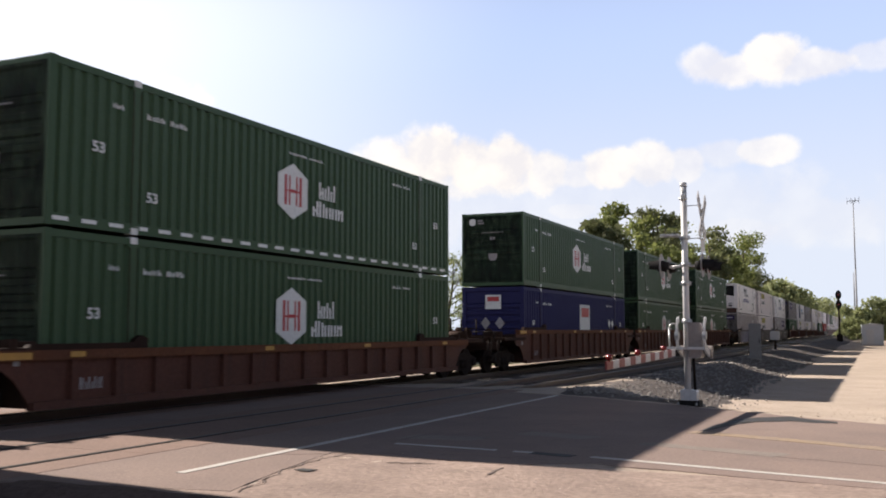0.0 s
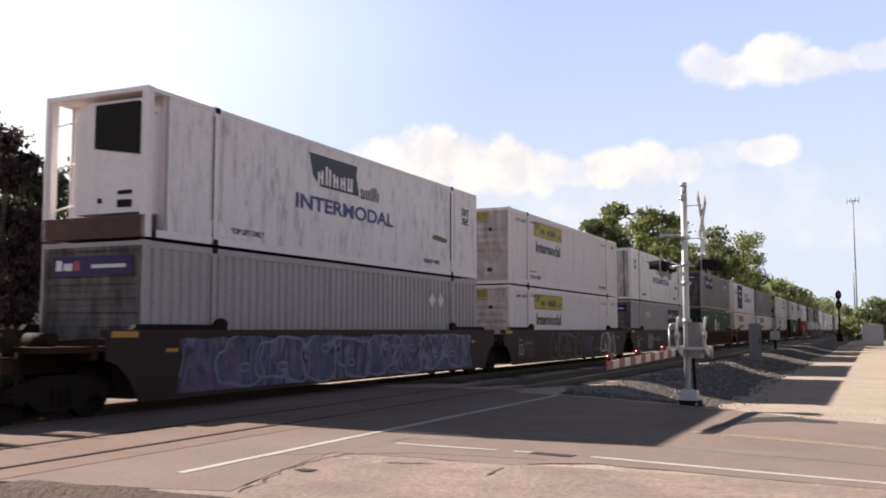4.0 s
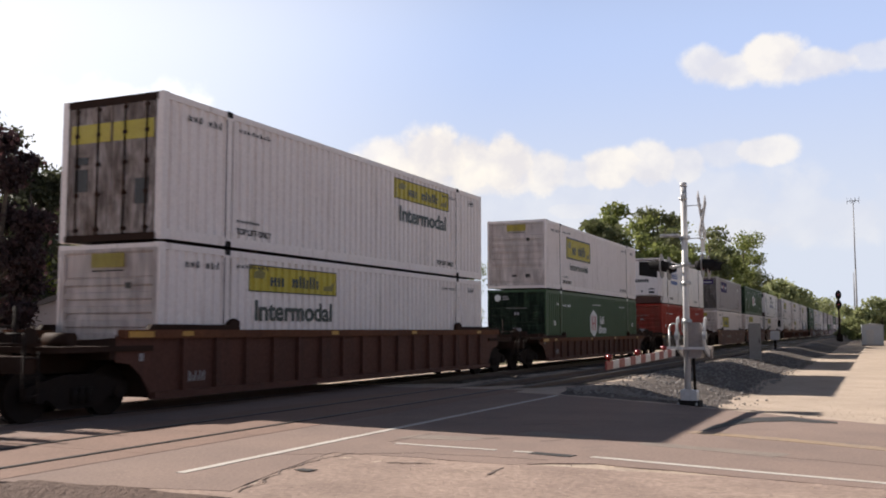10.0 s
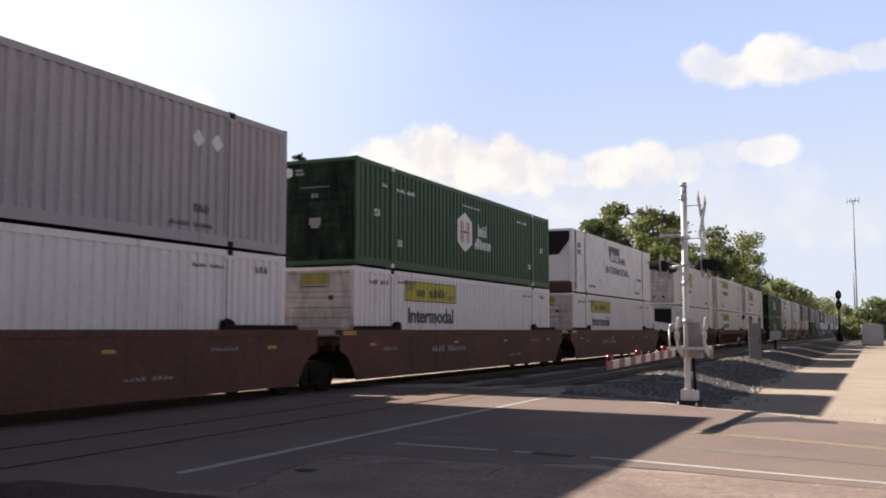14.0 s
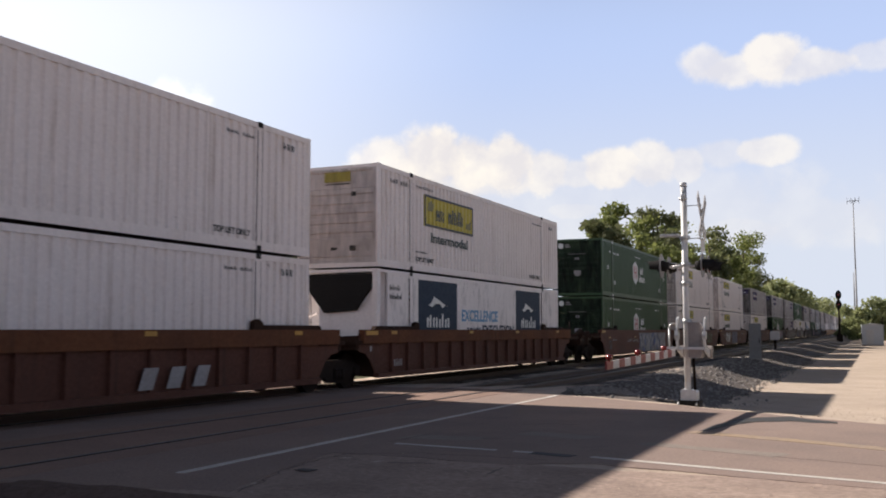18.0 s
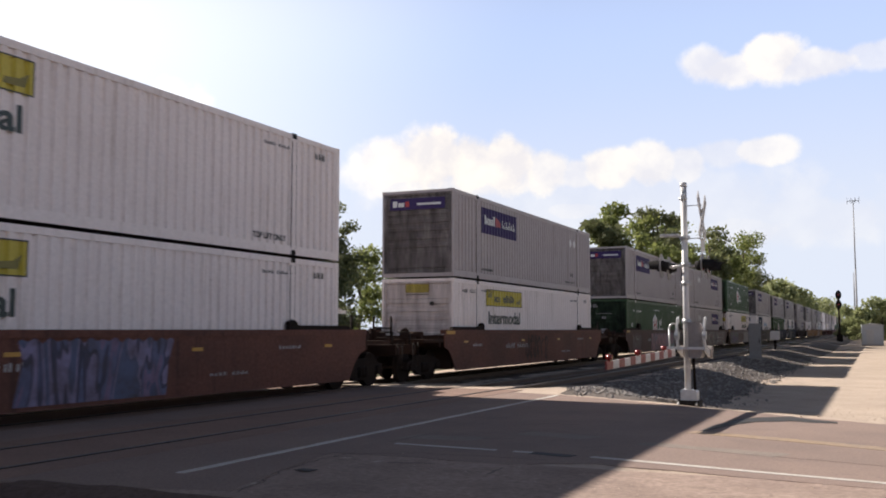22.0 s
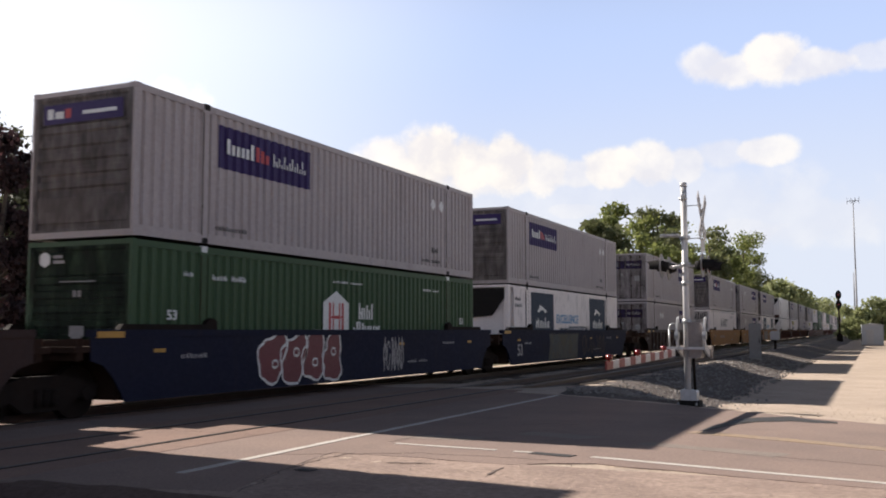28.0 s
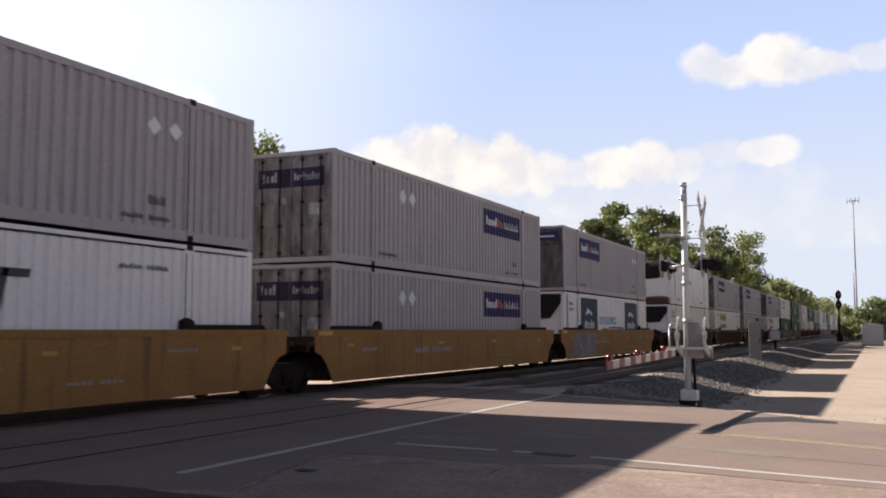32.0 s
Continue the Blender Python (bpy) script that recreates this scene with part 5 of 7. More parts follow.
def wolf_ribbed():
    c = Box("clean", "white corrugated container with a navy panel and blue lettering", True, "ribs", "dark")
    p = c.film("navy_panel", 2.25, 6.1, 0.42, 2.72, "navy", "navy panel with white emblem")
    c.shape("emblem", [(3.4, 2.08), (3.6, 2.16), (3.8, 2.36), (4.3, 2.26), (5.0, 2.06), (4.75, 2.12), (4.5, 2.0), (4.25, 2.14), (3.9, 2.13), (3.65, 2.02)], "decal", p, "white swoosh emblem", lift=0.013)
    c.bars("name_bar", letters(3.35, 5.1, 1.48, 1.88, 4, 0.72, (), 12), "decal", p, "white letter blocks", lift=0.013)
    c.bars("name_bar", letters(3.28, 5.15, 0.82, 1.0, 9, 0.7, (4,), 14), "inksky", p, "light blue letter blocks", lift=0.013)
    c.words("EXCELLENCE", 7.6, 1.68, 0.39, "inksky", 3.24)
    c.words("THROUGH", 8.0, 1.22, 0.22, "navy", 1.3)
    c.words("EXECUTION", 9.4, 1.22, 0.39, "navy", 3.2)
    c.bars("stencil", letters(0.55, 1.5, 2.1, 2.35, 4, 0.7) + letters(0.55, 1.6, 1.75, 2.0, 6, 0.7), "ink")
    c.nose("navy_panel", [(-0.95, 0.6, 2.2, 2.62)], "navy", "navy name panel")
    c.nose("name_bar", [(-0.75, -0.3, 2.3, 2.5)], "decal", "white letter blocks", y=-0.006)
    return c.root


def bold_box():
    c = Box("clean", "white corrugated container with bold black slanted letter blocks", True, "doors", "dark")
    c.bars("name_bar", [(6.0, 6.22, 1.5, 2.16), (6.22, 6.5, 1.5, 1.62), (6.5, 6.7, 1.5, 2.0), (7.0, 7.22, 1.5, 2.16), (7.4, 7.58, 1.5, 1.95), (7.76, 7.98, 1.5, 2.16), (8.18, 8.4, 1.5, 2.16), (8.62, 8.84, 1.5, 2.16),
                        (8.84, 9.2, 2.02, 2.16), (9.44, 9.66, 1.5, 2.16), (9.66, 10.2, 2.02, 2.16)], "ink", None, "bold black slanted letter blocks", 0.25)
    nose_dirt(c, "grimefilm", 0.006)
    def slanted(bm):
        for i, w in enumerate((0.3, 0.42, 0.12, 0.3, 0.32)):
            x = -0.85 + (0.0, 0.38, 0.88, 1.08, 1.42)[i]
            bm_prism(bm, [(x, 2.1), (x + 0.1, 2.1), (x + 0.22, 2.55), (x + 0.12, 2.55)], "y", 0.004, 0.012)
            if w > 0.2:
                bm_prism(bm, [(x + 0.2, 2.1), (x + 0.3, 2.1), (x + 0.4, 2.45), (x + 0.3, 2.45)], "y", 0.004, 0.012)
    tagged(part("name_bar", cached("slanted_nose_bars", slanted, M["ink"]), None, c.root, "black slanted letter bars"), kind="stuff")
    c.bars("stencil", letters(12.2, 13.5, 2.3, 2.4, 11, 0.7, (5,), 4), "ink")
    return c.root


DESIGNS = dict(
    H=lambda: green_box(), HD=lambda: green_box(doors=True, dashes=True), HW=lambda: green_box(dashes=True), B=blue_box, R=lambda: green_box(paint="red", text="red"),
    J=lambda: white_box(), JD=lambda: white_box("rear", True), JF=lambda: white_box("framed"), JR=lambda: white_box("rear", True, low=True),
    F=lambda: grey_box(), FD=lambda: grey_box("rear", True), FT=lambda: grey_box("front", False, "taupe"), FR=lambda: grey_box("rear"), FP=lambda: grey_box("plain"), W=faded_box,
    P=lambda: smooth_box("slant"), PB=lambda: smooth_box("slant_cool"), PC=lambda: smooth_box("slant_low"), M=lambda: smooth_box("bluebar"), E=lambda: smooth_box("blackletter"), K=lambda: smooth_box("wolf"), KR=wolf_ribbed, C=lambda: smooth_box("plain"), S=bold_box)


# ---- well cars ----
def disc_outline(r, n=20):
    return [(r * math.cos(2 * math.pi * i / n), r * math.sin(2 * math.pi * i / n)) for i in range(n)]


def truck(parent, y):
    def bolster(bm):
        bm_prism(bm, [(-1.0, 0.42), (1.0, 0.42), (1.0, 0.62), (0.5, 0.74), (-0.5, 0.74), (-1.0, 0.62)], "y", -0.22, 0.22)
    t = part("truck", cached("truck", bolster, M["steel"]), None, parent, "dark grimy four-wheel truck")
    t.location = (0, y, 0)

    def frame_side(bm):
        bm_prism(bm, [(-1.15, 0.38), (-1.15, 0.6), (-0.85, 0.68), (-0.35, 0.78), (0.35, 0.78), (0.85, 0.68), (1.15, 0.6), (1.15, 0.38), (0.7, 0.38), (0.42, 0.2), (-0.42, 0.2), (-0.7, 0.38)], "x", -0.07, 0.07)
        for yy in (-0.9, 0.9):
            bm_tube(bm, (-0.02, yy, 0.46), (0.14, yy, 0.46), 0.13, seg=12)
        for yy in (-0.16, 0, 0.16):
            bm_tube(bm, (0.09, yy, 0.28), (0.09, yy, 0.56), 0.065, seg=10)

    def wheel(bm):
        bm_prism(bm, disc_outline(0.46), "x", -0.055, 0.055)
        bm_prism(bm, disc_outline(0.49), "x", -0.085, -0.055)
        bm_prism(bm, disc_outline(0.14, 12), "x", 0.05, 0.09)
    for sx in (-1, 1):
        f = part("side_frame", cached("side_frame", frame_side, M["steel"]), None, t)
        f.location = (sx * 0.99, 0, 0)
        f.rotation_euler = (0, 0, 0 if sx > 0 else math.pi)
        for yy in (-0.9, 0.9):
            w = part("wheel", cached("wheel", wheel, [M["steel"]]), None, t, "steel wheel")
            w.location = (sx * 0.755, yy, 0.46)
            w.rotation_euler = (0, 0, 0 if sx > 0 else math.pi)
    for yy in (-0.9, 0.9):
        a = part("axle", cached("axle", lambda bm: bm_tube(bm, (-0.75, 0, 0.46), (0.75, 0, 0.46), 0.08, seg=10), M["steel"]), None, t)
        a.location = (0, yy, 0)


def ribbon(bm, pts, width, x):
    """A flat brush stroke along (y, z) points."""
    prev = None
    for i, (y, z) in enumerate(pts):
        a, b = pts[max(0, i - 1)], pts[min(len(pts) - 1, i + 1)]
        d = Vector((b[0] - a[0], b[1] - a[1]))
        n = Vector((-d.y, d.x)).normalized() * width * 0.5 * (0.75 + 0.5 * abs(math.sin(i * 0.7)))
        row = (bm.verts.new((x, y + n.x, z + n.y)), bm.verts.new((x, y - n.x, z - n.y)))
        if prev:
            bm.faces.new((prev[0], prev[1], row[1], row[0]))
        prev = row


def graffiti(parent, y0, y1, paint, seed, x, z0=0.42, z1=1.36, width=0.075, loops=6):
    """Bold looping spray strokes that spell nothing."""
    rnd = random.Random(seed)
    bm = bmesh.new()
    step = (y1 - y0) / loops
    for k in range(loops):
        yc, zc = y0 + step * (k + 0.5), (z0 + z1) / 2 + rnd.uniform(-0.05, 0.05)
        ra, rz = step * rnd.uniform(0.32, 0.5), (z1 - z0) * rnd.uniform(0.3, 0.48)
        ph, turn, wob = rnd.uniform(0, 6), rnd.uniform(3.4, 6.6), rnd.uniform(0.1, 0.4)
        ribbon(bm, [(yc + ra * math.cos(ph + turn * i / 26) * (1 + wob * math.sin(i * 0.5)), min(z1 + 0.08, max(z0 - 0.05, zc + rz * math.sin(ph + turn * i / 26 + wob)))) for i in range(27)], width, x)
        if rnd.random() < 0.75:
            a = rnd.uniform(-0.3, 0.3)
            ribbon(bm, [(yc + ra * a + (i / 8 - 0.5) * ra * rnd.uniform(0.4, 0.9), z0 + (z1 - z0) * i / 8) for i in range(9)], width * 0.9, x)
    return tagged(part("graffiti", bm, M[paint], parent, "sprayed looping graffiti strokes"), kind="stuff")


def bubbles(parent, y0, y1, fill, line, seed, x, top, count, width=0.055):
    """Fat overlapping bubble shapes in one paint with an outline in another; they spell nothing."""
    rnd = random.Random(seed)
    body, edge = bmesh.new(), bmesh.new()
    step = (y1 - y0) / count
    for k in range(count):
        yc, zc = y0 + step * (k + 0.5), 0.34 + (top - 0.42) * rnd.uniform(0.46, 0.56)
        ra, rz, ph = step * rnd.uniform(0.52, 0.64), (top - 0.42) * rnd.uniform(0.42, 0.5), rnd.uniform(0, 6)
        pts = []
        for i in range(28):
            a = 2 * math.pi * i / 28
            r = 1 + 0.16 * math.sin(2 * a + ph) + 0.13 * math.sin(3 * a + 2 * ph) + 0.06 * math.sin(7 * a + ph)
            pts.append((yc + ra * r * math.copysign(abs(math.cos(a)) ** 0.8, math.cos(a)), min(top - 0.03, max(0.33, zc + rz * r * math.copysign(abs(math.sin(a)) ** 0.7, math.sin(a))))))
        bm_prism(body, pts, "x", x + 0.0006 * k, x + 0.002 + 0.0006 * k)
        ribbon(edge, pts + pts[:2], width, x + 0.003 + 0.0006 * k)
        u, v = yc + ra * 0.2 * math.cos(ph), zc + rz * rnd.choice((-0.3, 0.3))
        ribbon(edge, [(u + ra * 0.22 * math.cos(0.7 * i), v + rz * 0.17 * math.sin(0.7 * i)) for i in range(10)], width * 0.7, x + 0.003 + 0.0006 * k)
    tagged(part("graffiti", body, M[fill], parent, "fat sprayed bubble shapes"), kind="stuff")
    tagged(part("graffiti_outline", edge, M[line], parent, "sprayed outlines"), kind="stuff")


def cloud_panel(parent, y0, y1, paint, x, top, humps=0.13, foot=0.34):
    """A broad panel of sprayed paint with a scalloped top and uneven ends."""
    bm = bmesh.new()
    n = 60
    drop = 0.3 if humps > 0.1 else 0.2
    pts = [(y0 + 0.12 * math.sin(7 * y0), foot), (y1 + 0.2 * math.sin(5 * y1), foot), (y1 - 0.15, (foot + top) / 2)] + [(y1 - (y1 - y0) * i / n, top - drop + humps * abs(math.sin(i * 0.42)) + 0.03 * math.sin(i * 1.3)) for i in range(n + 1)] + [(y0 + 0.1, (foot + top) / 2 + 0.1)]
    bm_prism(bm, pts, "x", x, x + 0.003)
    return part("graffiti", bm, M[paint], parent, "broad sprayed panel with a scalloped top")


def well_car(style, first, last, tags=(), number=None, top=1.55, chord_h=0.16, owner_mark=False):
    """top: height of the side's upper edge; some cars have low sides."""
    paint = dict(br="brown", dr="black", dk="black", sb="oxide", sd="grimebrown", bl="bluecar", ye="tan", gr="black")[style]
    ribbed = style in ("br", "dr")
    tone = dict(br="rusty brown", dr="black", dk="black", sb="reddish brown", sd="grimy brown", bl="dark blue", ye="yellow-tan", gr="dark brown")[style]
    root = thing("well_car", "%s steel well car with %s sides%s" % (tone, "ribbed" if ribbed else "smooth", " and sprayed graffiti" if tags else ""), "railway car", "well cars of the train")
    mat = M[paint]
    xo = 1.5
    sheet_x = 1.405 if ribbed else xo - 0.02
    for sx in (1, -1):
        def plate(bm, sx=sx):
            a, b = sorted((sx * sheet_x, sx * (sheet_x - 0.03)))
            if ribbed:
                bm_prism(bm, [(-1.2, top - 0.1), (-1.2, 0.98), (-0.85, 0.93), (-0.58, 0.74), (-0.36, 0.46), (-0.25, 0.28), (16.4, 0.28), (16.51, 0.46), (16.73, 0.74), (17.0, 0.93), (17.35, 0.98), (17.35, top - 0.1)], "x", a, b)
            else:
                bm_prism(bm, [(-1.1, top - 0.05), (-1.1, 1.02), (-0.8, 0.93), (-0.55, 0.7), (-0.36, 0.43), (-0.26, 0.27), (16.41, 0.27), (16.51, 0.43), (16.7, 0.7), (16.95, 0.93), (17.25, 1.02), (17.25, top - 0.05)], "x", a, b)
        side = part("side_sill", cached(("side_sill", paint, ribbed, sx, top), plate, mat), None, root)

        def chord(bm, sx=sx):
            a, b = sorted((sx * 1.34, sx * (xo + 0.012)))
            bm_box(bm, a, b, -1.1, 17.25, top - (chord_h if ribbed else 0.13), top)
        part("top_chord", cached(("top_chord", paint, ribbed, sx, top, chord_h), chord, M["rust"] if style == "br" else mat), None, root, "rust-streaked top chord" if style == "br" else "")
        if ribbed:
            def lower(bm, sx=sx):
                a, b = sorted((sx * 1.33, sx * xo))
                bm_box(bm, a, b, -0.28, 16.43, 0.27, 0.40)
            part("bottom_chord", cached(("bottom_chord", paint, sx), lower, mat), None, root)

            def rib(bm, sx=sx):
                a, b = sorted((sx * 1.40, sx * (xo - 0.004)))
                bm_box(bm, a, b, -0.05, 0.05, 0.39, top - chord_h + 0.005)
            me = cached(("rib", paint, sx, top, chord_h), rib, mat)
            for i in range(16):
                part("rib", me, None, side).location = (0, 0.55 + 1.003 * i, 0)
        for y in (-0.4, 13.8):
            def guide(bm, sx=sx, y=y):
                a, b = sorted((sx * 1.31, sx * 1.43))
                bm_prism(bm, [(y, top - 0.01), (y + 2.75, top - 0.01), (y + 2.75, top + 0.17), (y + 2.6, top + 0.23), (y + 2.45, top + 0.17), (y + 2.4, top + 0.1), (y + 0.1, top + 0.1)] if y < 5 else
                         [(y, top - 0.01), (y + 2.75, top - 0.01), (y + 2.65, top + 0.1), (y + 0.35, top + 0.1), (y + 0.3, top + 0.17), (y + 0.15, top + 0.23), (y, top + 0.17)], "x", a, b)
            if paint == "grimebrown":
                def dome(bm, sx=sx, y=y):
                    a, b = sorted((sx * 1.32, sx * 1.46))
                    yc = 2.35 if y < 5 else 14.6
                    bm_prism(bm, [(yc - 0.36, top - 0.02), (yc + 0.36, top - 0.02)] + [(yc + 0.31 * math.cos(0.35 * i), top + 0.08 + 0.3 * math.sin(0.35 * i)) for i in range(10)], "x", a, b)
                part("guide_horn", cached(("guide_horn", sx, y > 0, top), dome, M["steel"]), None, root, "rounded dark steel guide horn")
            part("container_guide", cached(("container_guide", sx, y > 0, style == "br", top), guide, M["grime"] if style == "br" else M["steel"]), None, root, "dark steel container guide")
    for i in range(5):
        part("cross_bearer", cached("cross_bearer", lambda bm: bm_box(bm, -1.36, 1.36, -0.12, 0.12, 0.3, 0.362), M["steel"]), None, root).location = (0, 1.2 + 3.44 * i, 0)
    for y, sgn, outer in ((0.0, -1, first), (CL, 1, last)):
        reach = 3.25 if outer else 1.62

        def deck(bm, y=y, sgn=sgn, reach=reach):
            a, b = sorted((y + sgn * 0.12, y + sgn * 0.3))
            bm_box(bm, -1.34, 1.34, a, b, 0.3, 1.36)
            a, b = sorted((y + sgn * 0.25, y + sgn * reach))
            bm_box(bm, -0.42, 0.42, a, b, 0.78, 1.12)
            a, b = sorted((y + sgn * 0.3, y + sgn * (2.5 if reach > 2 else 1.45)))
            bm_prism(bm, [(-1.46, 1.16), (1.46, 1.16), (1.46, 1.26), (-1.46, 1.26)], "y", a, b)
            for yy in (0.55, 1.2):
                c0, c1 = sorted((y + sgn * yy, y + sgn * (yy + 0.14)))
                bm_prism(bm, [(-1.4, 1.02), (1.4, 1.02), (1.4, 1.4), (0.7, 1.36), (-0.7, 1.36), (-1.4, 1.4)], "y", c0, c1)
            if reach > 2:
                a, b = sorted((y + sgn * 2.95, y + sgn * 3.2))
                bm_box(bm, -1.4, 1.4, a, b, 0.85, 1.12)
        part("end_platform", cached(("end_platform", sgn, outer), deck, M["grime"]), None, root, "grimy end platform")
        if outer:
            def side_rail(bm, sx, y=y, sgn=sgn):
                bm_tube(bm, (sx * 1.25, y + sgn * 3.05, 1.0), (sx * 1.25, y + sgn * 3.05, 1.5), 0.03, seg=6)
                bm_tube(bm, (sx * 1.25, y + sgn * 3.05, 1.48), (sx * 0.85, y + sgn * 3.05, 1.48), 0.02, seg=6)

            def middle_rail(bm, y=y, sgn=sgn):
                for x in (-0.3, 0.3):
                    bm_tube(bm, (x, y + sgn * 2.4, 1.0), (x, y + sgn * 2.4, 1.95), 0.036, seg=6)
                bm_tube(bm, (-0.3, y + sgn * 2.4, 1.6), (0.3, y + sgn * 2.4, 1.6), 0.02, seg=6)
            for sx in (-1, 1):
                part("handrail", cached(("handrail", sgn, sx), lambda bm, sx=sx: side_rail(bm, sx), M["steel"]), None, root, "dark steel grab rail")
            part("handrail", cached(("handrail", sgn, 0), middle_rail, M["steel"]), None, root, "dark steel grab rail")

            def gear(bm, y=y, sgn=sgn):
                bm_tube(bm, (0.5, y + sgn * 1.9, 1.38), (1.1, y + sgn * 1.9, 1.38), 0.12, seg=12)
                bm_box(bm, -0.95, -0.35, *sorted((y + sgn * 1.5, y + sgn * 2.2)), 1.26, 1.5)
                bm_tube(bm, (-1.3, y + sgn * 2.75, 1.3), (1.3, y + sgn * 2.75, 1.3), 0.03, seg=6)
                bm_tube(bm, (0.85, y + sgn * 2.5, 1.1), (0.85, y + sgn * 2.5, 1.62), 0.03, seg=6)
                bm_prism(bm, [(0.85 + 0.17 * u, 1.42 + 0.17 * v) for u, v in disc_outline(1.0, 12)], "y", *sorted((y + sgn * 2.55, y + sgn * 2.6)))
            part("brake_gear", cached(("brake_gear", sgn, style == "ye"), gear, M["rust" if style == "ye" else "grime"]), None, root, "%s brake cylinder and hand-brake wheel" % ("rusty orange" if style == "ye" else "grimy"))

            def coupler(bm, y=y, sgn=sgn):
                a, b = sorted((y + sgn * 3.1, y + sgn * 3.5))
                bm_box(bm, -0.11, 0.11, a, b, 0.76, 0.95)
                a, b = sorted((y + sgn * 3.4, y + sgn * 3.66))
                bm_prism(bm, [(-0.2, 0.68), (0.16, 0.68), (0.22, 0.8), (0.22, 0.98), (-0.2, 1.0)], "y", a, b)
                bm_tube(bm, (0.3, y + sgn * 3.15, 0.85), (0.2, y + sgn * 3.6, 0.42), 0.03, seg=6)
            part("coupler", cached(("coupler", sgn), coupler, M["steel"]), None, root)

            for x in (-1.47, 1.47):
                def ladder(bm, y=y, sgn=sgn, x=x):
                    for yy in (2.95, 3.25):
                        bm_tube(bm, (x, y + sgn * yy, 0.45), (x, y + sgn * yy, 1.2), 0.018, seg=6)
                    for z in (0.5, 0.8, 1.1):
                        bm_tube(bm, (x, y + sgn * 2.95, z), (x, y + sgn * 3.25, z), 0.015, seg=6)
                part("ladder", cached(("ladder", sgn, x), ladder, M["steel"]), None, root)
    truck(root, -1.66)
    if last:
        truck(root, CL + 1.66)
    # reflectors and stencils along the near side
    xs = xo + 0.014
    ref = cached(("reflector", top, ribbed), lambda bm: bm_box(bm, xs - 0.04, xs + (0.002 if ribbed else -0.028), -0.16, 0.16, top - (0.12 if ribbed else 0.42), top - (0.03 if ribbed else 0.35)), M["amber"])
    for y in (0.6, 6.1, 10.5, 15.4):
        part("reflector", ref, None, root, "amber reflector").location = (0, y, 0)
    bm_key = ("end_reflector", top)
    part("reflector", cached(bm_key, lambda bm: bm_box(bm, xs - 0.02, xs + 0.002, -1.0, -0.35, top - 0.14, top - 0.03), M["amber"]), None, root, "faded amber end reflector")
    face = xo - 0.018
    if not ribbed:
        def stencil(bm):
            for y0, y1, z0, z1 in letters(4.3, 6.9, 0.9, 1.09, 11, 0.6, (4,), 3) + letters(1.2, 2.0, 1.0, 1.1, 6, 0.7, (), 4) + letters(10.9, 12.2, 0.62, 0.7, 9, 0.6, (4,), 6) + letters(13.3, 14.2, 1.12, 1.2, 7, 0.6, (), 8):
                bm_box(bm, face, face + 0.004, y0, y1, z0, z1)
        tagged(part("stencil", cached("car_stencil", stencil, M["spray"]), None, root, "faded pale stencilled blocks"), kind="stuff")
    else:
        def data(bm):
            for y0, y1, z0, z1 in letters(0.75, 1.3, 0.55, 0.75, 4, 0.7, (), 5) + [(-0.62, -0.5, 0.98, 1.12)]:
                bm_box(bm, xo - 0.09, xo - 0.088, y0, y1, z0, z1)
        tagged(part("stencil", cached("ribbed_stencil", data, M["spray"]), None, root, "faded pale stencilled blocks"), kind="stuff")
        def corner_plate(bm):
            bm_box(bm, 1.405, xo - 0.092, -0.3, 1.5, 0.39, top - chord_h + 0.005)
        part("corner_plate", cached(("corner_plate", paint, top, chord_h), corner_plate, mat), None, root)
    if owner_mark:
        xl = face if not ribbed else xo - 0.002
        def owner(bm):
            for i in range(3):
                y, z = (10.15 + 0.75 * i, 0.45) if ribbed else (7.88 + 0.75 * i, 0.8)
                bm_prism(bm, [(y + 0.06, z), (y + 0.44, z), (y + 0.6, z + 0.4), (y + 0.22, z + 0.4)], "x", xl, xl + 0.008)
        if not ribbed:
            part("owner_panel", cached("owner_panel", lambda bm: bm_box(bm, face, face + 0.004, 7.6, 10.4, 0.7, 1.3), M["black"]), None, root, "dark painted panel behind the owner's mark")
        tagged(part("owner_mark", cached(("owner_mark", ribbed), owner, M["spray"]), None, root, "pale owner's letter blocks"), kind="stuff")
    if number:
        me, _ = word_mesh(number, 0.42, M["ink" if style in ("ye", "sb") else "spray"])
        part("lettering", me, None, root).location = ((face if not ribbed else xo) + 0.006, 0.4, 0.6)
    for i, (a, b, col, sd, wd) in enumerate(tags):
        if isinstance(wd, tuple):
            bubbles(root, a, b, col, wd[0], sd, face + 0.006 + 0.004 * i, top, wd[1])
            continue
        if sd == 0:
            cloud_panel(root, a, b, col, face + 0.003, top, wd or 0.13)
            continue
        graffiti(root, a, b, col, sd, face + 0.006 + 0.003 * i if not ribbed else xo + 0.004, z1=top - 0.2, width=wd)
    return root


# ---- the train: leading end of each unit at the start, load above and below, style of car ----
FIRST = {-2: -27.6, -1: -8.15, 0: 11.31, 1: 34.58, 2: 54.08, 3: 73.51, 4: 97.02, 5: 116.39, 6: 135.79, 7: 159.08, 8: 178.64, 9: 198.13, 10: 221.47, 11: 244.7, 12: 268.08, 13: 291.5, 14: 310.93,
         15: 330.6, 16: 354.46, 17: 373.89, 18: 393.48, 19: 416.99, 20: 436.43, 21: 456.01, 22: 479.35, 23: 502.83, 24: 522.28, 25: 541.87, 26: 565.18, 27: 584.73, 28: 604.3, 29: 627.85,
         30: 651.33, 31: 670.9, 32: 690.35}
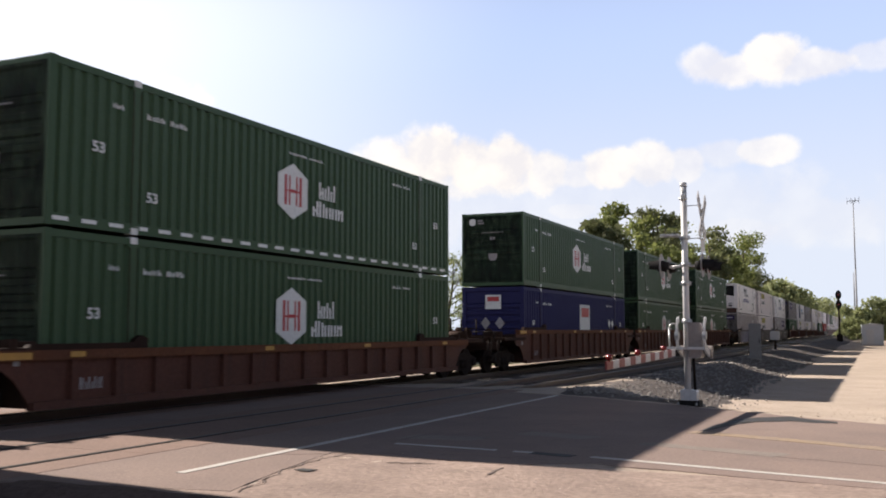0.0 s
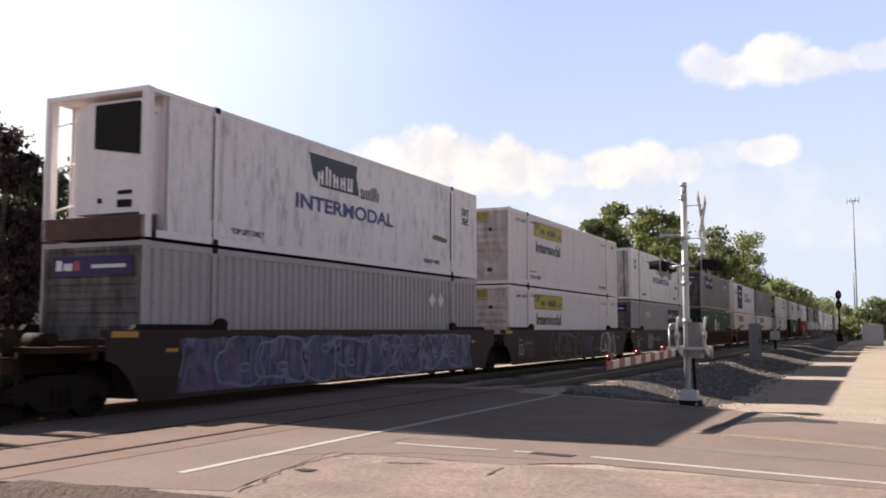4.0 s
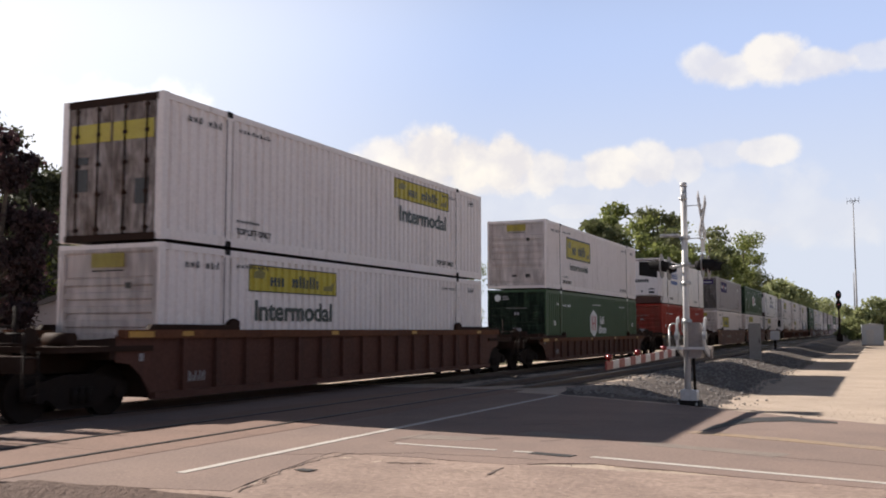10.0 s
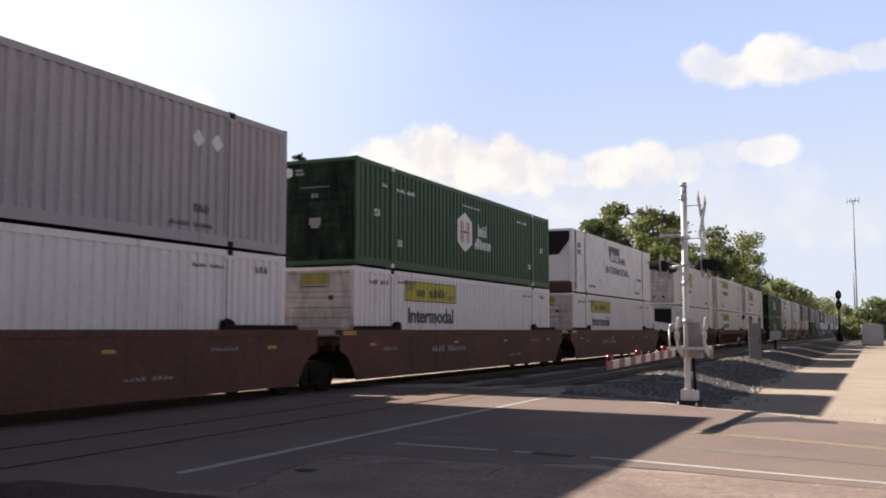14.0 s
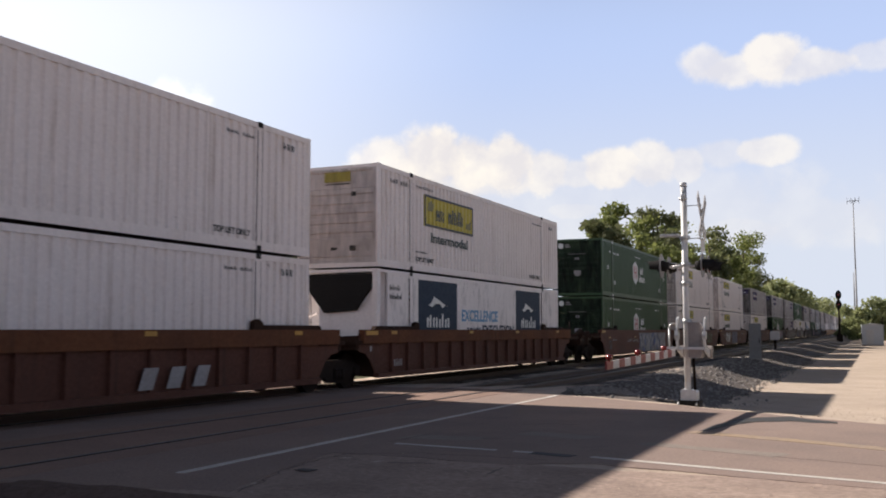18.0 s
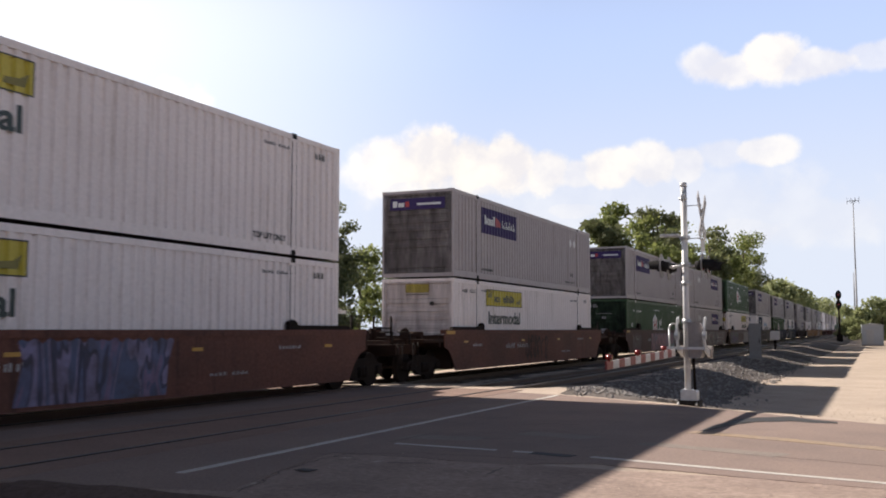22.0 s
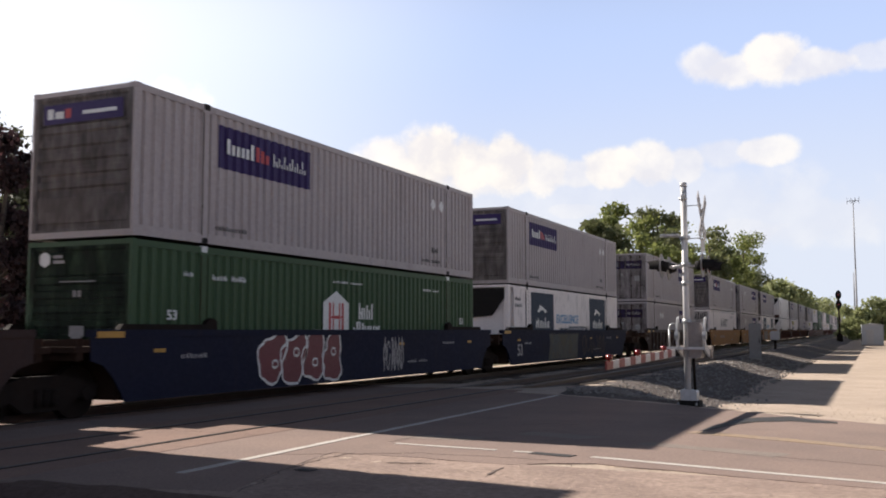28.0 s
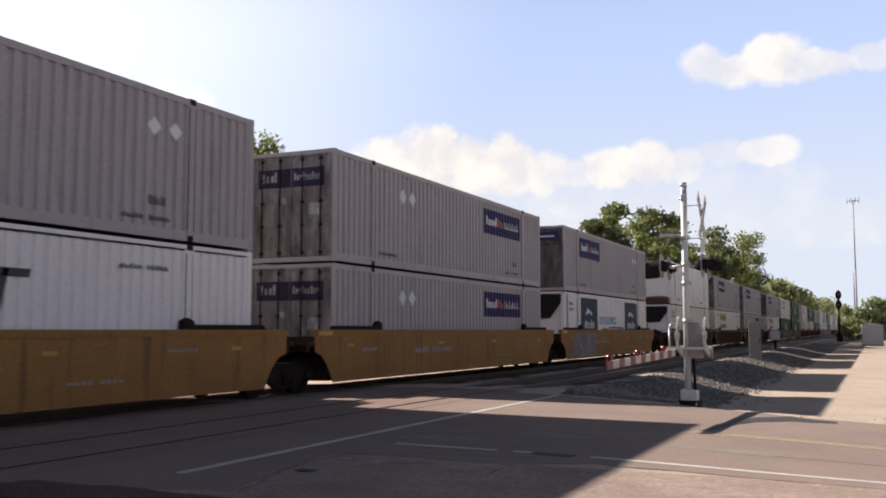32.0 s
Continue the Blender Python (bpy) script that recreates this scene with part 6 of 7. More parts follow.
LOADS = """-2 H H br; -1 H H br; 0 HW H br; 1 H B br; 2 H H br; 3 H H br; 4 PB FP dk; 5 J J dk; 6 P FR dk; 7 FT H br; 8 KR J br; 9 W J br; 10 JD J br; 11 JF H br; 12 M R gr; 13 F JF sb; 14 H J sb; 15 PC J sb
16 JF E br; 17 J J br; 18 JF K br; 19 H H sb; 20 J J sb; 21 J J sb; 22 F J sb; 23 F H sd; 24 FD FD sd; 25 HD JR sd; 26 F KR dk; 27 F H bl; 28 F K bl; 29 FD FD dr; 30 F S ye; 31 FD FD ye; 32 F K ye
33 C C br; 34 F J br; 35 F FD br; 36 F J sb; 37 J H sb; 38 H H sb; 39 J J br; 40 H J br; 41 F H br; 42 J J sb; 43 F J sb; 44 H H sb; 45 J J br; 46 F F br; 47 J J br; 48 H H sb; 49 F J sb; 50 J J sb"""
TAGS = {4: [(0.8, 15.2, "mural_lilac", 0, 0.05), (2.0, 14.6, "mural_lilac", 9, ("sprayl", 8))], 5: [(4.3, 8.9, "black", 5, ("bruise", 4)), (12.3, 14.7, "ink", 6, ("decal", 2)), (9.2, 10.6, "sprayp", 17, 0.04), (0.3, 2.2, "bruise", 18, 0.03)],
        6: [(3.2, 4.6, "spray", 7, 0.06), (9.8, 13.4, "spray", 8, 0.07)],
        12: [(8.3, 15.8, "mural_dark", 0, 0.05), (8.6, 15.6, "black", 12, 0.13), (6.3, 7.5, "sprayg", 35, 0.14), (0.4, 5.2, "bruise", 21, 0.05)],
        19: [(7.1, 14.4, "mural_blue", 0, 0.04), (15.0, 15.9, "spray", 33, 0.05)], 20: [(2.7, 6.0, "mural_pale", 0, 0.04), (11.2, 13.8, "sprayg", 13, 0.08)],
        21: [(2.4, 5.0, "decal", 14, 0.1), (6.2, 9.8, "mural_lilac", 0, 0.04)], 22: [(6.4, 9.0, "black", 16, 0.09)],
        23: [(5.2, 12.4, "mural_pink", 0, 0), (12.6, 15.6, "grime", 38, ("bruise", 4)), (0.4, 2.4, "bruise", 22, 0.07)],
        24: [(2.2, 16.2, "mural_white", 0, 0.06), (0.5, 2.0, "bruise", 34, 0.06)],
        25: [(0.2, 9.4, "mural_purple", 0, 0.06), (5.6, 9.2, "grimebrown", 40, ("bruise", 3)), (9.6, 15.9, "mural_pale", 0, 0.04)],
        26: [(3, 8, "steel", 27, 0.1)], 27: [(3.8, 7.2, "maroon", 24, ("decal", 4)), (9.4, 10.6, "spray", 41, 0.05)], 28: [(4.2, 8.4, "mural_slate", 0, 0.05), (9.0, 13.0, "black", 25, 0.08)],
        29: [(1.0, 8.0, "grimebrown", 28, 0.07), (8.4, 14.0, "grimebrown", 42, 0.05)], 32: [(0.6, 4.4, "mural_pale", 0, 0.05)]}
LOW = {-2, -1, 0, 11, 12}    # cars with low sides
NUMBERS = {19: "53", 5: "53", 6: "53", 28: "53", 30: "53"}
BREAK = {1, 4, 7, 10, 11, 12, 13, 16, 19, 22, 23, 26, 29, 30, 33, 36, 39, 42, 45, 48, 51}    # units that begin a new car
for k in range(33, 51):
    FIRST[k] = FIRST[k - 1] + (23.4 if k in BREAK else 19.5)

MADE, TRAIN = {}, []


def load(code):
    """A container of that design, built once and copied after."""
    if code not in MADE:
        MADE[code] = DESIGNS[code]()
        return MADE[code]
    return copy_thing(MADE[code], Matrix.Identity(4))


for entry in LOADS.replace("\n", ";").split(";"):
    num, upper, lower, style = entry.split()
    k = int(num)
    carriage = well_car(style, k in BREAK or k == -2, k + 1 in BREAK, TAGS.get(k, ()), NUMBERS.get(k), 1.22 if k in LOW else 1.55, 0.36 if 16 <= k <= 18 else 0.16, k in (17, 20))
    TRAIN.append((carriage, FIRST[k], 0.0))
    TRAIN.append((load(lower), FIRST[k], 0.36))
    TRAIN.append((load(upper), FIRST[k], 0.415 + CH))


# ---- crossing signal and lineside things ----
def ring_disc(bm, x, y, z, r, thick, seg=24):
    """A round plate facing along x."""
    bm_prism(bm, [(y + r * math.cos(2 * math.pi * i / seg), z + r * math.sin(2 * math.pi * i / seg)) for i in range(seg)], "x", x, x + thick)


def crossing_signal():
    root = thing("crossing_signal", "silver crossing-signal mast with crossbuck, red flashers and lowered striped gate", "crossing signal", at=pose(-3.62, 20.4, -0.02))

    def mast(bm):
        bm_tube(bm, (0, 0, 0.28), (-0.01, 0, 4.62), 0.07, 0.066, 16)
        bm_tube(bm, (-0.01, 0, 4.62), (-0.01, 0, 4.7), 0.075, 0.07, 16)
    part("mast", mast_bm(mast), M["alu"], root, "weathered silver pole")
    for z in (3.52, 2.95, 2.55, 1.75):
        bm = bmesh.new()
        bm_tube(bm, (0, 0, z - 0.05), (0, 0, z + 0.05), 0.085, seg=16)
        bm_box(bm, -0.11, 0.11, -0.03, 0.03, z - 0.035, z + 0.035)
        part("clamp", bm, M["galv"], root)
    bm = bmesh.new()
    bm_tube(bm, (-0.01, -0.075, 4.35), (-0.01, -0.06, 4.52), 0.05, seg=12)
    bm_tube(bm, (-0.01, -0.085, 4.33), (-0.01, -0.085, 4.36), 0.09, seg=16)
    part("bell", bm, M["galv"], root, "small grey bell")
    bm = bmesh.new()
    bm_prism(bm, [(-0.13, 0.1), (0.2, 0.1), (0.2, 0.28), (0.17, 0.31), (-0.1, 0.33), (-0.13, 0.3)], "y", -0.16, 0.16)
    part("base_box", bm, M["alu"], root, "pale grey junction box")
    bm = bmesh.new()
    bm_box(bm, -0.18, 0.26, -0.2, 0.2, -0.25, 0.1)
    part("foundation", bm, M["dark"], root, "dark foundation")
    for x in (-0.17, 0.2):
        bm = bmesh.new()
        bm_tube(bm, (x, -0.2, 0.0), (x, -0.18, 0.06), 0.025, seg=8)
        part("bolt", bm, M["galv"], root)
    # crossbuck on the road side, edge nearly on
    for lean in (1, -1):
        bm = bmesh.new()
        d, w = 0.43, 0.08
        bm_prism(bm, [(-d - w, 3.95 - lean * d + lean * w), (-d + w, 3.95 - lean * d - lean * w), (d + w, 3.95 + lean * d - lean * w), (d - w, 3.95 + lean * d + lean * w)], "x", 0.36 + 0.012 * lean, 0.375 + 0.012 * lean)
        board = part("crossbuck_board", bm, M["gatewhite"], root, "white crossbuck board")
        bm = bmesh.new()
        for i in range(7):
            c = -0.33 + 0.11 * i
            bm_prism(bm, [(c - 0.03, 3.95 + lean * c - 0.03), (c + 0.03, 3.95 + lean * c - 0.03), (c + 0.03, 3.95 + lean * c + 0.03), (c - 0.03, 3.95 + lean * c + 0.03)], "x", 0.378 + 0.012 * lean, 0.381 + 0.012 * lean)
        tagged(part("lettering_bar", bm, M["ink"], board), kind="stuff")
    bm = bmesh.new()
    bm_prism(bm, [(-0.22, 3.2), (0.22, 3.2), (0.22, 3.46), (-0.22, 3.46)], "x", 0.36, 0.372)
    part("track_count_plate", bm, M["gatewhite"], root, "small white plate below the crossbuck")
    for z in (3.5, 4.2):
        bm = bmesh.new()
        bm_tube(bm, (0, 0, z), (0.37, 0, z), 0.01, seg=6)
        part("bracket", bm, M["galv"], root)
    bm = bmesh.new()
    bm_tube(bm, (-0.52, 0, 3.58), (0, 0, 3.56), 0.035, seg=8)
    bm_box(bm, -0.5, -0.12, -0.16, 0.16, 3.56, 3.6)
    part("side_arm", bm, M["alu"], root, "flat silver plate on a side arm")
    # flashing lamps, two facing each way along the road
    for side, x in ((-1, -0.42), (1, 0.42)):
        for y in (-0.4, 0.4):
            bm = bmesh.new()
            ring_disc(bm, x - 0.006, y, 2.9, 0.26, 0.012, 28)
            back = part("lamp_background", bm, M["castgrey"], root, "round lamp background")
            bm = bmesh.new()
            bm_tube(bm, (x, y, 2.9), (x - side * 0.15, y, 2.9), 0.12, 0.08, 18)
            part("lamp_housing", bm, M["dark"], back)
            bm = bmesh.new()
            ring_disc(bm, x + side * 0.012, y, 2.9, 0.115, 0.012, 24)
            part("lens", bm, M["lens"], back, "red lens")
            # hood: open half-round visor
            bm = bmesh.new()
            prev = None
            for i in range(15):
                a = math.radians(-35 + 250 * i / 14)
                row = [bm.verts.new((x + side * e, y + r * math.cos(a), 2.9 + r * math.sin(a))) for e, r in ((0.01, 0.13), (0.34 - 0.1 * abs(math.cos(a)), 0.1), (0.34 - 0.1 * abs(math.cos(a)), 0.093), (0.01, 0.123))]
                if prev:
                    for j in range(4):
                        bm.faces.new((prev[j], prev[(j + 1) % 4], row[(j + 1) % 4], row[j]))
                prev = row
            part("hood", bm, M["dark"], back, "black lamp hood")
        bm = bmesh.new()
        bm_tube(bm, (x - side * 0.12, -0.42, 2.9), (x - side * 0.12, 0.42, 2.9), 0.03, seg=8)
        bm_tube(bm, (0, 0, 2.93), (x - side * 0.12, 0, 2.9), 0.03, seg=8)
        part("lamp_arm", bm, M["alu"], root)
    # gate machine
    bm = bmesh.new()
    bm_prism(bm, [(0.06, 0.98), (0.3, 0.98), (0.34, 1.08), (0.34, 1.64), (0.3, 1.72), (0.06, 1.72)], "y", -0.2, 0.2)
    mach = part("gate_machine", bm, M["taupe"], root, "dull grey gate machine housing")
    bm = bmesh.new()
    bm_box(bm, 0.1, 0.3, -0.215, -0.2, 1.12, 1.62)
    part("cover", bm, M["taupe"], mach, "bolted cover")
    for x in (-0.16, 0.4):
        bm = bmesh.new()
        pts = [(0.9, 0.95), (0.55, 0.98), (0.1, 1.05), (-0.25, 1.12), (-0.42, 1.3), (-0.42, 1.62), (-0.3, 1.8), (-0.1, 1.84), (-0.06, 1.74), (-0.24, 1.68), (-0.3, 1.55), (-0.28, 1.34), (-0.15, 1.24), (0.2, 1.18), (0.9, 1.1)]
        bm_prism(bm, [(y * 0.75, z) for y, z in pts][::-1], "x", x - 0.02, x + 0.02)
        arm = part("counterweight_arm", bm, M["alu"], root, "bent counterweight arm")
        bm = bmesh.new()
        ring_disc(bm, x - 0.05, 0.42, 1.1, 0.13, 0.1, 20)
        part("counterweight", bm, M["taupe"], arm, "round grey counterweight")
        bm = bmesh.new()
        ring_disc(bm, x - 0.04, -0.25, 1.45, 0.09, 0.08, 20)
        part("pivot_disc", bm, M["galv"], arm)
    bm = bmesh.new()
    bm_box(bm, -0.4, 0.42, -0.3, -0.14, 1.16, 1.21)
    part("crossbar", bm, M["alu"], root, "flat steel bar")
    bm = bmesh.new()
    for i in range(9):
        a0, a1 = math.pi * i / 9, math.pi * (i + 1) / 9
        bm_tube(bm, (-0.26 - 0.09 * math.cos(a0), -0.1, 1.58 + 0.12 * math.sin(a0)), (-0.26 - 0.09 * math.cos(a1), -0.1, 1.58 + 0.12 * math.sin(a1)), 0.02, seg=8, cap=False)
    bm_tube(bm, (-0.35, -0.1, 1.58), (-0.35, -0.1, 1.2), 0.02, seg=8)
    bm_tube(bm, (-0.17, -0.1, 1.58), (-0.17, -0.1, 1.2), 0.02, seg=8)
    part("conduit", bm, M["galv"], root, "looped flexible conduit")
    bm = bmesh.new()
    bm_tube(bm, (0.14, 0.03, 0.3), (0.12, 0.03, 1.0), 0.03, seg=10)
    part("cable_pipe", bm, M["steel"], root, "dark cable pipe")
    # lowered gate arm across the far lane
    tip, foot = Vector((-0.25, -5.7, 1.0)), Vector((-0.16, -0.55, 1.1))
    n = 14
    arm = None
    for i in range(n):
        a, b = foot.lerp(tip, i / n), foot.lerp(tip, (i + 1) / n)
        h0, h1 = (0.075 - 0.01 * (i + e) / n for e in (0, 1))
        bm = bmesh.new()
        vs = [bm.verts.new(p) for c, h in ((a, h0), (b, h1)) for p in ((c.x - 0.015, c.y, c.z - h), (c.x + 0.015, c.y, c.z - h), (c.x + 0.015, c.y, c.z + h), (c.x - 0.015, c.y, c.z + h))]
        for f in ((0, 1, 2, 3), (7, 6, 5, 4), (0, 4, 5, 1), (1, 5, 6, 2), (2, 6, 7, 3), (3, 7, 4, 0)):
            bm.faces.new([vs[j] for j in f])
        seg = part("gate_stripe", bm, M["gatered"] if i % 2 else M["gatewhite"], root, "red stripe of the gate arm" if i % 2 else "white stripe of the gate arm")
        arm = arm or seg
    for y in (-5.5, -3.62, -1.55):
        k = (y - foot.y) / (tip.y - foot.y)
        c = foot.lerp(tip, k)
        bm = bmesh.new()
        bm_tube(bm, (c.x - 0.05, c.y, c.z + 0.13), (c.x + 0.05, c.y, c.z + 0.13), 0.042, seg=16)
        bm_box(bm, c.x - 0.02, c.x + 0.02, c.y - 0.03, c.y + 0.03, c.z + 0.05, c.z + 0.1)
        part("gate_lamp", bm, M["lens"], root, "small red gate lamp")
    return root


def mast_bm(fn):
    bm = bmesh.new()
    fn(bm)
    return bm


crossing_signal()


def relay_cabinet(x, y, w, h, label):
    z = ballast_level(x, y)
    root = thing("relay_cabinet", label, "cabinet", at=pose(x, y, z, 0, 0, 8))
    bm = bmesh.new()
    bm_prism(bm, [(-w / 2, 0.0), (w / 2, 0.0), (w / 2, h - 0.05), (w / 2 - 0.05, h), (-w / 2 + 0.05, h), (-w / 2, h - 0.05)], "y", -0.25, 0.25)
    body = part("body", bm, M["castgrey"], root)
    bm = bmesh.new()
    bm_box(bm, -w / 2 + 0.05, w / 2 - 0.05, -0.275, -0.25, 0.15, h - 0.12)
    door = part("door", bm, M["castgrey"], root, "flat grey door")
    bm = bmesh.new()
    bm_box(bm, w / 2 - 0.14, w / 2 - 0.1, -0.3, -0.275, h * 0.45, h * 0.58)
    part("handle", bm, M["dark"], door)
    bm = bmesh.new()
    bm_box(bm, -w / 2 - 0.06, w / 2 + 0.06, -0.31, 0.31, -0.2, 0.03)
    part("plinth", bm, M["stone"], root)
    return root


relay_cabinet(-6.82, 61.8, 0.72, 2.2, "tall silver trackside relay cabinet standing on ballast")


def post_box(x, y):
    z = ballast_level(x, y)
    root = thing("track_box", "small grey trackside box on a dark post", "track box", at=pose(x, y, z))
    bm = bmesh.new()
    bm_tube(bm, (0, 0, -0.2), (0, 0, 0.95), 0.13, 0.12, 10)
    part("post", bm, M["steel"], root)
    bm = bmesh.new()
    bm_prism(bm, [(-0.4, 0.85), (0.4, 0.85), (0.4, 1.55), (0.3, 1.65), (-0.3, 1.65), (-0.4, 1.55)], "y", -0.25, 0.25)
    part("box", bm, M["alu"], root, "grey steel box")


post_box(-8.3, 91.0)


def block_signal(x, y):
    z = ballast_level(x, y)
    root = thing("railway_signal", "tall black railway signal with a mast, heads and ladder", "railway signal", at=pose(x, y, z))
    bm = bmesh.new()
    bm_tube(bm, (0, 0, 0), (0, 0, 9.0), 0.16, 0.12, 12)
    part("mast", bm, M["steel"], root)
    for zz in (8.2, 6.5):
        bm = bmesh.new()
        bm_prism(bm, [(0.5 * math.cos(2 * math.pi * i / 20), zz + 1.0 * math.sin(2 * math.pi * i / 20) * 0.82) for i in range(20)], "y", -0.32, -0.27)
        head = part("signal_head", bm, M["dark"], root, "black oval signal head")
        bm = bmesh.new()
        bm_tube(bm, (0, -0.33, zz), (0, -0.75, zz), 0.2, seg=14)
        part("hood", bm, M["dark"], head)
        bm = bmesh.new()
        bm_tube(bm, (0, -0.7, zz), (0, -0.77, zz), 0.16, seg=14)
        part("lamp", bm, M["signalred"], head, "glowing red signal lamp")
    bm = bmesh.new()
    for sx in (-0.2, 0.2):
        bm_tube(bm, (sx, 0.3, 0), (sx, 0.3, 8.6), 0.025, seg=5)
    for i in range(22):
        bm_tube(bm, (-0.2, 0.3, 0.4 + 0.38 * i), (0.2, 0.3, 0.4 + 0.38 * i), 0.018, seg=5)
    part("ladder", bm, M["steel"], root)
    bm = bmesh.new()
    bm_box(bm, -0.5, 0.5, -0.4, 0.4, 0, 1.3)
    part("base_cabinet", bm, M["steel"], root)


block_signal(-5.7, 180.9)


def signal_hut(x, y):
    z = level(x, y)
    root = thing("signal_hut", "small pale grey equipment hut beside the line", "hut", at=pose(x, y, z, 0, 0, 4))
    bm = bmesh.new()
    bm_box(bm, -1.45, 1.45, -1.2, 1.2, 0.15, 3.0)
    wall = part("wall", bm, M["hut"], root)
    bm = bmesh.new()
    bm_prism(bm, [(-1.6, 3.0), (1.6, 3.0), (1.5, 3.12), (0, 3.35), (-1.5, 3.12)], "y", -1.35, 1.35)
    part("roof", bm, M["alu"], root)
    bm = bmesh.new()
    bm_box(bm, -0.9, 0.1, -1.24, -1.2, 0.2, 2.4)
    part("door", bm, M["alu"], root, "flat metal door")
    bm = bmesh.new()
    bm_box(bm, -1.5, 1.5, -1.25, 1.25, -0.2, 0.16)
    part("plinth", bm, M["stone"], root)


signal_hut(-0.4, 156.8)


def radio_mast(x, y, h, antenna, label):
    root = thing("radio_mast", label, "mast", at=pose(x, y, level(x, y)))
    bm = bmesh.new()
    bm_tube(bm, (0, 0, 0), (0, 0, h * 0.5), 0.26, 0.19, 8)
    bm_tube(bm, (0, 0, h * 0.5), (0, 0, h), 0.17, 0.1, 8)
    # lighter grey than steel, distance haze put into the pole's colour
    part("pole", bm, M["castgrey"], root)
    if antenna:
        bm = bmesh.new()
        bm_tube(bm, (-1.5, 0, h - 0.2), (1.5, 0, h - 0.2), 0.09, seg=6)
        for x in (-1.45, -0.5, 0.5, 1.45):
            bm_tube(bm, (x, 0, h - 0.9), (x, 0, h + 0.7), 0.07, seg=6)
        part("antenna", bm, M["steel"], root, "bar of short aerials")


radio_mast(-4.2, 274.6, 37.0, True, "tall thin radio mast with a bar of aerials")
radio_mast(-4.5, 262.0, 16.8, False, "plain dark pole beside the mast")


# ---- trees ----
def tree(x, y, height, spread, seed, kind="leaf", label="leafy green tree beyond the railway", leaves=3200, size=0.34, low=0.25, base=None):
    rnd = random.Random(seed)
    z0 = level(x, y) if base is None else base
    root = thing("tree", label, "tree", "trees", at=pose(x, y, z0))
    bm = bmesh.new()
    top = height * 0.9
    p, r = Vector((0, 0, -0.2)), 0.022 * height + 0.05
    trunk = [p.copy()]
    for i in range(6):
        q = p + Vector((rnd.uniform(-0.3, 0.3), rnd.uniform(-0.3, 0.3), top / 6))
        bm_tube(bm, p, q, r * (1 - i / 7), r * (1 - (i + 1) / 7), 8, False)
        p = q
        trunk.append(p.copy())
    clumps = []
    for i in range(15):
        h = height * (low + (0.92 - low) * (i + rnd.random()) / 15)
        j = min(5, int(h / top * 6))
        start = trunk[j].lerp(trunk[j + 1], min(1, max(0, h / top * 6 - j))) * 1.0
        start.z = h * 0.86
        a = rnd.uniform(0, 6.28) + i * 2.4
        u = (h / height - low) / (1 - low)
        reach = spread * (0.35 + 0.65 * math.sin(math.pi * min(1, 0.18 + 0.75 * u))) * rnd.uniform(0.55, 1.0)
        end = Vector((start.x + reach * math.cos(a) * 0.8, start.y + reach * math.sin(a) * 0.8, h + rnd.uniform(0, 0.05) * height))
        bm_tube(bm, start, end, r * 0.3, r * 0.08, 6, False)
        rc = spread * rnd.uniform(0.2, 0.42)
        clumps.append((end, rc))
        if rnd.random() < 0.6:
            clumps.append((start.lerp(end, 0.55) + Vector((0, 0, rc * 0.3)), rc * 0.8))
    clumps.append((Vector((trunk[-1].x, trunk[-1].y, height - spread * 0.26)), spread * 0.3))
    part("trunk", bm, M["bark"], root)
    gen = np.random.default_rng(seed)
    weights = np.array([c[1] ** 2 for c in clumps])
    pick = gen.choice(len(clumps), leaves, p=weights / weights.sum())
    cen = np.array([c[0][:] for c in clumps])[pick]
    rad = np.array([c[1] for c in clumps])[pick]
    d = gen.normal(size=(leaves, 3))
    d /= np.linalg.norm(d, axis=1)[:, None]
    pos = cen + d * (rad * (0.2 + 1.0 * gen.random(leaves) ** 0.8 + 0.35 * (gen.random(leaves) < 0.12)))[:, None] * np.array([1, 1, 0.7])
    # break the clumps into sprays of leaves
    sprig = np.sin(pos[:, 0] * 3.1 + seed) * np.sin(pos[:, 1] * 2.7 + 2 * seed) * np.sin(pos[:, 2] * 3.4) 
    pos = pos[sprig > -0.28]
    leaves = len(pos)
    u = gen.normal(size=(leaves, 3))
    u /= np.linalg.norm(u, axis=1)[:, None]
    w = np.cross(u, gen.normal(size=(leaves, 3)))
    w /= np.linalg.norm(w, axis=1)[:, None]
    s = (size * (0.5 + 0.9 * gen.random(leaves)))[:, None]
    verts = np.concatenate([pos - u * s, pos + w * s * 0.55, pos + u * s, pos - w * s * 0.55], axis=1).reshape(-1, 3)
    me = bpy.data.meshes.new("crown")
    idx = np.arange(leaves * 4).reshape(-1, 4)
    me.from_pydata(verts.tolist(), [], idx.tolist())
    me.materials.append(M[kind])
    tagged(part("crown", me, None, root), kind="stuff")
    return root


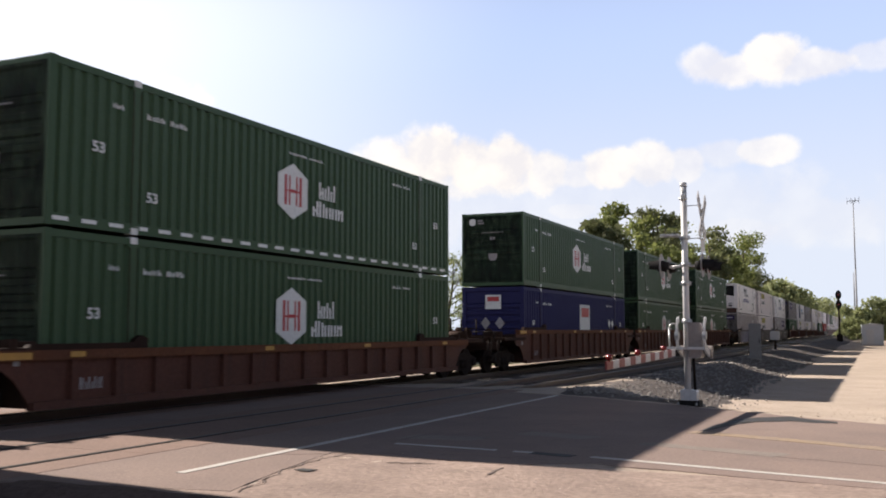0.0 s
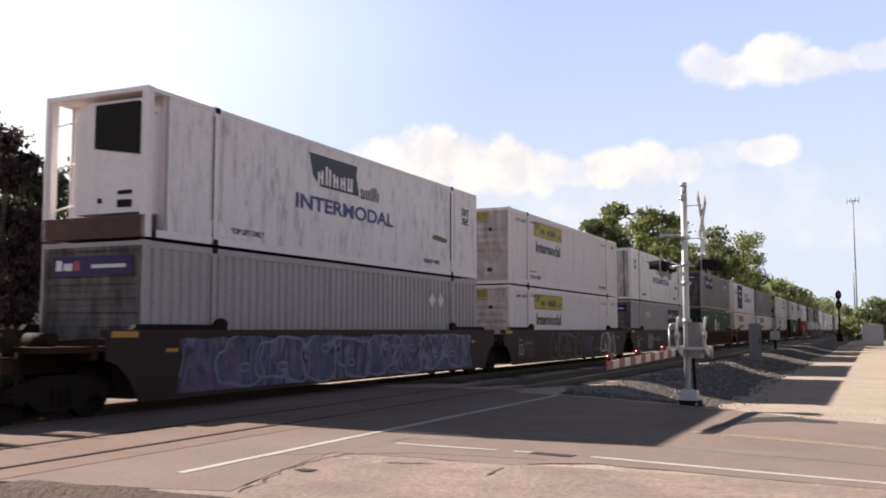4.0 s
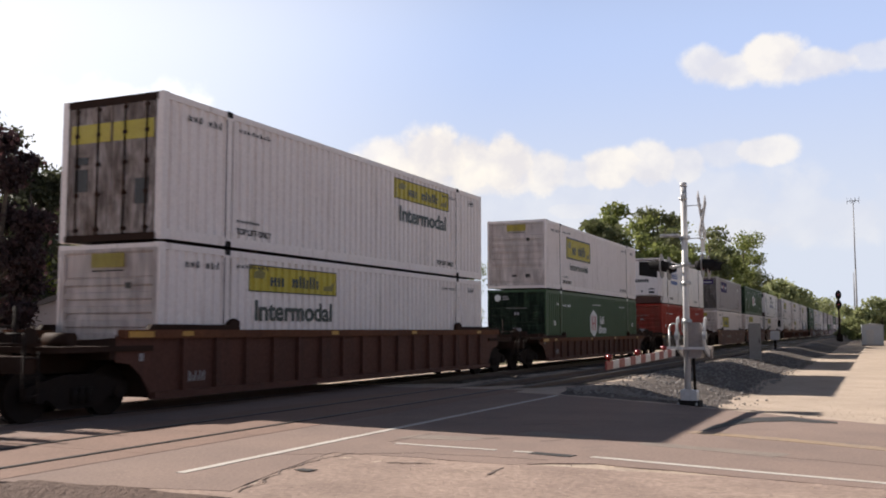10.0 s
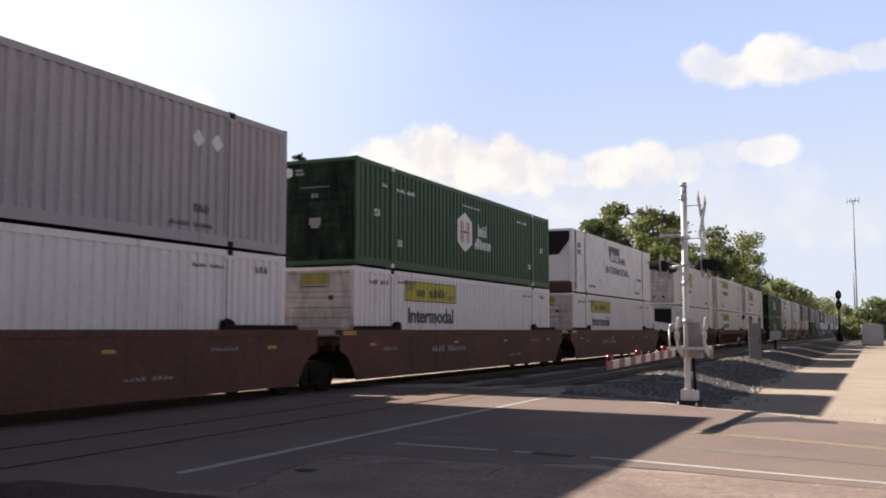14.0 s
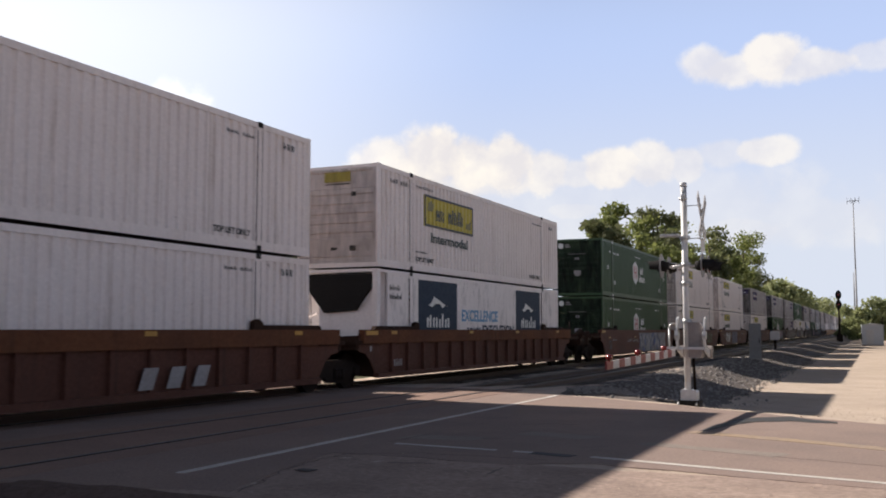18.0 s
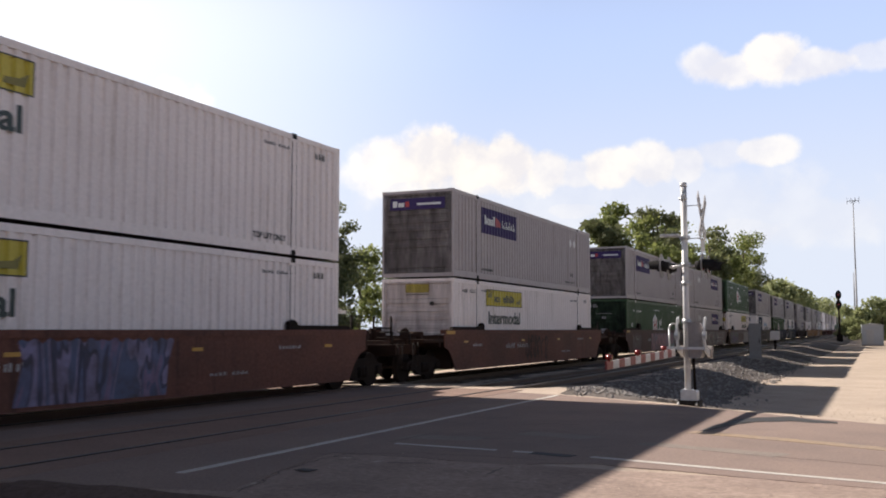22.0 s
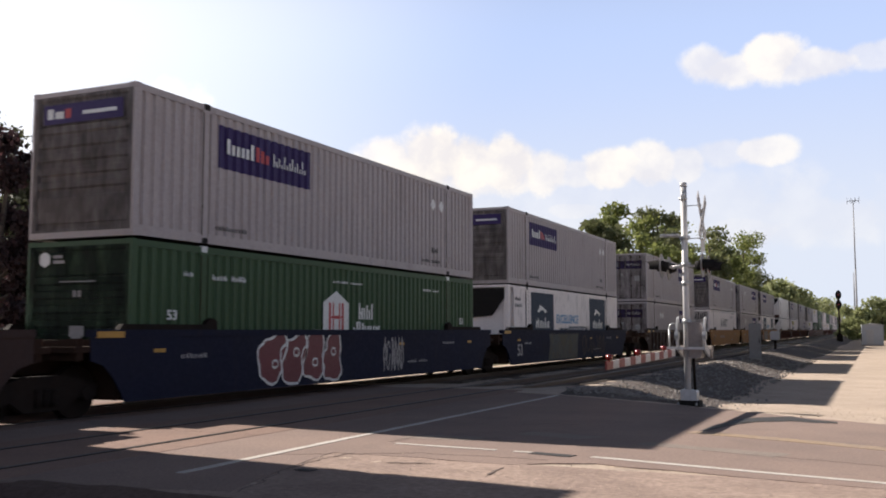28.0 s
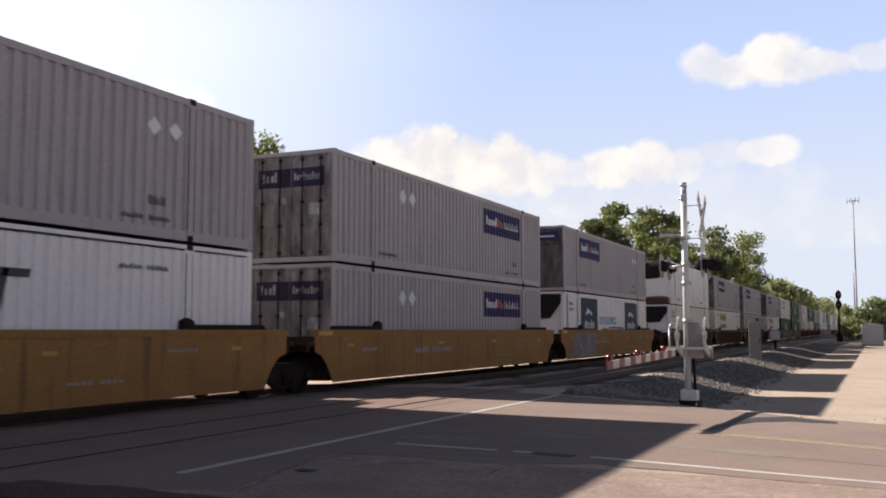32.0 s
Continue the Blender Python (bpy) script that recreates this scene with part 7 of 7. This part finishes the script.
far_label = "leafy green tree behind the railway line"
for i, (x, y, h, sp) in enumerate([(-26.0, 98.6, 13.4, 3.6), (-27.0, 108.1, 16.6, 4.2), (-28.0, 124.1, 16.4, 5.0), (-27.0, 134.8, 19.2, 5.0), (-28.5, 147, 18.0, 5.2), (-28.0, 158.2, 20.2, 5.6), (-27.0, 177.0, 20.6, 6.2),
                                   (-28, 196, 20.5, 6.4), (-28.0, 228.0, 24.6, 7.2), (-28, 250, 21.5, 6.0), (-22.5, 92.4, 9.5, 3.0), (-22.5, 119.2, 11.6, 3.6), (-22.5, 140, 12.5, 4.0), (-22.5, 158.2, 13.4, 4.2), (-22.5, 180, 14, 4.4), (-22.5, 205, 14.0, 4.5)]):
    tree(x, y, h + 0.4, sp, 40 + i, "leaf" if i % 3 else "leafdark", far_label, 6500, 0.3, 0.12)
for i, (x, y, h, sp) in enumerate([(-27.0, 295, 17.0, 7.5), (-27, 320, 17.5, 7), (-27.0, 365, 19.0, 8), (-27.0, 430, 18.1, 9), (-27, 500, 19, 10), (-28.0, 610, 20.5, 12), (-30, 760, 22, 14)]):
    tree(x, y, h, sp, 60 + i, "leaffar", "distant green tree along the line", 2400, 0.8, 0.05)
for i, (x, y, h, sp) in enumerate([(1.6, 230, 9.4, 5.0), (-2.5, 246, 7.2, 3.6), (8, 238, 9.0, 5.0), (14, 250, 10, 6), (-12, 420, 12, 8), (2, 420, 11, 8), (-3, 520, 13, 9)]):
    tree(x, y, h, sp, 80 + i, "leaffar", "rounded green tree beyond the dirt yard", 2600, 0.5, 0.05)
# yard trees behind the houses; the leafshade ones carry shade in their colour
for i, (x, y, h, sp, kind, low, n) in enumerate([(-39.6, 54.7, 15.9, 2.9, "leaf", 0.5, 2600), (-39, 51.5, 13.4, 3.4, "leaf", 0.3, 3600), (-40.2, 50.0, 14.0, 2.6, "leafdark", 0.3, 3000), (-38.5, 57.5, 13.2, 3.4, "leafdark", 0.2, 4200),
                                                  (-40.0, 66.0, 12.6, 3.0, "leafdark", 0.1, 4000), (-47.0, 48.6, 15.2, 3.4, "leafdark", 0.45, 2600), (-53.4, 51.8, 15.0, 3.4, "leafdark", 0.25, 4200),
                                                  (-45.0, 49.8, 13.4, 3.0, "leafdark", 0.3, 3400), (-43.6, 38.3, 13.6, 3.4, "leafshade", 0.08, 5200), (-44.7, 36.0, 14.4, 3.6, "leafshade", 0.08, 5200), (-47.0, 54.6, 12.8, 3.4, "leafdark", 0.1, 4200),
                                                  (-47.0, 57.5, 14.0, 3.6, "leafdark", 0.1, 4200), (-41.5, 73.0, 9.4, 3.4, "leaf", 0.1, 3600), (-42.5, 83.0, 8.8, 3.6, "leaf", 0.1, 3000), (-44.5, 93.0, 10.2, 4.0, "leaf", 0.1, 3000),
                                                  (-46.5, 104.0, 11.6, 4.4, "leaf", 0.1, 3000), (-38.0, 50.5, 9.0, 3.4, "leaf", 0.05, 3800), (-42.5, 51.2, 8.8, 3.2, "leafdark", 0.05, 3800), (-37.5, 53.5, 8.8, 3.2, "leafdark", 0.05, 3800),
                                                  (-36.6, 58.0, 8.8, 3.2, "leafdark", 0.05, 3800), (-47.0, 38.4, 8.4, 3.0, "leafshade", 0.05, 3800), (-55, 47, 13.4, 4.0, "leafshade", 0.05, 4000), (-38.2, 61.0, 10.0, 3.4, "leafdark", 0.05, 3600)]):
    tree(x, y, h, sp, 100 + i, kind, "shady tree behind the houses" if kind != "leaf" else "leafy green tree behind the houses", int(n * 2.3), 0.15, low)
for i, (x, y, h, sp) in enumerate([(-41.6, 43.3, 8.2, 2.4), (-42.6, 42.0, 7.0, 1.9), (-40.9, 44.9, 7.9, 2.1), (-43.4, 40.9, 6.6, 1.6)]):
    tree(x, y, h, sp, 140 + i, "leaflight", "small sunlit yellow-green tree behind a house roof", 6500, 0.16, 0.15)


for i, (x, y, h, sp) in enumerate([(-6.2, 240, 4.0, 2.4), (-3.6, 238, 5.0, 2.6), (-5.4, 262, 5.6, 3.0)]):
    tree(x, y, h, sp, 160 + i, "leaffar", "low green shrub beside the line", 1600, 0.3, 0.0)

tree(-33.0, 27.6, 10.2, 2.2, 171, "leafplum", "dark purple-leaved plum tree beside the houses", 26000, 0.11, 0.0)


def spruce(x, y, height, spread, seed, label):
    """A conifer with drooping tiers of needle sprays."""
    rnd = random.Random(seed)
    root = thing("tree", label, "tree", "trees", at=pose(x, y, level(x, y)))
    bm = bmesh.new()
    bm_tube(bm, (0, 0, -0.2), (0.2, 0.1, height), 0.26, 0.03, 8, False)
    verts, faces = [], []
    for i in range(150):
        u = (i + rnd.random()) / 150
        z = height * (0.08 + 0.91 * u)
        reach = spread * (1.02 - u) ** 0.75 * rnd.uniform(0.55, 1.1)
        a = i * 2.4 + rnd.uniform(-0.4, 0.4)
        d = Vector((math.cos(a), math.sin(a), 0))
        side = Vector((-d.y, d.x, 0))
        pts = [Vector((0, 0, z)) + d * reach * f + Vector((0, 0, reach * (0.12 * f - 0.5 * f * f + 0.22 * f ** 4))) for f in (0, 0.35, 0.7, 1.0)]
        for p, q in zip(pts, pts[1:]):
            bm_tube(bm, p, q, 0.035, 0.02, 5, False)
        for k in range(34):
            f = rnd.random() ** 0.7 * 3
            j = min(2, int(f))
            p = pts[j].lerp(pts[j + 1], f - j) + side * rnd.uniform(-0.28, 0.28) * (1.1 - f / 4)
            w = (d * rnd.uniform(0.2, 1) + side * rnd.uniform(-0.8, 0.8) + Vector((0, 0, rnd.uniform(-1.3, 0.2)))).normalized()
            s, t = w * rnd.uniform(0.22, 0.42), w.cross(Vector((rnd.uniform(-1, 1), rnd.uniform(-1, 1), rnd.uniform(-1, 1)))).normalized() * 0.07
            n = len(verts)
            verts += [p[:], (p + s * 0.5 + t)[:], (p + s)[:], (p + s * 0.5 - t)[:]]
            faces.append((n, n + 1, n + 2, n + 3))
    part("trunk", bm, M["bark"], root)
    me = bpy.data.meshes.new("crown")
    me.from_pydata(verts, [], faces)
    me.materials.append(M["needle"])
    tagged(part("crown", me, None, root), kind="stuff")


spruce(-41.4, 63.2, 16.2, 4.6, 181, "tall grey-green spruce with drooping branches behind the houses")
tree(-37.4, 33.2, 10.6, 2.3, 173, "leafshade", "leafy tree behind the small house, shade put into its leaf colour", 14000, 0.13, 0.08)
tree(-35.5, 27.0, 10.5, 2.6, 172, "leafdark", "shady tree beside the houses", 5200, 0.21, 0.0)


# ---- houses ----
def window(parent, u0, u1, z0, z1, v):
    bm = bmesh.new()
    bm_box(bm, u0 - 0.08, u1 + 0.08, v - 0.03, v + 0.03, z0 - 0.08, z1 + 0.08)
    w = part("window", bm, M["trim"], parent, "white window frame")
    for k in range(2):
        bm = bmesh.new()
        zm = z0 + (z1 - z0) * k / 2
        bm_box(bm, u0, u1, v - 0.045, v - 0.032, zm + 0.03, zm + (z1 - z0) / 2 - 0.03)
        part("pane", bm, M["pane"], w, "dark pane")


def gable_wing(parent, u0, u1, v0, v1, eave, ridge, wall, over=0.35, board="shingle"):
    """A wing with its gable towards -v: u across, v deep."""
    um = (u0 + u1) / 2
    bm = bmesh.new()
    bm_prism(bm, [(u0, 0), (u1, 0), (u1, eave), (um, ridge - 0.12), (u0, eave)], "y", v0, v1)
    w = part("wall", bm, wall, parent)
    sl = (ridge - eave) / (um - u0)
    for sgn, e in ((-1, u0), (1, u1)):
        bm = bmesh.new()
        o = e + sgn * over
        bm_prism(bm, [(o, eave - over * sl), (um, ridge), (um, ridge + 0.14), (o, eave - over * sl + 0.14)], "y", v0 - over, v1 + over)
        part("roof", bm, M["shingle"], parent, "grey shingle roof slope")
        bm = bmesh.new()
        bm_prism(bm, [(o, eave - over * sl - 0.1), (um, ridge - 0.1), (um, ridge + 0.08), (o, eave - over * sl + 0.08)], "y", v0 - over - 0.03, v0 - over - 0.002)
        part("barge_board", bm, M[board], parent, "pale barge board" if board == "trim" else "dark barge board")
    return w


def houses():
    h = thing("house", "low pale-sided house with a grey shingle roof and front gable", "house", at=pose(-32.4, 34.1, -0.5, 0, 0, 40.8))
    gable_wing(h, -2.9, 2.9, 0, 7.5, 3.05, 5.1, M["siding"], board="trim")
    for i in range(11):
        bm = bmesh.new()
        bm_box(bm, -2.88, 2.88, -0.02, 0.004, 0.3 + 0.25 * i, 0.32 + 0.25 * i)
        if 0.3 + 0.25 * i < 3.0:
            part("siding_lap", bm, M["siding"], h)
        else:
            bm.free()
    window(h, 1.0, 2.3, 1.2, 2.5, -0.02)
    # long wing to the side with its eave to the street
    bm = bmesh.new()
    bm_box(bm, 2.9, 10.6, 0.6, 6.6, 0, 3.05)
    part("wall", bm, M["pinkwall"], h, "cream-pink wall")
    bm = bmesh.new()
    a = [(0.3, 0.2, 2.98), (10.95, 0.2, 2.98), (10.95, 7.0, 2.98), (0.3, 7.0, 2.98)]
    r = [(0.3, 3.6, 4.92), (8.4, 3.6, 4.92)]
    vs = [bm.verts.new(p) for p in a + r]
    for f in ((0, 1, 5, 4), (1, 2, 5), (2, 3, 4, 5), (0, 4, 3), (3, 2, 1, 0)):
        bm.faces.new([vs[i] for i in f])
    part("roof", bm, M["shingle"], h, "grey hipped shingle roof")
    bm = bmesh.new()
    bm_box(bm, 2.9, 10.98, 0.14, 0.2, 2.86, 3.02)
    part("gutter", bm, M["trim"], h, "white gutter")
    window(h, 4.2, 5.2, 1.0, 2.2, 0.58)
    window(h, 7.4, 8.6, 1.0, 2.2, 0.58)
    bm = bmesh.new()
    bm_tube(bm, (6.2, 2.6, 4.2), (6.2, 2.6, 4.95), 0.09, seg=8)
    bm_box(bm, 6.05, 6.35, 2.45, 2.75, 4.9, 5.05)
    part("vent_pipe", bm, M["steel"], h, "dark roof vent")
    p = thing("house", "small grey gabled house with a dark roof", "house", at=pose(-33.3, 31.75, -0.5, 0, 0, 43))
    gable_wing(p, -3.2, 2.9, 0, 4.0, 2.35, 3.5, M["siding"])
    window(p, 1.5, 2.3, 1.1, 2.1, -0.02)
    bm = bmesh.new()
    bm_box(bm, -1.2, -0.2, -0.05, 0.02, 0.1, 2.1)
    part("door", bm, M["pane"], p, "dark front door")
    g = thing("house", "pale low house in the shade of trees", "house", at=pose(-40.0, 30.6, -0.5, 0, 0, 50))
    gable_wing(g, -3.5, 3.5, 0, 6, 2.6, 4.2, M["pinkwall"])
    window(g, -1.4, -0.3, 0.9, 2.0, -0.02)


houses()

# plain dark unseen banks added to close the place behind and beside the camera: low by the road, tall along the line
bm = bmesh.new()
bm_prism(bm, [(22.0, -0.9), (30.0, -0.9), (29.0, 2.4), (26.0, 3.2), (23.5, 2.4)], "y", -90, 48)
solid("backdrop", bm, M["grass"], "plain low green bank, unseen, added to close the place behind", "backdrop", kind="structure")
# tall unseen bank cuts the sky light that reaches the far train
bm = bmesh.new()
bm_prism(bm, [(11.0, -0.9), (34.0, -0.9), (30.0, 9.0), (20.0, 12.0), (13.0, 10.5), (11.2, 5.0)], "y", 48, 225)
solid("backdrop", bm, M["grass"], "plain dark bank, unseen, added to block sky light beside the line", "backdrop", kind="structure")


def parked_car(x, y, turn):
    root = thing("car", "dark parked car in front of the houses", "car", at=pose(x, y, level(x, y), 0, 0, turn))
    bm = bmesh.new()
    bm_prism(bm, [(-2.25, 0.3), (2.2, 0.3), (2.28, 0.5), (2.25, 0.78), (1.2, 0.95), (-1.0, 1.0), (-2.2, 0.98), (-2.3, 0.6)], "x", -0.86, 0.86)
    body = part("body", bm, M["black"], root)
    bm = bmesh.new()
    lo = [(-0.8, 1.15, 0.94), (0.8, 1.15, 0.94), (0.8, -1.95, 0.98), (-0.8, -1.95, 0.98)]
    hi = [(-0.64, 0.35, 1.46), (0.64, 0.35, 1.46), (0.64, -1.55, 1.48), (-0.64, -1.55, 1.48)]
    vs = [bm.verts.new(p) for p in lo + hi]
    for i in range(4):
        bm.faces.new((vs[i], vs[(i + 1) % 4], vs[4 + (i + 1) % 4], vs[4 + i]))
    bm.faces.new(vs[4:])
    bm.faces.new(vs[3::-1])
    bmesh.ops.recalc_face_normals(bm, faces=bm.faces)
    part("cabin", bm, M["pane"], root, "dark window glass")
    bm = bmesh.new()
    bm_prism(bm, [(-0.6, 1.475), (0.6, 1.475), (0.55, 1.52), (-0.55, 1.52)], "y", -1.55, 0.35)
    part("roof", bm, M["alu"], root, "pale roof panel")
    for sx in (-1, 1):
        for yy in (-1.4, 1.4):
            bm = bmesh.new()
            bm_prism(bm, [(yy + u, 0.33 + w) for u, w in disc_outline(0.33, 18)], "x", *sorted((sx * 0.7, sx * 0.89)))
            w = part("wheel", bm, M["dark"], root, "black tyre")
            bm = bmesh.new()
            bm_prism(bm, [(yy + u, 0.33 + w) for u, w in disc_outline(0.19, 14)], "x", *sorted((sx * 0.885, sx * 0.9)))
            part("rim", bm, M["galv"], w, "grey rim")
        for yy, mat, lab in ((-2.3, "lens", "red tail lamp"), (2.22, "dash", "clear headlight")):
            bm = bmesh.new()
            bm_box(bm, *sorted((sx * 0.5, sx * 0.8)), yy - 0.03, yy + 0.04, 0.66, 0.82)
            part("light", bm, M[mat], root, lab)


parked_car(-27.8, 30.0, 43.0)


# ---- movement ----
def travelled(t):
    """Metres that the train has run by t seconds; it slows slightly."""
    u = t / 32.0
    return 20.32777 * t - 0.6113518 * t * (u - 1) - 0.069 * t * (u - 1) * (u - 0.5)


def motions():
    times = [2.0 * i for i in range(17)]
    for ob, start, z in TRAIN:
        walk(ob, [(t, pose(TRACKS[0], start - travelled(t), z)) for t in times])


motions()
